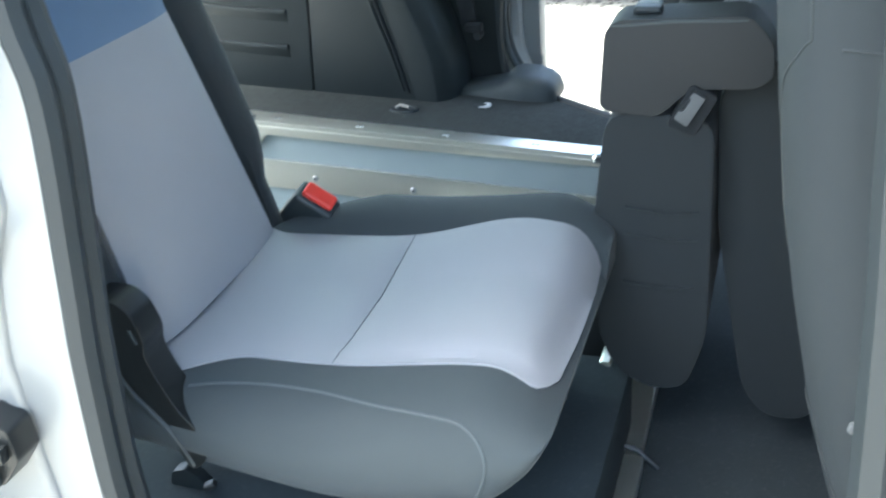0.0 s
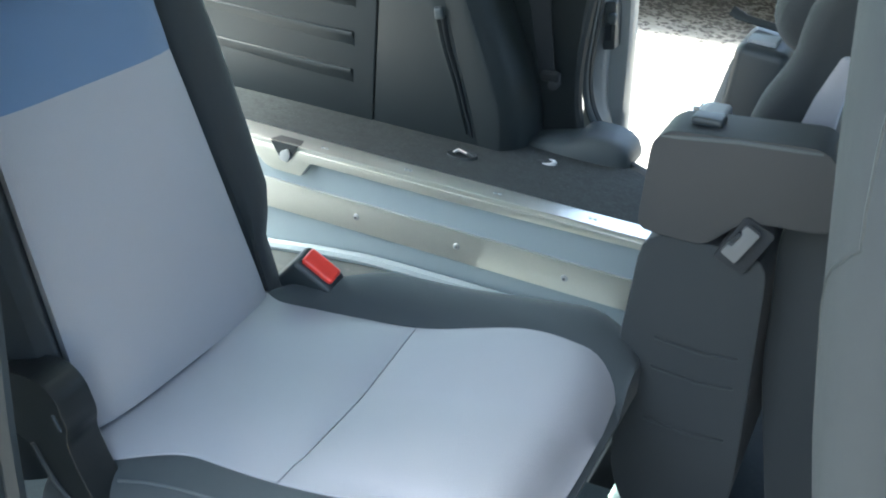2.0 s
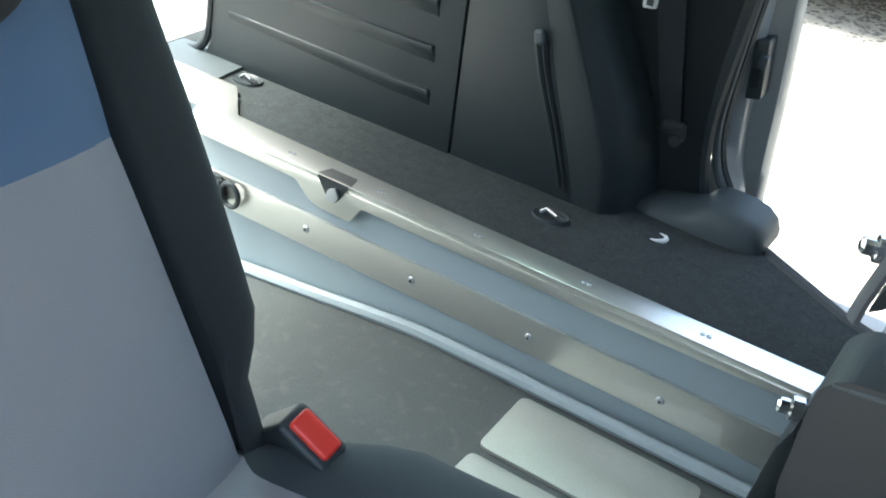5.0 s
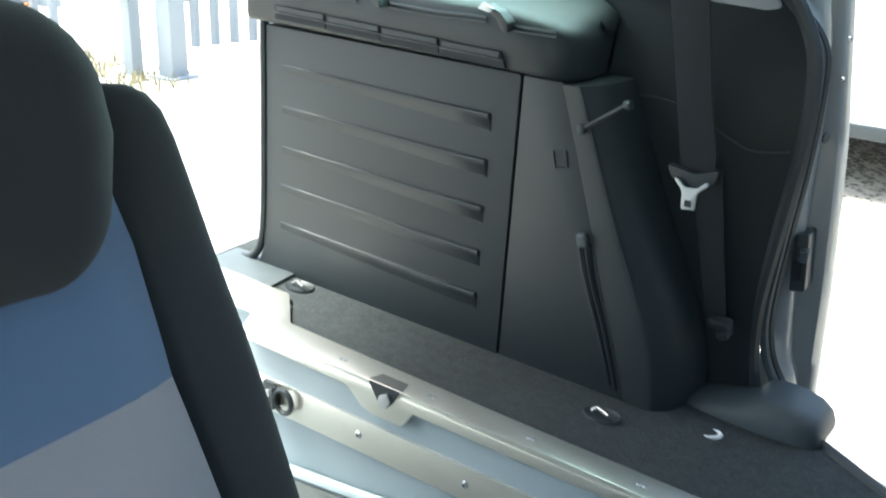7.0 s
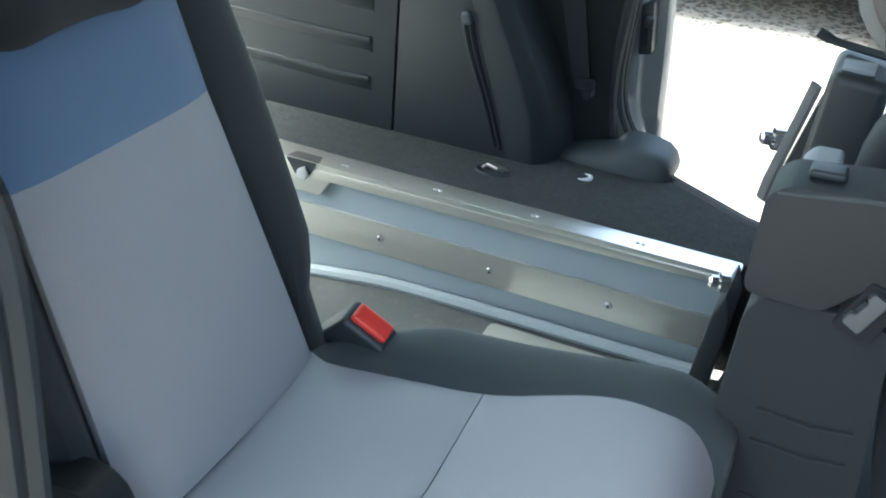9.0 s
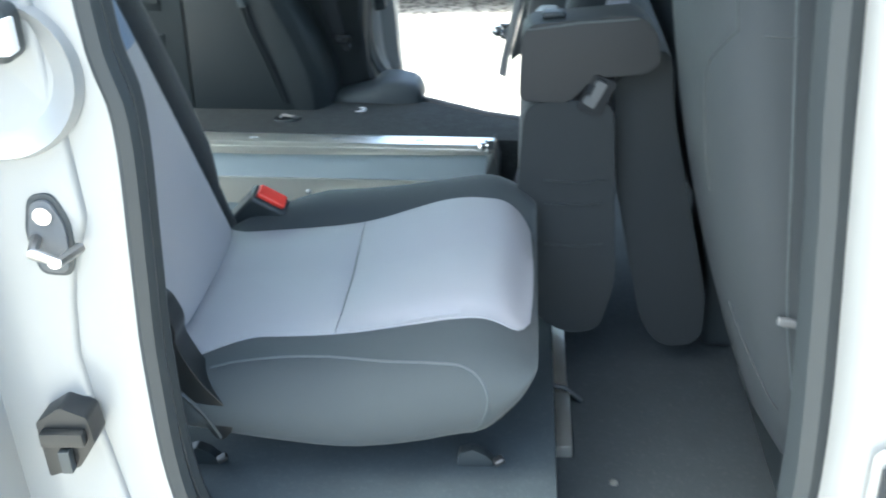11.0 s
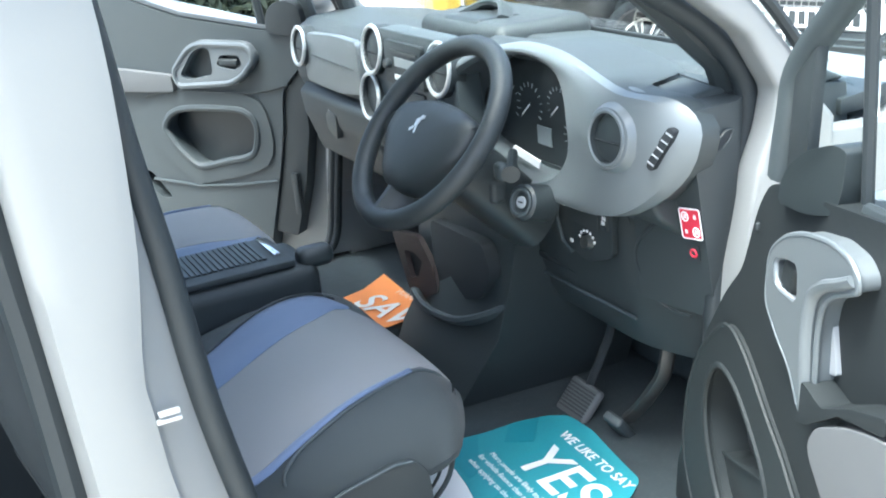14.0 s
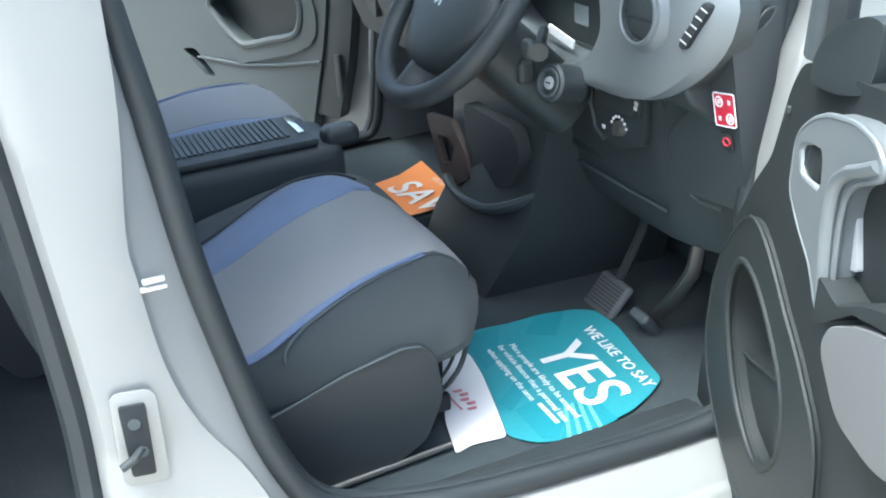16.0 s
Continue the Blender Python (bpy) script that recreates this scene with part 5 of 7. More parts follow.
    part("cable", tube(smoothline([(0.485, at(0.38), 0.64), (0.512, at(0.36), 0.612), (0.514, at(0.36), 0.59), (0.502, at(0.36), 0.557), (0.481, at(0.36), 0.533), (0.466, at(0.365), 0.520)], 6), 0.004, 6), BLACK, s)
    part("cable", tube(smoothline([(0.48, at(0.385), 0.64), (0.500, at(0.37), 0.612), (0.502, at(0.37), 0.59), (0.490, at(0.37), 0.560), (0.470, at(0.37), 0.536), (0.455, at(0.37), 0.515)], 6), 0.003, 6), BLACK, s)
    part("cable_clip", soft((0.462, at(0.365), 0.500), (0.040, 0.016, 0.030), 0.005, n=1, k=2), VOID, s)
    part("cable", tube(smoothline([(0.462, at(0.365), 0.50), (0.452, at(0.36), 0.485), (0.448, at(0.355), 0.468)], 4), 0.006, 6), VOID, s)
    rings = []
    for z, xb, xf, w in ((0.47, 0.050, 0.14, 0.19), (0.54, 0.008, 0.13, 0.215), (0.60, -0.028, 0.12, 0.228), (0.645, -0.052, 0.12, 0.232), (0.72, -0.074, 0.11, 0.237), (0.79, -0.092, 0.08, 0.240), (0.88, -0.111, 0.05, 0.243), (0.97, -0.127, 0.02, 0.243), (1.06, -0.139, 0.0, 0.238), (1.16, -0.150, -0.03, 0.228), (1.25, -0.158, -0.06, 0.21), (1.30, -0.150, -0.09, 0.18), (1.325, -0.130, -0.12, 0.12)):
        pts = [(xb + 0.075, -w), (xb + 0.045, -w + 0.006), (xb + 0.022, -w + 0.030), (xb + 0.007, -w + 0.075), (xb, -w + 0.13), (xb - 0.002, 0), (xb, w - 0.13), (xb + 0.007, w - 0.075), (xb + 0.022, w - 0.030), (xb + 0.045, w - 0.006), (xb + 0.075, w), (max(xf - 0.02, xb + 0.085), w), (max(xf + 0.01, xb + 0.10), w - 0.04), (max(xf - 0.01, xb + 0.09), 0), (max(xf + 0.01, xb + 0.10), -w + 0.04), (max(xf - 0.02, xb + 0.085), -w)]
        rings.append([(x, yc + y, z) for x, y, _ in ((p.x, p.y, 0) for p in smoothline([(x, y, 0) for x, y in pts], 2, closed=True))])
    shell = loft(rings)
    skin = BVHTree.FromBMesh(shell)
    part("backrest", shell, SIDECLOTH, s, "plain grey back cloth", 60)

    def sewn(pts, r, away):
        """A seam laid on the back: pts seen along x (from behind) or along y (from the side)."""
        out = []
        for p in smoothline(pts, 5):
            start, way = (Vector((-1.0, at(p.y), p.z)), Vector((1, 0, 0))) if away == "x" else (Vector((p.x, at(-0.6), p.z)), Vector((0, side, 0)))
            hit = skin.ray_cast(start, way)[0]
            if hit:
                out.append(hit)
        return tube(out, r, 5)

    part("stitch_seam", sewn([(0, 0.338, 1.26), (0, 0.338, 1.20), (0, 0.334, 1.165), (0, 0.332, 1.135)], 0.0014, "x"), DARK, s)
    part("stitch_seam", sewn([(0, 0.332, 1.135), (0, 0.350, 1.117), (0, 0.380, 1.092), (0, 0.402, 1.055), (0, 0.415, 1.0), (0, 0.42, 0.93)], 0.0012, "x"), DARK, s)
    part("stitch_seam", sewn([(-0.100, 0, 1.134), (-0.085, 0, 1.134), (-0.066, 0, 1.133)], 0.0012, "y"), DARK, s)
    part("side_seam", sewn([(-0.082, 0, 1.25), (-0.074, 0, 1.185), (-0.067, 0, 1.059), (-0.054, 0, 0.862), (-0.035, 0, 0.74)], 0.0016, "y"), DARKGREY, s)
    part("back_seam", sewn([(0, 0.40, 0.80), (0, 0.36, 0.745), (0, 0.33, 0.70)], 0.002, "x"), BLACKCLOTH, s)
    part("pull_tab", soft((-0.050, at(0.297), 0.833), (0.026, 0.008, 0.010), 0.003, n=1, k=2, m=pose(0, 0, 0, 0, 12, 0)), DOORPAD, s, "grey pull tab")
    part("headrest", soft((-0.15, yc, 1.42), (0.10, 0.26, 0.18), 0.04), BLACKCLOTH, s)
    for dy in (-0.06, 0.06):
        part("headrest_post", rod((-0.145, yc + dy, 1.31), (-0.15, yc + dy, 1.36), 0.006, 8), CHROME, s)


front_seat(0.54, 1)
front_seat(1.28, -1)

console = thing("centre_console", (0.25, 0.9, 0.463), "dark plastic centre console with a ribbed lid", "console")
part("body", box(-0.05, 0.50, 0.815, 0.995, 0.463, 0.785, 0.03, 4), DARK, console)
part("lid", box(0.0, 0.455, 0.825, 0.99, 0.786, 0.800, 0.006), DARK, console)
for i in range(20):
    part("slat", box(0.205 + i * 0.0105, 0.212 + i * 0.0105, 0.86, 0.98, 0.8005, 0.8035, 0), DARKGREY, console)
part("chrome_strip", box(0.428, 0.440, 0.865, 0.975, 0.801, 0.8045, 0.001), CHROME, console)
part("lever_knob", soft((0.50, 0.85, 0.79), (0.07, 0.045, 0.04), 0.016, n=2), BLACK, console)

# ---- dashboard ----
dash = thing("dashboard", (0.95, 0.9, 0.6), "grey dashboard with round vents and satin silver panels", "dashboard")
prof = [(0.80, 0.955), (0.785, 0.985), (0.782, 1.06), (0.80, 1.105), (0.835, 1.125), (0.95, 1.134), (1.165, 1.10), (1.18, 0.90), (0.92, 0.86)]
part("body", prism(prof, "y", 0.80, 1.62, 0.010, 3), DASHGREY, dash)
part("end_body", prism(prof, "y", 0.20, 0.385, 0.010, 3), DASHGREY, dash)
part("mid_body", prism([(0.875, 0.90), (0.875, 1.12), (0.95, 1.134), (1.165, 1.10), (1.18, 0.90)], "y", 0.387, 0.798, 0.004), DASHGREY, dash)
part("dial_hood", prism([(0.81, 1.148), (0.86, 1.160), (0.96, 1.136), (0.96, 1.12), (0.872, 1.122)], "y", 0.44, 0.74, 0.004), DASHGREY, dash)
part("top_pad", prism([(0.93, 1.126), (0.96, 1.142), (1.10, 1.130), (1.16, 1.105), (0.95, 1.10)], "y", 0.195, 0.86, 0.010, 3), DASHGREY, dash)
part("top_seam", tube([(0.905, 0.22, 1.134), (0.925, 0.34, 1.137), (0.93, 0.50, 1.139)], 0.0015, 5), BLACK, dash)
part("demist_slot", box(1.113, 1.118, 0.30, 0.80, 1.128, 1.1335, 0.001), BLACK, dash)
pod = part("centre_pod", soft((1.0, 0.95, 1.135), (0.22, 0.34, 0.06), 0.026, n=4), DASHGREY, dash)
sub("pod_recess", soft((0.955, 0.95, 1.15), (0.11, 0.15, 0.036), 0.014, n=2), BLACK, pod)
sub("pod_hood", tube(smoothline([(0.95, 1.03, 1.155), (0.99, 0.99, 1.178), (0.995, 0.93, 1.178), (0.96, 0.87, 1.160)], 5), 0.010, 8, flat=1.8), DASHGREY, pod)
part("passenger_panel", prism(rounded([(1.165, 1.0), (1.175, 1.115), (1.30, 1.118), (1.47, 1.108), (1.50, 1.06), (1.50, 0.99), (1.30, 0.985)], 0.02), "x", 0.765, 0.784, 0.006, 3), DASHSILVER, dash, "satin grey-blue panel")
part("panel_seam", tube([(0.7635, 1.20, 1.052), (0.7635, 1.32, 1.055), (0.7635, 1.45, 1.058)], 0.0012, 5), BLACK, dash)
gl = part("glovebox", prism([(0.79, 0.975), (0.768, 0.955), (0.775, 0.90), (0.81, 0.80), (0.88, 0.77), (1.10, 0.77), (1.10, 0.975)], "y", 1.13, 1.58, 0.012, 3), DASHGREY, dash)
sub("catch", prism(rounded([(1.36, 0.865), (1.355, 0.925), (1.40, 0.932), (1.42, 0.915), (1.415, 0.88)], 0.008), "x", 0.770, 0.785, 0.003), BLACK, gl)
cs = part("radio_surround", prism(rounded([(0.72, 0.90), (0.735, 1.14), (0.80, 1.158), (1.05, 1.158), (1.125, 1.145), (1.15, 0.95), (1.12, 0.90)], 0.02), "x", 0.768, 0.82, 0.006, 3), DARKGREY, dash)
r = part("radio", prism(rounded([(0.845, 1.055), (0.85, 1.14), (1.01, 1.14), (1.015, 1.055)], 0.006), "x", 0.758, 0.775, 0.003), DARK, dash, "dark car radio")
sub("disc_slot", box(0.756, 0.7585, 0.865, 0.985, 1.118, 1.124, 0), BLACK, r)
sub("dial", lathe([(0.010, 0), (0.009, 0.012), (0.001, 0.013)], facing((0.758, 0.99, 1.095), (-1, 0, 0)), 14), BLACK, r)
sub("display", box(0.7565, 0.7585, 0.87, 0.965, 1.092, 1.110, 0), SCREEN, r)
for i in range(6):
    sub("key", box(0.755, 0.7585, 0.875 + i * 0.016, 0.886 + i * 0.016, 1.066, 1.076, 0.001), WHITE if i > 1 else PADGREY, r)
part("storage_slot", box(0.765, 0.770, 0.86, 1.02, 0.965, 1.045, 0.004), BLACK, dash)
part("heater_panel", prism(rounded([(0.84, 0.90), (0.84, 0.955), (1.02, 0.96), (1.03, 0.90)], 0.008), "x", 0.760, 0.7675, 0.002), DARKGREY, dash)
for i in range(3):
    part("heater_knob", lathe([(0.016, 0), (0.014, 0.016), (0.001, 0.017)], facing((0.760, 0.87 + i * 0.06, 0.925), (-1, 0, 0.1)), 14), DULLMETAL, dash)
for y, z, rr in ((0.2535, 1.078, 0.036), (0.778, 1.108, 0.044), (1.072, 1.112, 0.044), (1.512, 1.072, 0.041), (1.105, 1.010, 0.044), (0.785, 1.0, 0.040)):
    vm = facing((0.751 if y < 0.5 else 0.760, y, z), (-1, -0.08 if y < 0.5 else 0, 0.12)) @ Matrix.Diagonal((1, 1.08, 1, 1))
    v = part("vent", lathe([(rr * 1.12, -0.03), (rr * 1.08, 0.0), (rr * 0.9, 0.004), (rr * 0.86, -0.012), (0.001, -0.014)], vm), DARK, dash, "round dark air vent")
    sub("vent_ring", tube([vm @ Vector((rr * math.cos(a * math.tau / 32), rr * math.sin(a * math.tau / 32), 0.003)) for a in range(32)], 0.0030 if y < 0.5 else 0.0048, 8, closed=True), DASHSILVER if y < 0.5 else RING, v, "bright vent ring")
    if abs(z - 1.01) > 0.02:
        sub("vent_vane", lathe([(rr * 0.87, -0.011), (rr * 0.86, -0.004), (rr * 0.6, -0.001), (0.001, 0.0)], vm, 24), BLACK, v)
        sub("vane_line", rod(vm @ Vector((-rr * 0.8, -rr * 0.15, 0.0)), vm @ Vector((rr * 0.8, -rr * 0.15, 0.0)), 0.0016, 5), VOID, v)
part("vent_barrel", lathe([(0.070, -0.045), (0.060, -0.026), (0.050, -0.008), (0.044, 0.0), (0.039, 0.0015), (0.036, -0.004), (0.036, -0.03)], facing((0.750, 0.2535, 1.078), (-1, -0.08, 0.12))), DASHSILVER, dash)

# satin silver surround of the dials
INNER = [(0.60, 0.950), (0.70, 0.965), (0.775, 1.0), (0.785, 1.04), (0.745, 1.09), (0.68, 1.127), (0.607, 1.147), (0.54, 1.157), (0.485, 1.156), (0.43, 1.14), (0.40, 1.10), (0.392, 1.06), (0.398, 1.02), (0.43, 0.985), (0.475, 0.962), (0.53, 0.950)]
OUTER = [(0.60, 0.938), (0.72, 0.945), (0.805, 0.985), (0.815, 1.05), (0.77, 1.11), (0.69, 1.148), (0.61, 1.166), (0.53, 1.178), (0.43, 1.174), (0.33, 1.156), (0.25, 1.140), (0.165, 1.136), (0.122, 1.095), (0.152, 1.02), (0.25, 0.956), (0.43, 0.936)]


def slope(y, z):
    return 0.772 + 0.20 * max(0, z - 1.08) + 0.10 * max(0, 0.22 - y) ** 1.2 * 4 - 0.01 * math.exp(-((y - 0.28) / 0.1) ** 2)


def surround():
    inn = [(p.x, p.y) for p in smoothline([(y, z, 0) for y, z in INNER], 4, closed=True)]
    out = [(p.x, p.y) for p in smoothline([(y, z, 0) for y, z in OUTER], 4, closed=True)]
    rings = [[(0.86, y, z) for y, z in inn], [(slope(y, z) + 0.02, y, z) for y, z in inn]]
    for k in (0.06, 0.2, 0.4, 0.6, 0.8, 0.94, 1.0):
        pts = [(a[0] + (b[0] - a[0]) * k, a[1] + (b[1] - a[1]) * k) for a, b in zip(inn, out)]
        rings.append([(slope(y, z) - 0.010 * math.sin(math.pi * k) + (0.012 if k == 1.0 else 0), y, z) for y, z in pts])
    rings.append([(0.93 if z > 1.10 and y > 0.28 else 0.85, y + (0.01 if y < 0.3 else 0), z - (0.008 if z > 1.1 else 0)) for y, z in out])
    return loft(rings[:-1], cap=False), loft(rings[-2:], cap=False)


face, cover = surround()
part("surround_top", cover, DASHGREY, dash)
part("dial_surround", face, DASHSILVER, dash, "satin silver dial surround")
cl = part("dial_panel", prism(rounded([(0.38, 0.95), (0.38, 1.10), (0.45, 1.16), (0.60, 1.15), (0.79, 1.05), (0.79, 0.99), (0.65, 0.95)], 0.02), "x", 0.855, 0.87, 0.002), BLACK, dash)
for y, z, rr in ((0.70, 1.045, 0.040), (0.625, 1.05, 0.040), (0.535, 1.06, 0.034), (0.485, 1.015, 0.036)):
    for a in range(13):
        t = radians(-40 + a * 21)
        c0 = (0.8545, y + rr * math.cos(t), z + rr * math.sin(t))
        c1 = (0.8545, y + rr * 0.8 * math.cos(t), z + rr * 0.8 * math.sin(t))
        sub("dial_mark", rod(c0, c1, 0.0010, 4), PADGREY, cl)
    sub("needle", rod((0.8535, y, z), (0.8535, y + rr * 0.6, z - rr * 0.5), 0.0015, 4), WHITE, cl)
sub("display", box(0.8525, 0.8545, 0.558, 0.602, 0.985, 1.018, 0), SCREEN, cl)
part("column_label", prism([(0.545, 0.958), (0.54, 0.972), (0.62, 0.985), (0.635, 0.972)], "x", 0.815, 0.818, 0), WHITE, dash)
slot = prism(rounded([(0.188, 1.046), (0.175, 1.042), (0.148, 1.088), (0.144, 1.102), (0.156, 1.106), (0.180, 1.072)], 0.005), "x", 0.775, 0.806, 0.002)
for v in slot.verts:
    v.co.x += 0.25 * (v.co.z - 1.045) - 0.009
sl = part("slot_vent", slot, VOID, dash, "narrow slatted vent")
for k in range(5):
    y, z = 0.177 - k * 0.0068, 1.053 + k * 0.0108
    sub("slat", rod((0.765 + 0.25 * (z - 1.045), y + 0.007, z + 0.002), (0.765 + 0.25 * (z - 1.045), y - 0.006, z - 0.002), 0.0013, 5), PADGREY, sl)
rings = []
for z, k in ((1.122, 0.9), (1.116, 1.0), (1.06, 1.0), (0.93, 0.5), (0.82, 0.08), (0.79, -0.1)):
    hi = [(0.814, 0.143), (0.82, 0.30), (0.90, 0.34), (1.02, 0.34), (1.02, 0.205), (0.95, 0.185), (0.895, 0.150)]
    lo = [(0.872, 0.165), (0.845, 0.31), (0.90, 0.34), (1.02, 0.34), (1.02, 0.20), (0.97, 0.19), (0.905, 0.160)]
    rings.append([(p[0] + (q[0] - p[0]) * k, p[1] + (q[1] - p[1]) * k, z) for p, q in zip(lo, hi)])
end = part("end_panel", loft(rings), ENDGREY, dash)
sv = part("side_vent", prism(rounded([(0.848, 1.058), (0.853, 1.072), (0.870, 1.086), (0.884, 1.087), (0.878, 1.073), (0.862, 1.060)], 0.006), "y", 0.143, 0.200, 0.002), VOID, dash, "dark side window outlet")
sub("outlet_rim", tube([(x, 0.1430, z) for x, z in rounded([(0.848, 1.058), (0.853, 1.072), (0.870, 1.086), (0.884, 1.087), (0.878, 1.073), (0.862, 1.060)], 0.006)], 0.0018, 6, closed=True), DARK, sv)
rings = []
for z, dx in ((0.955, 0.0), (0.90, -0.004), (0.83, 0.0), (0.76, 0.012), (0.70, 0.030), (0.668, 0.048)):
    plan = smoothline([(0.875 + dx, 0.80, z), (0.856 + dx, 0.66, z), (0.850 + dx, 0.50, z), (0.848 + dx, 0.40, z), (0.858 + dx, 0.335, z), (0.905 + dx * 0.6, 0.266, z), (0.965, 0.21, z)], 4)
    rings.append(plan + [Vector((1.10, 0.21, z)), Vector((1.10, 0.80, z))])
low = part("lower_panel", loft(rings), DARK, dash, smooth=50)
sub("panel_seam", tube([(0.845, 0.355, 0.945), (0.858, 0.335, 0.88), (0.868, 0.330, 0.80), (0.90, 0.31, 0.71)], 0.002, 5), BLACK, low)
sw = part("switch_panel", prism(rounded([(0.365, 0.825), (0.36, 0.91), (0.50, 0.915), (0.515, 0.87), (0.50, 0.815), (0.43, 0.80)], 0.015), "x", 0.832, 0.845, 0.003), BLACK, dash)
sub("rim", tube([(0.832, 0.515, 0.895), (0.831, 0.52, 0.86), (0.832, 0.505, 0.82), (0.834, 0.48, 0.805)], 0.004, 6), DARKGREY, sw)
sub("blank", box(0.827, 0.833, 0.395, 0.48, 0.865, 0.905, 0.003), DARK, sw)
sub("button", box(0.827, 0.833, 0.37, 0.385, 0.87, 0.905, 0.003), DARK, sw)
for y, z in ((0.378, 0.884), (0.376, 0.892), (0.49, 0.89), (0.47, 0.83)):
    sub("symbol", box(0.8255, 0.8275, y - 0.004, y + 0.004, z - 0.003, z + 0.003, 0), WHITE, sw)
sub("knob", lathe([(0.013, 0), (0.011, 0.012), (0.001, 0.013)], facing((0.832, 0.425, 0.838), (-1, 0, 0.2)), 14), DULLMETAL, sw)
for k in range(7):
    t = radians(20 + k * 24)
    sub("symbol", box(0.8255, 0.8275, 0.425 + 0.022 * math.cos(t) - 0.002, 0.425 + 0.022 * math.cos(t) + 0.002, 0.838 + 0.02 * math.sin(t) - 0.002, 0.838 + 0.02 * math.sin(t) + 0.002, 0), WHITE, sw)
part("knee_slot", prism(rounded([(0.50, 0.762), (0.50, 0.772), (0.68, 0.772), (0.68, 0.760)], 0.003), "x", 0.862, 0.880, 0.001), VOID, dash)
part("knee_crease", tube([(0.862, 0.345, 0.735), (0.8665, 0.50, 0.730), (0.874, 0.68, 0.725)], 0.003, 6), DARKGREY, dash)
part("end_seam", tube(smoothline([(0.823, 0.148, 1.084), (0.832, 0.187, 0.997), (0.834, 0.241, 0.943), (0.835, 0.295, 0.894), (0.839, 0.310, 0.853), (0.852, 0.292, 0.805), (0.861, 0.263, 0.782), (0.868, 0.215, 0.782)], 5), 0.003, 6), BLACK, dash)
sw.location.z += 0.016
SM = Matrix.Translation((-0.009, 0, 0)) @ facing((0.846, 0.174, 0.951), (-0.99, -0.126, -0.17)) @ Matrix.Diagonal((0.74, 0.8, 1, 1))
stk = part("warning_sticker", moved(prism(rounded([(-0.024, -0.032), (-0.026, 0.028), (0.026, 0.034), (0.027, -0.026)], 0.005), "z", 0.003, 0.0042, 0), SM), STICKER, dash, "red warning sticker with white symbols")
sub("border", tube([SM @ Vector((x, y, 0.0045)) for x, y in rounded([(-0.024, -0.032), (-0.026, 0.028), (0.026, 0.034), (0.027, -0.026)], 0.005)], 0.0012, 4, closed=True), WHITE, stk)
for x, y in ((-0.012, 0.014), (0.013, -0.013)):
    sub("symbol", tube([SM @ Vector((x + 0.008 * math.cos(a * math.tau / 12), y + 0.009 * math.sin(a * math.tau / 12), 0.0048)) for a in range(12)], 0.0014, 4, closed=True), WHITE, stk)
for x, y in ((0.013, 0.017), (-0.013, -0.017), (0.013, -0.013), (-0.012, 0.014)):
    sub("symbol", moved(box(x - 0.003, x + 0.003, y - 0.004, y + 0.004, 0.0044, 0.0052, 0), SM), WHITE, stk)
stk2 = part("small_sticker", moved(prism([(-0.016, -0.075), (-0.016, -0.045), (0.012, -0.042), (0.012, -0.072)], "z", 0.003, 0.004, 0), SM), BLACK, dash)
sub("symbol", tube([SM @ Vector((-0.002 + 0.008 * math.cos(a * math.tau / 10), -0.059 + 0.007 * math.sin(a * math.tau / 10), 0.0045)) for a in range(10)], 0.0018, 4, closed=True), STICKER, stk2)


def plate_x(outer, hole, x0, x1):
    """A panel across x with one rounded opening."""
    bm = bmesh.new()
    edges = []
    for loop in (rounded(outer, 0.014), rounded(hole, 0.008)):
        vs = [bm.verts.new((x0, p[0], p[1])) for p in loop]
        edges += [bm.edges.new((vs[i - 1], vs[i])) for i in range(len(vs))]
    bmesh.ops.triangle_fill(bm, use_beauty=True, edges=edges)
    for v in bmesh.ops.extrude_face_region(bm, geom=bm.faces[:])["geom"]:
        if isinstance(v, bmesh.types.BMVert):
            v.co.x = x1
    return bm


tower = thing("console_tower", (0.85, 0.82, 0.463), "black plastic lower console, its open bin a shade-black sheet", "console")
part("tower_body", loft([[(x, y, z) for x, y in ((xf, y0), (xf - 0.02, (y0 + y1) / 2), (xf, y1), (1.08, y1 + 0.03), (1.08, y0 - 0.03))] for z, xf, y0, y1 in ((0.463, 0.70, 0.70, 1.0), (0.54, 0.735, 0.67, 1.0), (0.60, 0.775, 0.66, 1.0), (0.72, 0.80, 0.64, 1.02), (0.86, 0.83, 0.64, 1.06), (0.95, 0.83, 0.66, 1.1))]), BLACK, tower)
part("bin_front", tube(smoothline([(0.775, 1.0, 0.590), (0.748, 0.952, 0.612), (0.742, 0.900, 0.602), (0.742, 0.840, 0.602), (0.752, 0.766, 0.612), (0.775, 0.70, 0.638), (0.80, 0.655, 0.665)], 6), 0.009, 8, flat=1.6), DARKGREY, tower, "grey bin edge")
# no hollow here: a near-black sheet gives the bin's inner shade
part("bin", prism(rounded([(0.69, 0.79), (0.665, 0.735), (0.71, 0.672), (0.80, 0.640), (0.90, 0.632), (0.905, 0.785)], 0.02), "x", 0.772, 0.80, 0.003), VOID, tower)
arm = plate_x([(1.085, 0.715), (1.055, 0.66), (1.018, 0.592), (0.945, 0.60), (0.880, 0.632), (0.892, 0.684), (0.955, 0.735)], [(1.028, 0.684), (0.980, 0.692), (0.942, 0.682), (0.966, 0.642), (1.006, 0.625)], 0.764, 0.776)
part("side_arm", arm, BROWN, tower, "reddish brown plastic arm")
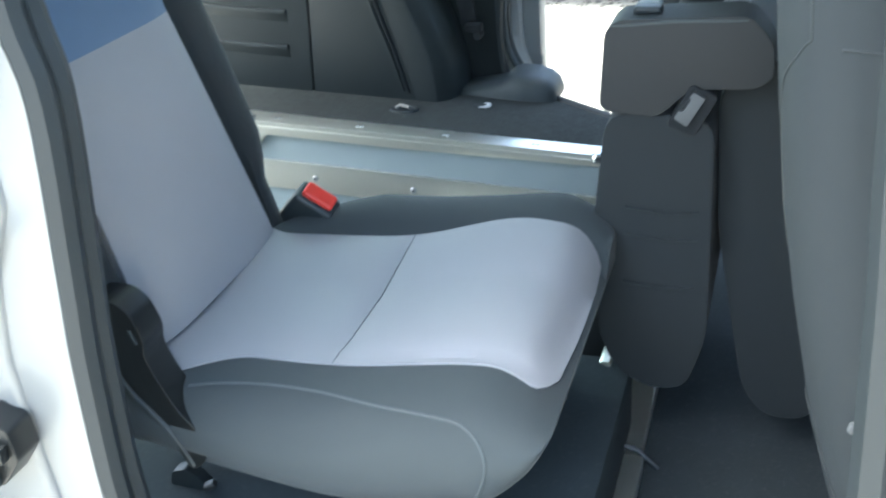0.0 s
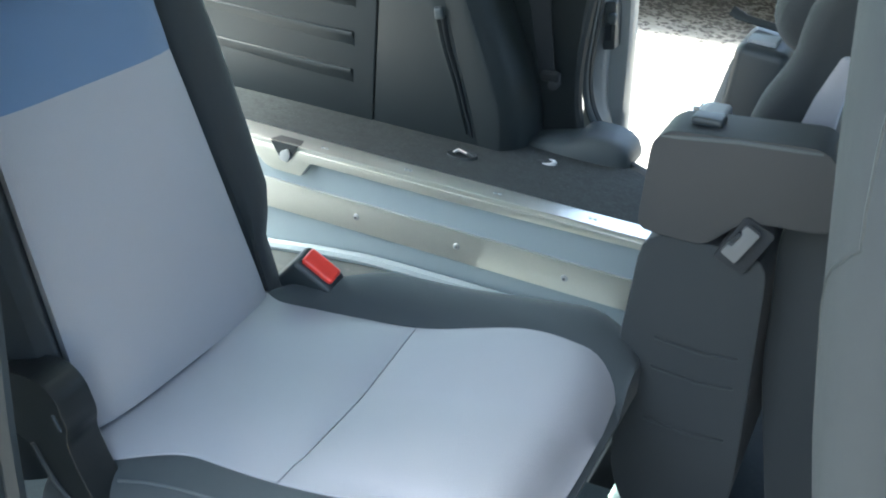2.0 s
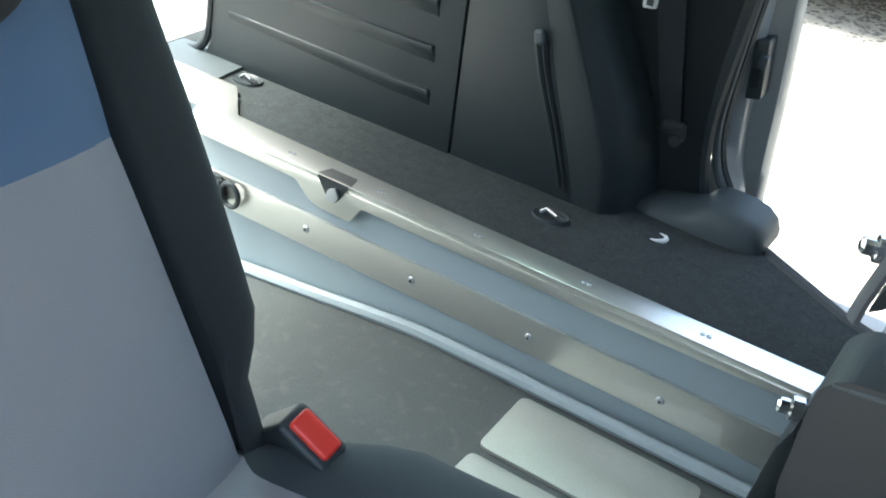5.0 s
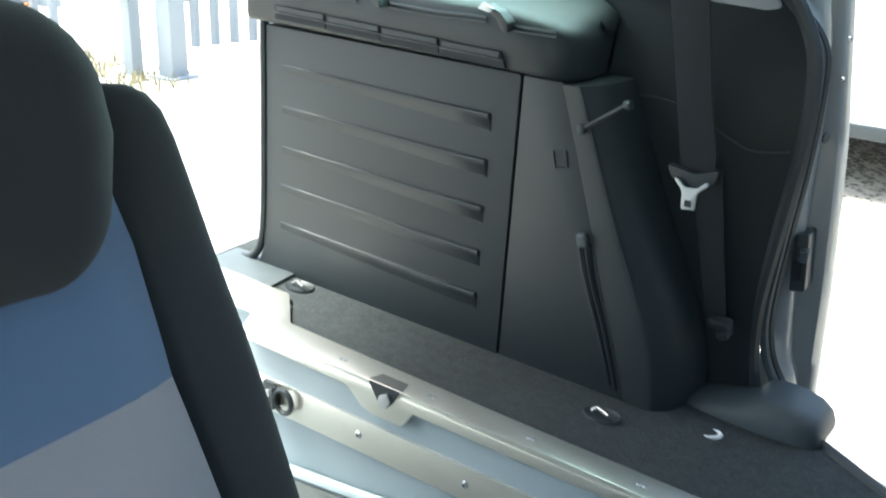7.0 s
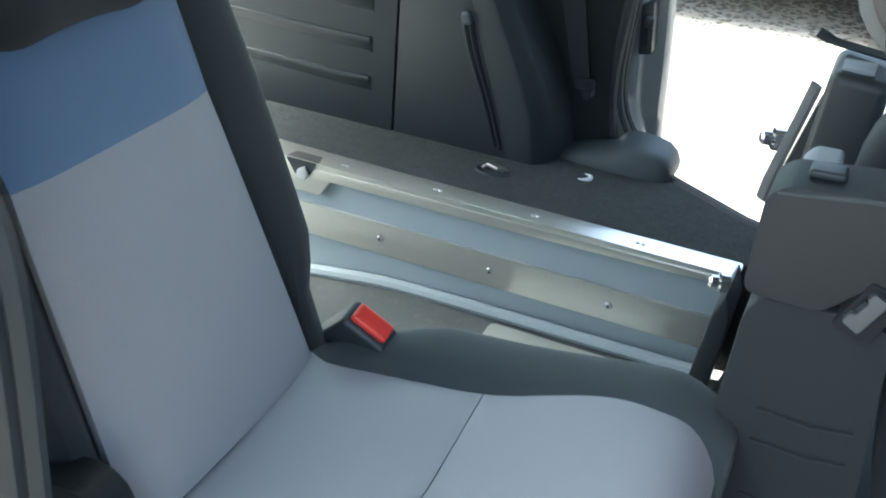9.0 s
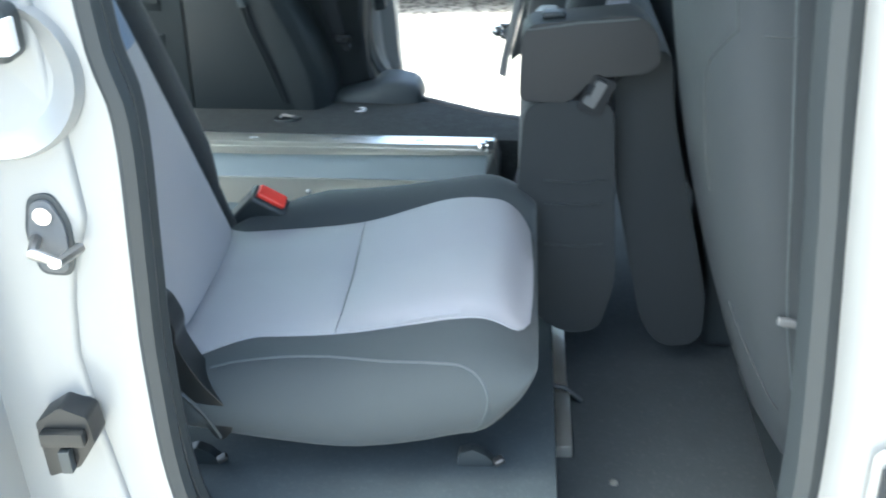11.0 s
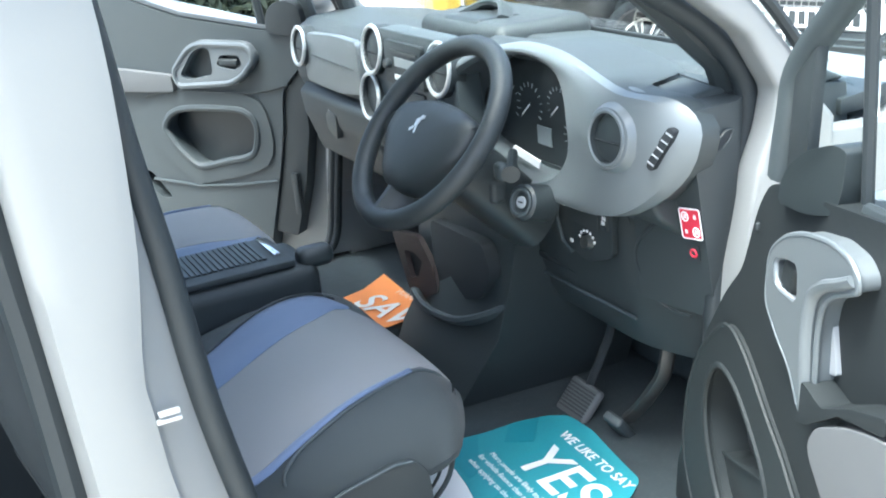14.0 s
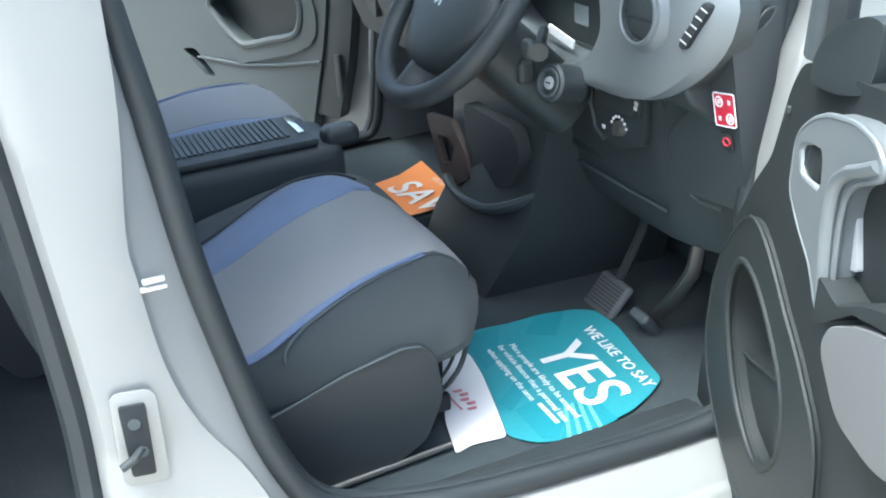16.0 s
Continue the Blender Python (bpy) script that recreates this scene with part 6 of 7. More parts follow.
# sheet behind the arm's opening, coloured as the shade inside
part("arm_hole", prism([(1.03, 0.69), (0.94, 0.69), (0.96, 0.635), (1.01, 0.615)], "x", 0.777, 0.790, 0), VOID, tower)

# ---- steering wheel ----
wheel = thing("steering_wheel", (0.62, 0.54, 1.06), "dark grey three spoke steering wheel on its column", "steering wheel")
WM = facing((0.620, 0.5595, 1.0584), (-0.78, -0.02, 0.68))
ring = [WM @ Vector((0.161 * math.cos(a * math.tau / 48), 0.161 * math.sin(a * math.tau / 48), 0)) for a in range(48)]
part("rim", tube(ring, 0.0172, 14, closed=True), WHEELGREY, wheel)



def airbag():
    """A domed cover: wide shoulders at the side spokes, drawn in towards the lower one."""
    rim = smoothline([(-0.119, 0.028, 0), (-0.121, -0.018, 0), (-0.086, -0.064, 0), (-0.038, -0.104, 0), (0.036, -0.105, 0), (0.088, -0.066, 0), (0.121, -0.022, 0), (0.119, 0.030, 0), (0.072, 0.047, 0), (0.0, 0.055, 0), (-0.072, 0.046, 0)], 5, closed=True)
    mid = Vector((0, -0.022, 0))
    return loft([[WM @ (mid + (p - mid) * k + Vector((0, 0, h))) for p in rim] for k, h in ((0.90, -0.045), (0.97, -0.025), (1.0, -0.010), (0.985, 0.0), (0.94, 0.007), (0.80, 0.014), (0.55, 0.019), (0.25, 0.021), (0.05, 0.0215))])


part("airbag_cover", airbag(), WHEELGREY, wheel, smooth=60)
for pts, w in (([(-0.10, 0.004), (-0.13, 0.0), (-0.158, -0.004)], 0.030), ([(0.10, 0.006), (0.13, 0.004), (0.158, 0.0)], 0.030), ([(0.0, -0.09), (0.004, -0.125), (0.006, -0.157)], 0.034)):
    path = [WM @ Vector((x, y, -0.020 + 0.16 * max(0, math.hypot(x, y) - 0.09))) for x, y in pts]
    part("spoke", tube(smoothline([tuple(p) for p in path], 5), w * 0.8, 10, flat=0.5), WHEELGREY, wheel)
EMB = WM @ Matrix.Translation((-0.008, 0.0, 0.0185))
emb = part("emblem", join(moved(prism(rounded([(-0.005, -0.004), (-0.007, 0.008), (0.000, 0.013), (0.006, 0.008), (0.004, -0.005)], 0.002), "z", 0, 0.003, 0.0008), EMB), moved(prism(rounded([(0.000, 0.008), (0.003, 0.017), (0.012, 0.018), (0.013, 0.013), (0.006, 0.009)], 0.002), "z", 0, 0.003, 0.0008), EMB), moved(prism(rounded([(-0.006, -0.003), (-0.015, -0.010), (-0.011, -0.015), (-0.001, -0.007)], 0.002), "z", 0, 0.003, 0.0008), EMB), moved(prism(rounded([(0.000, -0.004), (0.003, -0.016), (0.009, -0.015), (0.005, -0.002)], 0.002), "z", 0, 0.003, 0.0008), EMB)), RING, wheel, "small bright emblem")
part("pad_seam", tube(smoothline([tuple(WM @ Vector(p)) for p in ((0.121, 0.030, 0.000), (0.104, 0.012, 0.006), (0.098, -0.010, 0.006), (0.104, -0.040, 0.002))], 5), 0.002, 6), VOID, wheel)
part("pad_seam", tube(smoothline([tuple(WM @ Vector(p)) for p in ((-0.044, -0.100, 0.000), (-0.015, -0.098, 0.005), (0.015, -0.098, 0.005), (0.042, -0.100, 0.000))], 5), 0.002, 6), VOID, wheel)
part("column_shroud", loft([smoothline([tuple(WM @ Vector((cx * w, cy * w + dy, z))) for cx, cy in ((-0.045, -0.042), (0.045, -0.042), (0.064, 0), (0.045, 0.04), (-0.045, 0.04), (-0.064, 0))], 4, closed=True) for z, w, dy in ((-0.03, 0.7, -0.01), (-0.045, 1.0, -0.012), (-0.10, 1.15, -0.015), (-0.18, 1.15, -0.02), (-0.26, 1.1, -0.025))]), BLACK, wheel)
IG = facing((0.712, 0.432, 0.948), (-0.93, -0.2, 0.30))
ig = part("ignition", lathe([(0.030, -0.05), (0.030, 0.0), (0.026, 0.004), (0.018, 0.004), (0.016, 0.001), (0.001, 0.001)], IG), BLACK, wheel)
sub("key_ring", tube([IG @ Vector((0.021 * math.cos(a * math.tau / 24), 0.021 * math.sin(a * math.tau / 24), 0.005)) for a in range(24)], 0.0025, 6, closed=True), DARKGREY, ig)
sub("key_face", lathe([(0.010, 0.002), (0.009, 0.005), (0.001, 0.005)], IG, 16), PADGREY, ig)
sub("key_slot", moved(box(-0.005, 0.005, -0.0012, 0.0012, 0.005, 0.006, 0), IG), BLACK, ig)
part("stalk", tube([(0.74, 0.50, 1.01), (0.71, 0.455, 1.005), (0.69, 0.425, 1.0)], [0.008, 0.009, 0.015], 10), BLACK, wheel)
part("stalk_cap", soft((0.688, 0.45, 1.0), (0.02, 0.03, 0.03), 0.009, n=1, k=3), DARKGREY, wheel)
part("stalk", tube([(0.74, 0.58, 1.0), (0.70, 0.66, 1.0), (0.69, 0.70, 0.995)], [0.008, 0.009, 0.012], 10), BLACK, wheel)
part("audio_pod", soft((0.70, 0.50, 0.955), (0.03, 0.04, 0.04), 0.010, n=1, k=3), DARK, wheel)

# ---- pedals and floor cards ----
PM = facing((0.885, 0.556, 0.483), (-0.75, 0, 0.66))
brake = thing("brake_pedal", (0.89, 0.556, 0.463), "ribbed black rubber brake pedal", "pedal")
pp = part("pad", moved(soft((0, 0, 0), (0.092, 0.074, 0.018), 0.0085, n=2, k=4), PM), DOORPAD, brake)
for k in range(8):
    sub("rib", moved(box(-0.039, 0.039, -0.025 + k * 0.0068, -0.022 + k * 0.0068, 0.0078, 0.0100, 0), PM), BLACK, pp)
part("arm", tube([(0.90, 0.556, 0.49), (0.96, 0.556, 0.60), (1.0, 0.556, 0.75)], 0.010, 8), VOID, brake)
gas = thing("accelerator_pedal", (0.93, 0.43, 0.463), "bare metal accelerator pedal on a long arm", "pedal")
part("pad", soft((0.895, 0.440, 0.474), (0.020, 0.042, 0.09), 0.007, n=2, m=pose(0, 0, 0, 12, -38, 0)), DARKGREY, gas)
part("arm", tube(smoothline([(0.90, 0.425, 0.50), (0.903, 0.390, 0.540), (0.908, 0.358, 0.586), (0.914, 0.338, 0.627), (0.922, 0.332, 0.70)], 5), 0.009, 8, flat=1.5), GUNMETAL, gas)


def sheet(outline, z0, wave, thick=0.0015):
    """A flat card with a gentle curl."""
    bm = bmesh.new()
    f = bm.faces.new([bm.verts.new((x, y, z0)) for x, y in outline])
    bmesh.ops.triangulate(bm, faces=[f])
    bmesh.ops.subdivide_edges(bm, edges=bm.edges[:], cuts=5, use_grid_fill=True)
    for v in bm.verts:
        v.co.z += wave(v.co.x, v.co.y)
    bmesh.ops.recalc_face_normals(bm, faces=bm.faces[:])
    bmesh.ops.solidify(bm, geom=bm.faces[:], thickness=thick)
    return bm


def curl(x, y):
    return 0.002 + 0.002 * math.sin(9 * x + 4 * y) + 0.005 * max(0, (x - 0.76) / 0.07) ** 2 * max(0, (y - 0.35) / 0.2)


def laid(bm, lift):
    for v in bm.verts:
        v.co.z += curl(v.co.x, v.co.y) + lift
    return bm


TZ = 0.4660
edge_t = rounded([(0.583, 0.585), (0.635, 0.589), (0.689, 0.581), (0.764, 0.582), (0.815, 0.565), (0.845, 0.536), (0.850, 0.467), (0.835, 0.372), (0.823, 0.293), (0.784, 0.264), (0.733, 0.239), (0.661, 0.226), (0.60, 0.227), (0.567, 0.240), (0.536, 0.276), (0.556, 0.353), (0.578, 0.45), (0.586, 0.51)], 0.014)
edge_w = rounded([(0.580, 0.590), (0.582, 0.585), (0.585, 0.51), (0.577, 0.45), (0.555, 0.353), (0.535, 0.276), (0.481, 0.285), (0.450, 0.276), (0.470, 0.36), (0.50, 0.44), (0.54, 0.53)], 0.010)
mat = thing("paper_mat", (0.65, 0.4, 0.4635), "teal and white printed paper floor mat, slightly curled", "paper mat", "paper mats")
tq = part("teal_area", sheet(edge_t, TZ, curl), TEAL, mat)
part("white_area", sheet(edge_w, TZ, curl), WHITE, mat)
for pts in ([(0.592, 0.575), (0.672, 0.578), (0.615, 0.47), (0.588, 0.46)], [(0.74, 0.578), (0.800, 0.568), (0.745, 0.50), (0.70, 0.53)], [(0.578, 0.245), (0.60, 0.232), (0.66, 0.30), (0.63, 0.345), (0.575, 0.33)], [(0.56, 0.36), (0.64, 0.42), (0.66, 0.40), (0.57, 0.33)], [(0.60, 0.225), (0.66, 0.30), (0.70, 0.30), (0.70, 0.228), (0.65, 0.222)]):
    sub("print_shade", sheet(pts, TZ, lambda x, y: curl(x, y) + 0.0012, 0.0004), TEALDARK, tq)
for k in range(4):
    y = 0.232 + 0.002 * k
    sub("print_stripe", sheet([(0.61 + 0.018 * k, 0.224), (0.617 + 0.018 * k, 0.224), (0.652 + 0.012 * k, 0.30), (0.647 + 0.012 * k, 0.30)], TZ, lambda x, y: curl(x, y) + 0.0018, 0.0004), CYAN, tq)


def card_text(text, size, x, y, bold=0.0):
    m = facing((x, y, TZ), (0, 0, 1), (0.999, -0.04, 0))
    return laid(letters(text, size, m, depth=0.0003, bold=bold), 0.0022)


sub("lettering", card_text("WE LIKE TO SAY", 0.0288, 0.797, 0.386, 0.0004), WHITE, tq, "white printed words")
sub("lettering", card_text("YES", 0.124, 0.715, 0.371, 0.0015), WHITE, tq, "large white printed word")
sub("lettering", card_text("More people are likely to be accepted", 0.0160, 0.656, 0.385), WHITE, tq)
sub("lettering", card_text("for vehicle finance than a personal loan", 0.0160, 0.636, 0.388), WHITE, tq)
sub("lettering", card_text("when applying on the same", 0.0160, 0.616, 0.425), WHITE, tq)
sub("print_bar", laid(prism([(0.613, 0.265), (0.620, 0.265), (0.620, 0.325), (0.613, 0.325)], "z", TZ, TZ + 0.0005, 0), 0.002), WHITE, tq)
for k in range(5):
    x, y = 0.512 + 0.005 * (k % 2), 0.428 - 0.014 * k
    sub("logo_shape", laid(prism(rounded([(x, y), (x + 0.016, y - 0.002), (x + 0.014, y - 0.009), (x + 0.002, y - 0.007)], 0.002), "z", TZ, TZ + 0.0004, 0), 0.002), PINK, mat.children[1])
sub("logo_shape", laid(prism([(0.500, 0.42), (0.503, 0.42), (0.506, 0.372), (0.503, 0.372)], "z", TZ, TZ + 0.0004, 0), 0.002), PINK, mat.children[1])

omat = thing("paper_mat", (0.77, 1.17, 0.465), "orange printed paper floor mat with white words", "paper mat", "paper mats")


def ocurl(x, y):
    return 0.02 * max(0, (1.16 - y) / 0.12) ** 2 * 0.5 + 0.004 * math.sin(12 * y)


oq = part("sheet", sheet([(0.62, 1.25), (0.711, 1.292), (0.771, 1.312), (0.857, 1.378), (0.846, 1.26), (0.832, 1.137), (0.802, 1.07), (0.726, 1.054), (0.63, 1.06)], 0.498, ocurl), ORANGE, omat)
m = facing((0.752, 1.142, 0.5), (0, 0, 1), (0.97, 0.12, 0))
bm = letters("SAV", 0.112, m, depth=0.0003, bold=0.0015)
for v in bm.verts:
    v.co.z += ocurl(v.co.x, v.co.y) + 0.002
sub("lettering", bm, WHITE, oq, "white printed letters")
bm = letters("WANT", 0.030, facing((0.829, 1.185, 0.5), (0, 0, 1), (0.97, 0.12, 0)), depth=0.0003)
for v in bm.verts:
    v.co.z += ocurl(v.co.x, v.co.y) + 0.002
sub("lettering", bm, PINKISH, oq, "small pale printed word")
part("support", box(0.66, 0.84, 1.05, 1.28, 0.463, 0.496, 0.01), CARPET, omat)


# ---- front doors ----
def plate(outer, holes, y0, y1, r=0.004):
    """A panel in local x and z with openings cut through it."""
    bm = bmesh.new()
    edges = []
    for loop in [outer] + holes:
        vs = [bm.verts.new((p[0], y1, p[1])) for p in loop]
        edges += [bm.edges.new((vs[i - 1], vs[i])) for i in range(len(vs))]
    bmesh.ops.triangle_fill(bm, use_beauty=True, edges=edges)
    res = bmesh.ops.extrude_face_region(bm, geom=bm.faces[:])
    for v in res["geom"]:
        if isinstance(v, bmesh.types.BMVert):
            v.co.y = y0
    return bm


def ring(pts, y, n=5):
    return [(p.x, y, p.z) for p in smoothline([(u, 0, z) for u, z in pts], n, closed=True)]


def curve2(pts, n=4):
    return [(p.x, p.y) for p in smoothline([(u, z, 0) for u, z in pts], n, closed=True)]


ANG = radians(70)
DOOR = Matrix.Translation((0.80, 0.10, 0)) @ Matrix(((-math.cos(ANG), -math.sin(ANG), 0), (-math.sin(ANG), math.cos(ANG), 0), (0, 0, 1))).to_4x4()
door = thing("front_door", (0.80, 0.10, 0.4), "silver front door standing wide open, inner trim in shaded grey", "car door", "front doors")


def dpart(name, bm, mat, label="", to=None, at=None):
    bm = moved(bm, DOOR if at is None else at)
    return sub(name, bm, mat, to, label) if to is not None else part(name, bm, mat, door, label)


OUT = [(-0.15, 0.40), (-0.13, 0.53), (-0.101, 0.60), (-0.007, 0.815), (0.064, 0.905), (0.118, 0.958), (0.164, 1.054), (0.195, 1.092), (0.24, 1.100), (0.308, 1.106), (0.45, 1.124), (0.95, 1.15), (0.96, 0.40)]
POCKET = curve2([(0.070, 0.802), (0.030, 0.765), (0.014, 0.705), (0.032, 0.640), (0.075, 0.580), (0.15, 0.545), (0.215, 0.60), (0.226, 0.67), (0.205, 0.728), (0.130, 0.792)])
dpart("trim", plate(rounded(OUT, 0.02), [POCKET], -0.05, 0.0), DOORSHADED, "moulded door trim, grey darkened as in shade")
dpart("skin", prism(rounded([(-0.12, 0.36), (-0.10, 0.55), (-0.03, 0.72), (0.06, 0.88), (0.19, 1.07), (0.98, 1.12), (0.98, 0.36)], 0.03), "y", -0.15, -0.056, 0.01, 3), SILVER, "silver outer skin")
# pocket's back sheet, near-black for the shade in its depth
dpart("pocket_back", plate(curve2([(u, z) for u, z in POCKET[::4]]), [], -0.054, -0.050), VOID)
BULGE = curve2([(0.085, 0.868), (0.020, 0.815), (-0.030, 0.750), (-0.062, 0.672), (-0.07, 0.58), (0.0, 0.49), (0.15, 0.44), (0.30, 0.50), (0.325, 0.68), (0.275, 0.755), (0.215, 0.803), (0.140, 0.860)])
dpart("pocket_surround", bevelled(plate(BULGE, [POCKET], 0.0005, 0.010), 0.0), DOORSHADED, "raised pocket surround")
dpart("surround_edge", tube([(u, 0.009, z) for u, z in BULGE], 0.0035, 6, closed=True), DOORSHADED)
dpart("pocket_lip", tube([(u, 0.009, z) for u, z in POCKET], 0.005, 8, closed=True), DOORSHADED, "rounded pocket edge")
shelf = dpart("pocket_shelf", prism(rounded([(0.020, 0.640), (0.045, 0.600), (0.09, 0.565), (0.15, 0.548), (0.210, 0.60), (0.220, 0.65), (0.195, 0.676), (0.12, 0.668), (0.05, 0.640)], 0.012), "y", -0.0495, -0.012, 0.010, 3), DOORSHADED, "dark pocket insert")
dpart("shelf_edge", tube(smoothline([(0.030, -0.012, 0.640), (0.08, -0.010, 0.654), (0.14, -0.010, 0.670), (0.185, -0.010, 0.676), (0.214, -0.012, 0.655)], 5), 0.003, 6), DOORSHADED, to=shelf)
FACE = [(0.238, 0.968), (0.246, 1.022), (0.258, 1.040), (0.285, 1.060), (0.325, 1.077), (0.384, 1.088), (0.424, 1.084), (0.441, 1.070), (0.441, 1.057), (0.392, 1.035), (0.372, 1.016), (0.363, 0.980), (0.360, 0.900), (0.351, 0.880), (0.337, 0.871), (0.325, 0.878), (0.305, 0.912), (0.270, 0.936)]
LEVER = rounded([(0.258, 1.022), (0.266, 1.030), (0.290, 1.038), (0.313, 1.040), (0.318, 1.030), (0.318, 1.002), (0.310, 0.994), (0.272, 0.994), (0.262, 1.000)], 0.006)
hp = dpart("handle_plate", bevelled(plate(rounded(FACE, 0.010), [LEVER], 0.0005, 0.024), 0.0), DASHSILVER, "satin silver handle plate")
dpart("plate_edge", tube([(u, 0.0215, z) for u, z in rounded(FACE, 0.014, 5)], 0.0035, 8, closed=True), DASHSILVER, to=hp)
dpart("grip_bar", tube(smoothline([(0.434, 0.024, 1.066), (0.412, 0.027, 1.055), (0.388, 0.029, 1.044), (0.366, 0.030, 1.024), (0.356, 0.030, 0.985), (0.353, 0.029, 0.940), (0.351, 0.027, 0.902), (0.343, 0.024, 0.882)], 5), 0.0075, 10, flat=0.7), DASHSILVER, "rounded rim of the pull handle", to=hp)
dpart("handle_hollow", box(0.248, 0.312, -0.002, 0.0025, 0.985, 1.045, 0.0), BLACK, to=hp)
dpart("hole_rim", tube([(u, 0.020, z) for u, z in LEVER], 0.003, 6, closed=True), HANDLE, to=hp)
dpart("lever", soft((0.284, 0.012, 1.014), (0.032, 0.016, 0.042), 0.008, n=2, m=pose(0, 0, 0, 0, 20, 0)), DOORSHADED, "dark release lever", to=hp)


# light falling behind the grip, painted as a pale piece
dpart("grip_liner", prism(rounded([(0.340, 0.925), (0.350, 1.010), (0.360, 1.008), (0.376, 0.935)], 0.004), "y", -0.001, 0.006, 0.002), PADGREY, "grip backing paled as if lit")
dpart("armrest", prism(rounded([(0.338, 0.868), (0.350, 0.880), (0.355, 0.925), (0.40, 0.915), (0.455, 0.944), (0.52, 0.968), (0.52, 0.948), (0.433, 0.924), (0.37, 0.880)], 0.006), "y", 0.0005, 0.034, 0.007, 3), DOORSHADED, "dark armrest cup")
dpart("elbow_pad", prism(rounded([(0.368, 0.852), (0.386, 0.886), (0.445, 0.918), (0.504, 0.940), (0.62, 0.960), (0.62, 0.84), (0.50, 0.80), (0.42, 0.80)], 0.022, 5), "y", 0.001, 0.034, 0.014, 4), DOORPAD, "pale grey padded elbow rest")
dpart("clip", soft((0.166, 0.001, 1.030), (0.006, 0.006, 0.010), 0.002, n=1, k=2), BLACK)
cap = prism(rounded([(0.236, 1.082), (0.240, 1.106), (0.262, 1.134), (0.300, 1.158), (0.338, 1.172), (0.352, 1.168), (0.350, 1.130), (0.342, 1.098), (0.30, 1.088)], 0.014, 5), "y", -0.034, 0.010, 0.018, 5)
for v in cap.verts:
    k = max(0.0, min(1.0, (v.co.x - 0.285) / 0.067))
    v.co.y += (-0.030 - v.co.y) * 0.42 * k * k
dpart("mirror_cover", cap, TRIMDARK, "dark mirror cover")
dpart("front_bar", tube(smoothline([(0.160, -0.03, 1.085), (0.178, -0.03, 1.16), (0.207, -0.03, 1.230), (0.352, -0.03, 1.352), (0.615, -0.03, 1.577), (0.66, -0.03, 1.61)], 6), 0.0145, 10, flat=1.2), DARKGREY, "dark window frame")
dpart("sail_panel", prism([(0.19, 1.10), (0.205, 1.215), (0.255, 1.255), (0.235, 1.10)], "y", -0.035, -0.02, 0.003), DARK)
dpart("sash", tube([(0.355, -0.03, 1.10), (0.350, -0.03, 1.225), (0.345, -0.03, 1.355)], 0.007, 8), RUBBER, "black window divider")
dpart("window_seal", tube([(0.39, -0.012, 1.118), (0.60, -0.012, 1.126), (0.95, -0.012, 1.148)], 0.008, 8), BLACK)
dpart("top_frame", tube([(0.66, -0.03, 1.60), (0.94, -0.03, 1.62), (0.965, -0.03, 1.58), (0.97, -0.03, 1.12)], 0.02, 8), DARKGREY)
pane = dpart("window_pane", prism([(0.362, 1.12), (0.358, 1.35), (0.66, 1.59), (0.95, 1.61), (0.95, 1.14)], "y", -0.034, -0.030, 0), GLASS)
pane.visible_shadow = False
pane = dpart("window_pane", prism([(0.235, 1.12), (0.25, 1.25), (0.338, 1.33), (0.345, 1.12)], "y", -0.034, -0.030, 0), GLASS)
pane.visible_shadow = False
mir = dpart("door_mirror", soft((0.30, -0.22, 1.14), (0.16, 0.20, 0.15), 0.05, n=3), SILVER, "silver door mirror shell")
dpart("mirror_arm", box(0.27, 0.34, -0.16, -0.11, 1.085, 1.125, 0.01), BLACK, to=mir)
for z in (0.55, 0.92):
    dpart("hinge", box(-0.05 if z < 0.7 else 0.05, 0.0 if z < 0.7 else 0.10, -0.10, -0.06, z, z + 0.05, 0.006), SILVER)

LA = radians(55)
LDOOR = Matrix.Translation((0.86, 1.72, 0)) @ Matrix(((-math.cos(LA), -math.sin(LA), 0), (math.sin(LA), -math.cos(LA), 0), (0, 0, 1))).to_4x4()
door = thing("front_door", (0.86, 1.72, 0.4), "silver front door standing open, grey trim with oval handle", "car door", "front doors")


def lpart(name, bm, mat, label="", to=None):
    return dpart(name, bm, mat, label, to, LDOOR)


LPOCKET = curve2([(0.540, 0.795), (0.512, 0.836), (0.455, 0.856), (0.345, 0.860), (0.245, 0.854), (0.208, 0.820), (0.212, 0.765), (0.242, 0.724), (0.33, 0.704), (0.425, 0.685), (0.478, 0.715), (0.518, 0.757)])
LHOLD = rounded([(0.318, 0.958), (0.318, 1.030), (0.352, 1.034), (0.386, 1.018), (0.438, 0.955), (0.410, 0.942)], 0.018, 6)
LLEVER = rounded([(0.213, 0.985), (0.222, 1.013), (0.285, 1.013), (0.302, 0.985), (0.245, 0.972)], 0.010)
SLOT = rounded([(0.56, 0.58), (0.63, 0.66), (0.68, 0.655), (0.60, 0.575)], 0.015)
lpart("trim", plate(rounded([(0.225, 0.42), (0.205, 0.50), (0.150, 0.68), (0.122, 0.80), (0.106, 0.915), (0.03, 0.985), (0.02, 1.04), (0.05, 1.065), (0.18, 1.08), (0.43, 1.114), (0.66, 1.18), (0.95, 1.21), (0.95, 0.42)], 0.03), [LPOCKET, LHOLD, SLOT], -0.05, 0.0), LDOORLIT, "moulded door trim, grey lightened as if lit")
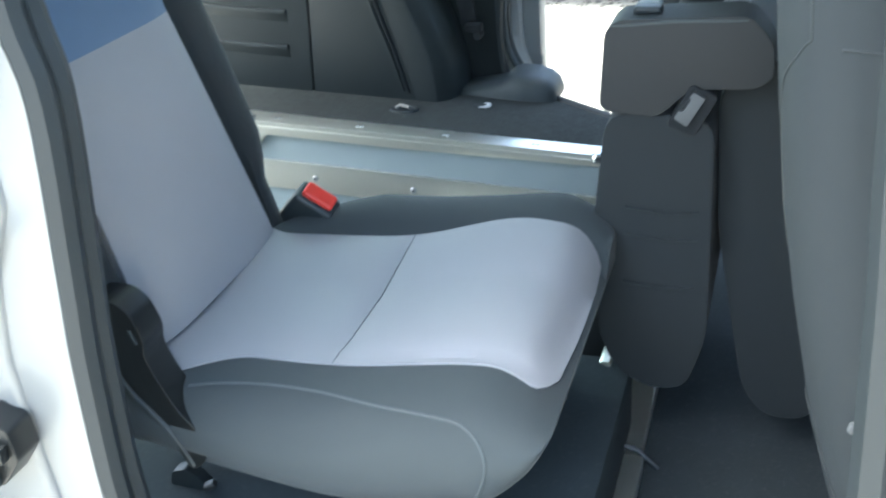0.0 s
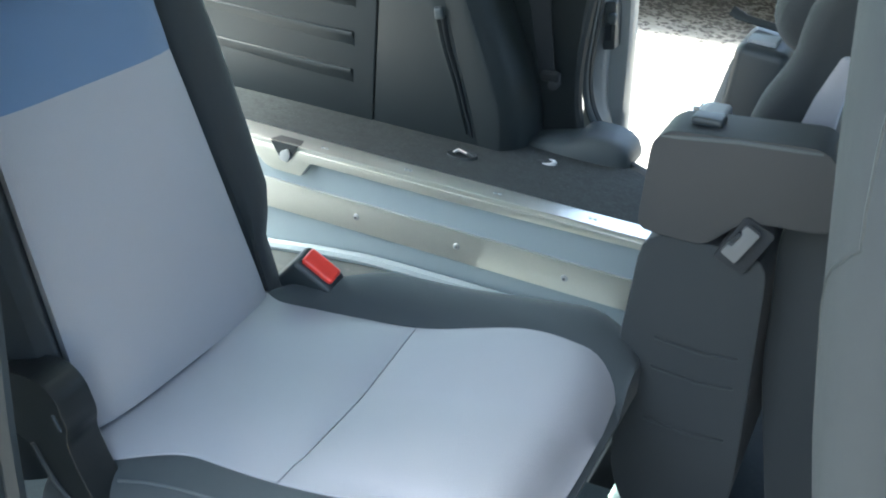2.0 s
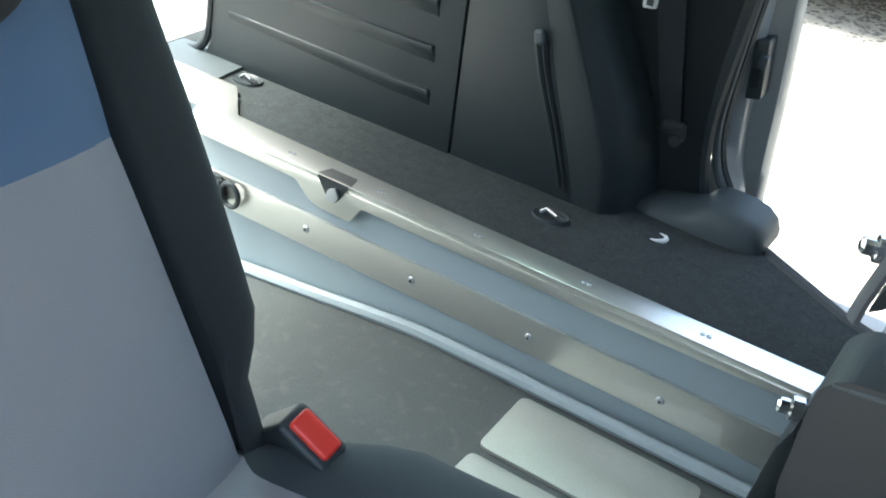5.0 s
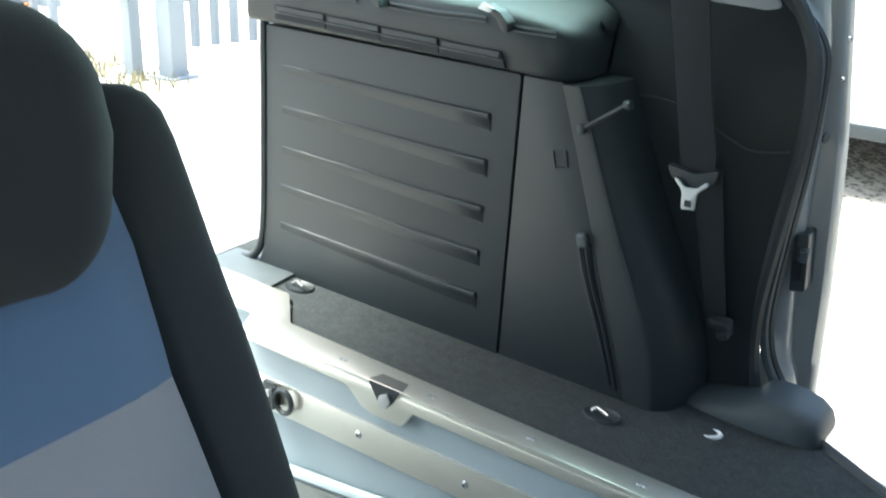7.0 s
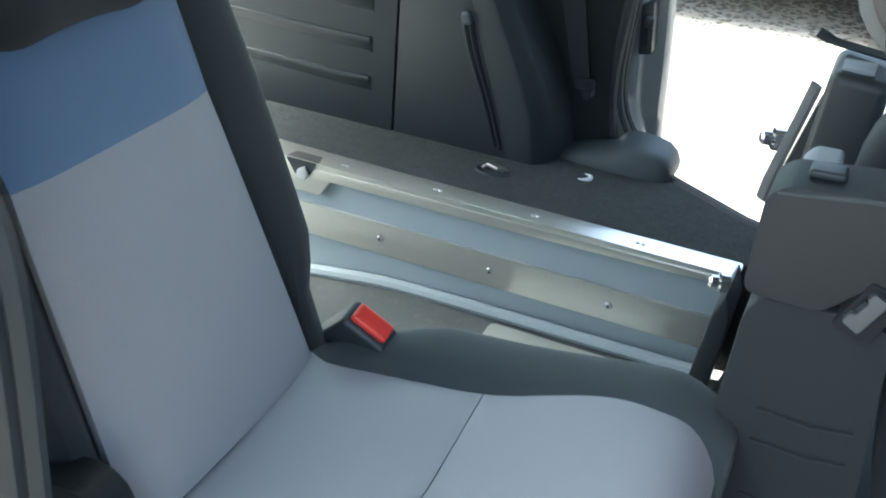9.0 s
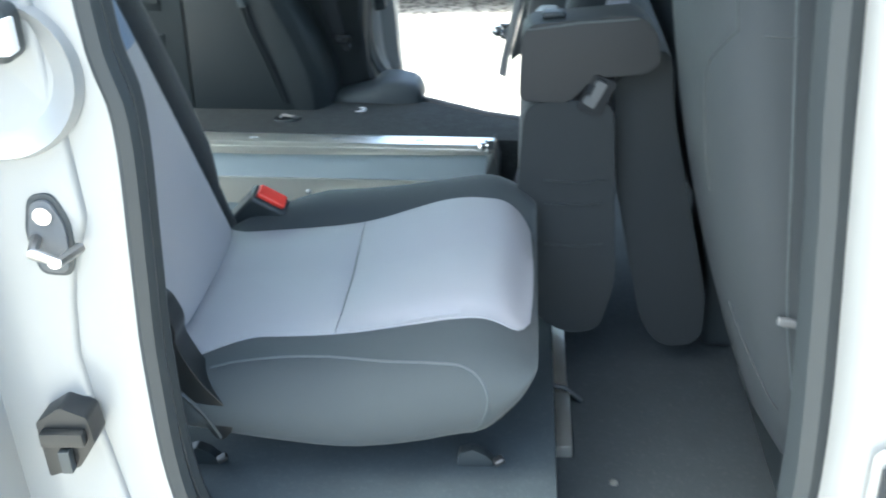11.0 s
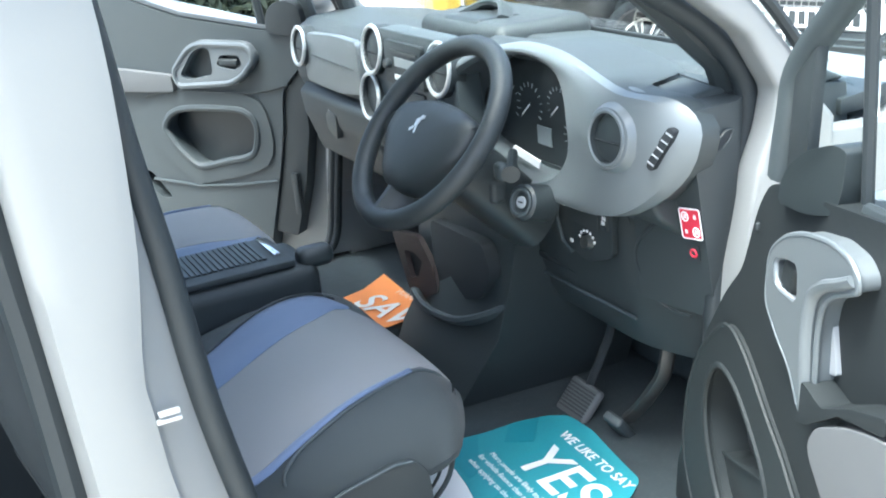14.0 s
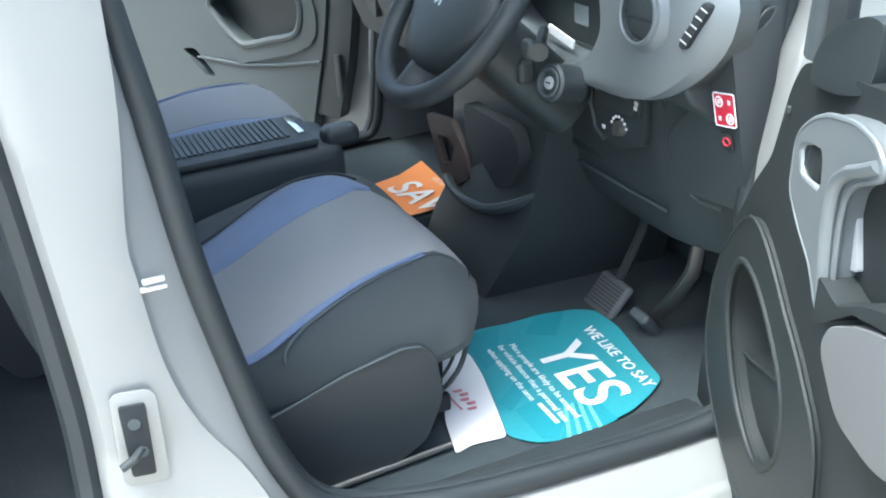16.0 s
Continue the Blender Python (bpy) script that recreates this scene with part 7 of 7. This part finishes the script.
lpart("skin", prism(rounded([(0.03, 0.36), (-0.01, 0.52), (-0.045, 0.80), (-0.045, 1.03), (0.18, 1.07), (0.66, 1.16), (0.97, 1.19), (0.97, 0.36)], 0.03), "y", -0.15, -0.056, 0.01, 3), SILVER, "silver outer skin")
lpart("pocket_back", plate(LPOCKET, [], -0.054, -0.050), BLACK)
lpart("slot_back", plate(SLOT, [], -0.053, -0.049), BLACK)
lpart("pocket_lip", tube([(u, 0.002, z) for u, z in LPOCKET], 0.011, 8, closed=True), LDOORLIT, "raised pocket edge")
bp = curve2([(0.63, 0.80), (0.52, 0.895), (0.24, 0.90), (0.165, 0.84), (0.185, 0.70), (0.42, 0.635), (0.47, 0.64)])
lpart("pocket_panel", plate(bp, [LPOCKET], 0.0005, 0.006), LDOORLIT)
hp = lpart("handle_plate", plate(rounded([(0.470, 0.968), (0.385, 1.055), (0.188, 1.048), (0.160, 1.004), (0.236, 0.928), (0.455, 0.914)], 0.05, 7), [LHOLD, LLEVER], 0.0005, 0.02), DASHSILVER, "satin silver oval handle")
sub("handle_rim", moved(tube([(u, 0.019, z) for u, z in rounded([(0.460, 0.967), (0.380, 1.046), (0.192, 1.039), (0.169, 1.003), (0.24, 0.937), (0.450, 0.924)], 0.05, 7)], 0.008, 8, closed=True), LDOOR), DASHSILVER, hp)
lpart("lever", soft((0.262, 0.014, 0.992), (0.065, 0.014, 0.02), 0.006, n=2), DARK, "dark release lever", to=hp)
lpart("hollow", box(0.205, 0.31, -0.001, 0.003, 0.965, 1.02, 0), BLACK, to=hp)
lpart("hold_back", plate(LHOLD, [], -0.020, -0.016), LDOORLIT)
lpart("elbow_pad", prism(rounded([(0.47, 0.905), (0.475, 0.955), (0.86, 0.985), (0.86, 0.90)], 0.012), "y", 0.001, 0.02, 0.006, 3), DOORPAD, "pale grey padded elbow rest")
lpart("trim_crease", tube(smoothline([(0.90, 0.885, 0.885), (0.60, 0.004, 0.885), (0.50, 0.004, 0.905), (0.22, 0.004, 0.905), (0.08, 0.004, 0.93)][1:], 6), 0.005, 6, flat=0.5), LDOORLIT)
lpart("lower_crease", tube([(0.16, 0.002, 0.655), (0.30, 0.003, 0.635), (0.44, 0.003, 0.625), (0.62, 0.002, 0.635)], 0.004, 6), DARKGREY)
lpart("hinge_edge", prism(rounded([(0.200, 0.50), (0.148, 0.68), (0.120, 0.80), (0.104, 0.912), (0.034, 0.975), (0.040, 0.80), (0.075, 0.64), (0.125, 0.49)], 0.008), "y", -0.050, -0.008, 0.010, 3), DARK, "dark hinge end of the trim")
lpart("edge_stop", box(0.092, 0.112, -0.008, 0.006, 0.56, 0.68, 0.004), BLACK)
lpart("window_seal", tube([(0.0, -0.012, 1.062), (0.18, -0.012, 1.085), (0.43, -0.012, 1.12), (0.66, -0.012, 1.186), (0.94, -0.012, 1.215)], 0.009, 8), BLACK)
lpart("front_bar", tube([(-0.01, -0.03, 1.05), (0.03, -0.03, 1.20), (0.20, -0.03, 1.36), (0.47, -0.03, 1.58)], 0.02, 8), DARKGREY, "dark window frame")
lpart("sash", tube([(0.165, -0.03, 1.08), (0.18, -0.03, 1.20), (0.20, -0.03, 1.35)], 0.012, 8), BLACK)
lpart("top_frame", tube([(0.47, -0.03, 1.58), (0.92, -0.03, 1.62), (0.96, -0.03, 1.56), (0.965, -0.03, 1.20)], 0.02, 8), DARKGREY)
lpart("mirror_cover", prism(rounded([(0.125, 1.070), (0.122, 1.115), (0.10, 1.145), (0.055, 1.158), (0.012, 1.140), (0.004, 1.085), (0.04, 1.062)], 0.02, 5), "y", -0.035, 0.012, 0.018, 5), DARK, "dark mirror cover")
pane = lpart("window_pane", prism([(0.19, 1.10), (0.215, 1.36), (0.48, 1.57), (0.92, 1.60), (0.95, 1.22), (0.66, 1.19)], "y", -0.034, -0.030, 0), GLASS)
pane.visible_shadow = False
lm = lpart("door_mirror", soft((0.10, -0.20, 1.16), (0.16, 0.18, 0.16), 0.05, n=3), SILVER, "silver door mirror shell")
lpart("mirror_arm", box(0.07, 0.14, -0.16, -0.10, 1.06, 1.11, 0.01), BLACK, to=lm)


# ---- outdoors ----
def gz(x, y):
    return -0.05 * max(0.0, min(12.0, 0.65 * x + 0.76 * y - 4.0))


def road_car(at, yaw, paint, label, tall=1.5, face=False):
    """A parked car: body along local x, nose at +x."""
    d = (math.cos(radians(yaw)), math.sin(radians(yaw)))
    rise = math.atan((gz(at[0] + d[0], at[1] + d[1]) - gz(at[0] - d[0], at[1] - d[1])) / 2)
    m = Matrix.Translation((at[0], at[1], gz(*at))) @ Matrix.Rotation(radians(yaw), 4, "Z") @ Matrix.Rotation(-rise, 4, "Y")
    c = thing("parked_car", (at[0], at[1], gz(*at)), label, "car", "parked cars")
    st = [(-2.15, 0.55, 0.84, 0.80), (-2.05, 0.34, 0.97, 0.86), (-1.4, 0.26, 1.0, 0.89), (0.0, 0.25, 0.97, 0.90), (0.9, 0.26, 0.94, 0.89), (1.6, 0.28, 0.86, 0.87), (2.0, 0.32, 0.76, 0.80), (2.12, 0.40, 0.66, 0.70)]
    rings = []
    for x, b, t, w in st:
        mid = (b + t) / 2
        rings.append([(x, y, z) for y, z in ((-w * 0.9, b), (-w, b + 0.08), (-w * 1.01, mid), (-w * 0.97, t - 0.06), (-w * 0.85, t), (0, t + 0.03), (w * 0.85, t), (w * 0.97, t - 0.06), (w * 1.01, mid), (w, b + 0.08), (w * 0.9, b))])
    part("body", moved(loft(rings), m), paint, c)
    h = tall
    roof = [[(x, -w, 0.93), (x + s * 0.5, -w * 0.93, (0.93 + z) / 2), (x + s, -w * 0.80, z), (x + s, w * 0.80, z), (x + s * 0.5, w * 0.93, (0.93 + z) / 2), (x, w, 0.93)] for x, s, z, w in ((-2.0, 0.25, h - 0.12, 0.78), (-1.5, 0.15, h - 0.03, 0.84), (-0.4, 0.0, h, 0.86), (0.4, -0.15, h - 0.03, 0.86), (1.15, -0.65, h - 0.10, 0.82))]
    g = part("cabin_glass", moved(loft(roof), m), BLACK, c, "dark cabin windows")
    top = [[(x, -w, z), (x, -w * 0.6, z + 0.02), (x, w * 0.6, z + 0.02), (x, w, z), (x, w, z - 0.03), (x, -w, z - 0.03)] for x, z, w in ((-1.78, h - 0.13, 0.64), (-1.3, h - 0.02, 0.69), (-0.4, h + 0.012, 0.70), (0.3, h - 0.02, 0.70), (0.52, h - 0.08, 0.66))]
    sub("roof_panel", moved(loft(top), m), paint, g)
    for sy in (-1, 1):
        for a, b in (((-1.62, 0.94), (-1.35, h - 0.05)), ((-0.35, 0.94), (-0.38, h - 0.02)), ((1.12, 0.94), (0.5, h - 0.1))):
            sub("pillar", moved(rod((a[0], sy * 0.845, a[1]), (b[0], sy * 0.70, b[1]), 0.03, 6), m), paint, g)
        part("sill_strip", moved(box(-0.85, 0.95, sy * 0.9 - 0.012, sy * 0.9 + 0.012, 0.27, 0.33, 0.008), m), BLACK, c)
        part("door_gap", moved(tube([(-0.42, sy * 0.912, 0.36), (-0.42, sy * 0.918, 0.62), (-0.40, sy * 0.885, 0.92)], 0.006, 5), m), BLACK, c)
        part("door_handle", moved(soft((-0.25, sy * 0.912, 0.80), (0.18, 0.03, 0.035), 0.01, n=1, k=2), m), paint, c)
        for x in (-1.32, 1.32):
            wm = m @ Matrix.Translation((x, sy * 0.80, 0.32)) @ Matrix.Rotation(radians(-90 * sy), 4, "X")
            part("wheel_arch", lathe([(0.385, -0.3), (0.385, 0.095), (0.36, 0.10), (0.001, 0.10)], wm, 28), BLACK, c)
            w = part("wheel", lathe([(0.20, 0.09), (0.29, 0.09), (0.32, 0.10), (0.325, 0.115), (0.31, 0.13), (0.25, 0.135), (0.225, 0.125), (0.215, 0.115), (0.001, 0.112)], wm, 32), TYRE, c, "tyre on a spoked rim")
            sub("rim", tube([wm @ Vector((0.222 * math.cos(a * math.tau / 28), 0.222 * math.sin(a * math.tau / 28), 0.128)) for a in range(28)], 0.012, 6, closed=True), ALU, w, "alloy rim")
            for k in range(7):
                t = k * math.tau / 7
                d = Vector((math.cos(t), math.sin(t), 0))
                e = Vector((-math.sin(t), math.cos(t), 0))
                for sgn in (-1, 1):
                    sub("spoke", tube([wm @ (d * 0.04 + e * 0.006 * sgn + Vector((0, 0, 0.134))), wm @ (d * 0.218 + e * 0.032 * sgn + Vector((0, 0, 0.126)))], 0.010, 5), ALU, w)
            sub("hub", lathe([(0.05, 0.11), (0.045, 0.145), (0.001, 0.148)], wm, 12), ALU, w)
    # nose
    gr = part("grille", moved(prism(rounded([(-0.42, 0.60), (-0.36, 0.70), (0.36, 0.70), (0.42, 0.60), (0.34, 0.50), (-0.34, 0.50)], 0.03), "x", 2.06, 2.125, 0.01), m), BLACK, c, "black mesh grille")
    if face:
        for i in range(5):
            sub("grille_bar", moved(rod((2.128, -0.36, 0.525 + i * 0.036), (2.128, 0.36, 0.525 + i * 0.036), 0.005, 5), m), DULLMETAL, gr)
        for i in range(15):
            sub("grille_bar", moved(rod((2.127, -0.35 + i * 0.05, 0.515), (2.127, -0.33 + i * 0.05, 0.685), 0.004, 5), m), DULLMETAL, gr)
        sub("badge_shape", moved(prism([(-0.05, 0.70), (0.0, 0.57), (0.05, 0.70), (0.03, 0.70), (0.0, 0.62), (-0.03, 0.70)], "x", 2.125, 2.14, 0.002), m), CHROME, gr)
    part("lower_intake", moved(prism(rounded([(-0.62, 0.38), (-0.55, 0.22), (0.55, 0.22), (0.62, 0.38)], 0.04), "x", 2.02, 2.115, 0.01), m), BLACK, c)
    for i in range(3):
        part("intake_bar", moved(rod((2.12, -0.5, 0.25 + i * 0.045), (2.12, 0.5, 0.25 + i * 0.045), 0.008, 5), m), DARKGREY, c)
    num = part("number_plate", moved(box(2.115, 2.135, -0.26, 0.26, 0.40, 0.515, 0.004), m), WHITE, c, "white number plate with dark bars")
    for i, y in enumerate((-0.20, -0.135, -0.07, -0.005, 0.09, 0.155, 0.22)):
        sub("plate_bar", moved(box(2.135, 2.137, y - 0.022, y + 0.022, 0.418, 0.498, 0), m), BLACK, num)
    for sy in (-1, 1):
        part("headlamp", moved(soft((1.98, sy * 0.62, 0.70), (0.22, 0.30, 0.10), 0.04, lambda x, y, z: (x - 0.4 * abs(y) * (1 if y * sy > 0 else 0), y, z), n=2), m), CHROME, c, "clear headlamp")
    return c


road_car((-1.4, 5.55), 180, CARWHITE, "pale silver car parked beside the van")
road_car((6.8, 6.6), -10, CARDARK, "dark parked car with spoked alloy wheels")
road_car((7.9, 10.9), 70, CARDARK, "dark parked car behind the yellow post")
road_car((6.95, 4.35), 195, CARWHITE, "white parked car facing the van, mesh grille", face=True)


def palisade(a, b, label):
    """A run of pointed steel pales on two rails."""
    A, B = Vector((*a, 0)), Vector((*b, 0))
    d = (B - A).normalized()
    n = Vector((-d.y, d.x, 0))
    fence = thing("palisade_fence", tuple(A), label, "fence", "steel fences")
    rot = Matrix((d, n, Vector((0, 0, 1)))).transposed().to_4x4()
    bm = bmesh.new()
    sec = [(-0.034, 0.010), (-0.022, 0.0), (-0.010, -0.012), (0.010, -0.012), (0.022, 0.0), (0.034, 0.010), (0.034, 0.007), (0.010, -0.016), (-0.010, -0.016), (-0.034, 0.007)]
    rings = [[(x, y, z) for x, y in sec] for z in (0.03, 1.78)] + [[(x * 0.15, y, 1.88) for x, y in sec]]
    ob = part("pale", loft(rings), GALV, None)
    me = ob.data
    bpy.data.objects.remove(ob)
    k = int((B - A).length / 0.14)
    for i in range(k + 1):
        p = new("pale", me)
        p.parent = fence
        p.matrix_parent_inverse = Matrix()
        p.matrix_local = Matrix.Translation(d * (0.14 * i) + n * -0.03) @ rot
    for z in (0.32, 1.50):
        part("rail", moved(box(0, (B - A).length, -0.012, 0.028, z, z + 0.045, 0.003), Matrix.Translation(A) @ rot), GALV, fence)
    return fence


palisade((-8.4, 3.5), (-5.95, 4.20), "galvanised steel palisade fence, pale grey")
palisade((-5.62, 4.80), (-4.9, 7.2), "galvanised steel palisade fence running away")
palisade((-8.4, 3.5), (-10.0, 1.8), "galvanised steel palisade fence, pale grey")
gp = thing("gate_post", (-5.1, 4.33, 0), "square galvanised steel gate post", "post")
part("post", box(-5.16, -5.04, 4.27, 4.39, 0, 2.1, 0.008), GALV, gp)
part("base_plate", box(-5.2, -5.0, 4.23, 4.43, 0, 0.012, 0.003), GALV, gp)
gp = thing("gate_post", (-5.32, 4.22, 0), "slim galvanised post with a small lock box", "post")
part("post", box(-5.36, -5.28, 4.18, 4.26, 0, 2.0, 0.006), GALV, gp)
part("lock_box", box(-5.34, -5.24, 4.12, 4.178, 0.46, 0.58, 0.006), GALV, gp)
tub = thing("bucket", (-6.3, 3.95, 0), "orange plastic tub full of rubble", "bucket")
tm = Matrix.Translation((-6.3, 3.95, 0))
part("shell", lathe([(0.001, 0.002), (0.17, 0.0), (0.215, 0.30), (0.235, 0.32), (0.235, 0.335), (0.21, 0.33), (0.165, 0.05), (0.001, 0.04)], tm, 28), TUB, tub)
part("rubble", soft((-6.3, 3.95, 0.28), (0.34, 0.34, 0.08), 0.03, lambda x, y, z: (x, y, z + 0.03 * math.sin(31 * x) * math.cos(27 * y)), n=6), BROWN, tub)
yp = thing("yellow_post", (5.0, 8.6, gz(5.0, 8.6)), "yellow painted steel height post", "post")
part("post", box(4.78, 5.18, 8.45, 8.75, gz(5.0, 8.6) - 0.05, 3.2, 0.02), YELLOW, yp)
part("foot", box(4.70, 5.26, 8.37, 8.83, gz(5.0, 8.6) - 0.06, gz(5.0, 8.6) + 0.06, 0.02), YELLOW, yp)

rng = random.Random(4)


def tufts(spots, mat, n, hgt, name, label, spread):
    bm = bmesh.new()
    for i in range(n):
        cx, cy = rng.choice(spots)
        x, y = cx + rng.gauss(0, spread[0]), cy + rng.gauss(0, spread[1])
        a = rng.uniform(0, math.tau)
        h, w = hgt * rng.uniform(0.3, 1.0), hgt * 0.06
        z = gz(x, y)
        dx, dy = math.cos(a), math.sin(a)
        lx, ly = rng.uniform(-0.6, 0.6) * h, rng.uniform(-0.6, 0.6) * h
        v = [bm.verts.new(q) for q in ((x - dx * w, y - dy * w, z), (x + dx * w, y + dy * w, z), (x + lx, y + ly, z + h))]
        bm.faces.new(v)
    return tagged(part(name, bm, mat, None), label, "grass", kind="stuff")


tufts([(-8.4 + 0.12 * i, 3.35 + 0.035 * i) for i in range(22)] + [(-5.4, 4.0), (-5.1, 4.1), (-5.7, 4.15)], DRYGRASS, 2200, 0.10, "dry_grass", "dry straw-coloured weeds along the fence foot", (0.16, 0.14))


def hedge(x0, x1, y, h):
    bm = bmesh.new()
    for i in range(15000):
        x, z = rng.uniform(x0, x1), rng.uniform(0.0, 1.0) ** 0.8 * h
        yy = y + rng.gauss(0, 0.25) + 0.2 * math.sin(3 * x + 2 * z)
        c = Vector((x, yy, z + gz(x, y)))
        a, b = Vector((rng.gauss(0, 1), rng.gauss(0, 1), rng.gauss(0, 1))).normalized(), Vector((rng.gauss(0, 1), rng.gauss(0, 1), rng.gauss(0, 1))).normalized()
        s = rng.uniform(0.05, 0.12)
        bm.faces.new([bm.verts.new(c + q) for q in (-a * s, b * s * 0.6, a * s, -b * s * 0.6)])
    return bm


LEAF = material("dark_leaf", (0.045, 0.06, 0.04), 0.7, 0, 0.4, 3, 0, 40)
hg = thing("hedge", (3.0, 12.5, gz(3.0, 12.5)), "dark green overgrown hedge at the yard edge", "hedge")
part("leaves", hedge(-1.5, 5.2, 12.5, 2.6), LEAF, hg)
part("inner_growth", soft((1.85, 12.75, 0.75), (6.6, 0.4, 2.7), 0.15, lambda x, y, z: (x, y + 0.12 * math.sin(5 * x) * math.cos(4 * z), z + 0.12 * math.sin(3.1 * x)), n=24, k=2), LEAF, hg)
for i in range(14):
    x = -1.4 + i * 0.48
    z = gz(x, 12.6) - 0.1
    part("stem", tube([(x, 12.6, z), (x + rng.uniform(-0.2, 0.2), 12.6, z + 1.2), (x + rng.uniform(-0.4, 0.4), 12.7, z + 2.3)], [0.05, 0.035, 0.015], 6), BROWN, hg)

# gravel beside the van
bm = bmesh.new()
for i in range(42000):
    x, y = rng.uniform(-0.2, 2.0), rng.uniform(-0.95, 1.3)
    s = rng.uniform(0.004, 0.011)
    a = rng.uniform(0, math.tau)
    top = bm.verts.new((x + rng.uniform(-0.4, 0.4) * s, y + rng.uniform(-0.4, 0.4) * s, s * 0.6))
    base = [bm.verts.new((x + s * math.cos(a + k * math.tau / 5) * rng.uniform(0.7, 1.2), y + s * math.sin(a + k * math.tau / 5) * rng.uniform(0.7, 1.2), -0.002)) for k in range(5)]
    for k in range(5):
        bm.faces.new((base[k], base[(k + 1) % 5], top))
tagged(part("gravel", bm, GRAVEL, None), "loose pale gravel beside the van", "gravel", kind="stuff")

# dark stones and soil of the verge beyond the yard
bm = bmesh.new()
dice = random.Random(77)
for i in range(14000):
    y = 4.35 + 2.2 * dice.random()
    x = dice.uniform(-2.6, 0.6)
    if y < 5.2 and dice.random() > ((y - 4.35) / 0.85) ** 1.5:
        continue
    r = dice.uniform(0.005, 0.017)
    z, a = gz(x, y), dice.uniform(0, math.tau)
    ring = [bm.verts.new((x + r * dice.uniform(0.7, 1.3) * math.cos(a + k * math.tau / 5), y + r * dice.uniform(0.7, 1.3) * math.sin(a + k * math.tau / 5), z + r * dice.uniform(-0.1, 0.25))) for k in range(5)]
    top = bm.verts.new((x + dice.uniform(-0.3, 0.3) * r, y + dice.uniform(-0.3, 0.3) * r, z + r * dice.uniform(0.3, 0.7)))
    for k in range(5):
        bm.faces.new((ring[k], ring[(k + 1) % 5], top))
tagged(part("verge_stones", bm, VERGE, None, smooth=0), "dark broken stones on the verge beyond the yard", "stones", kind="stuff")
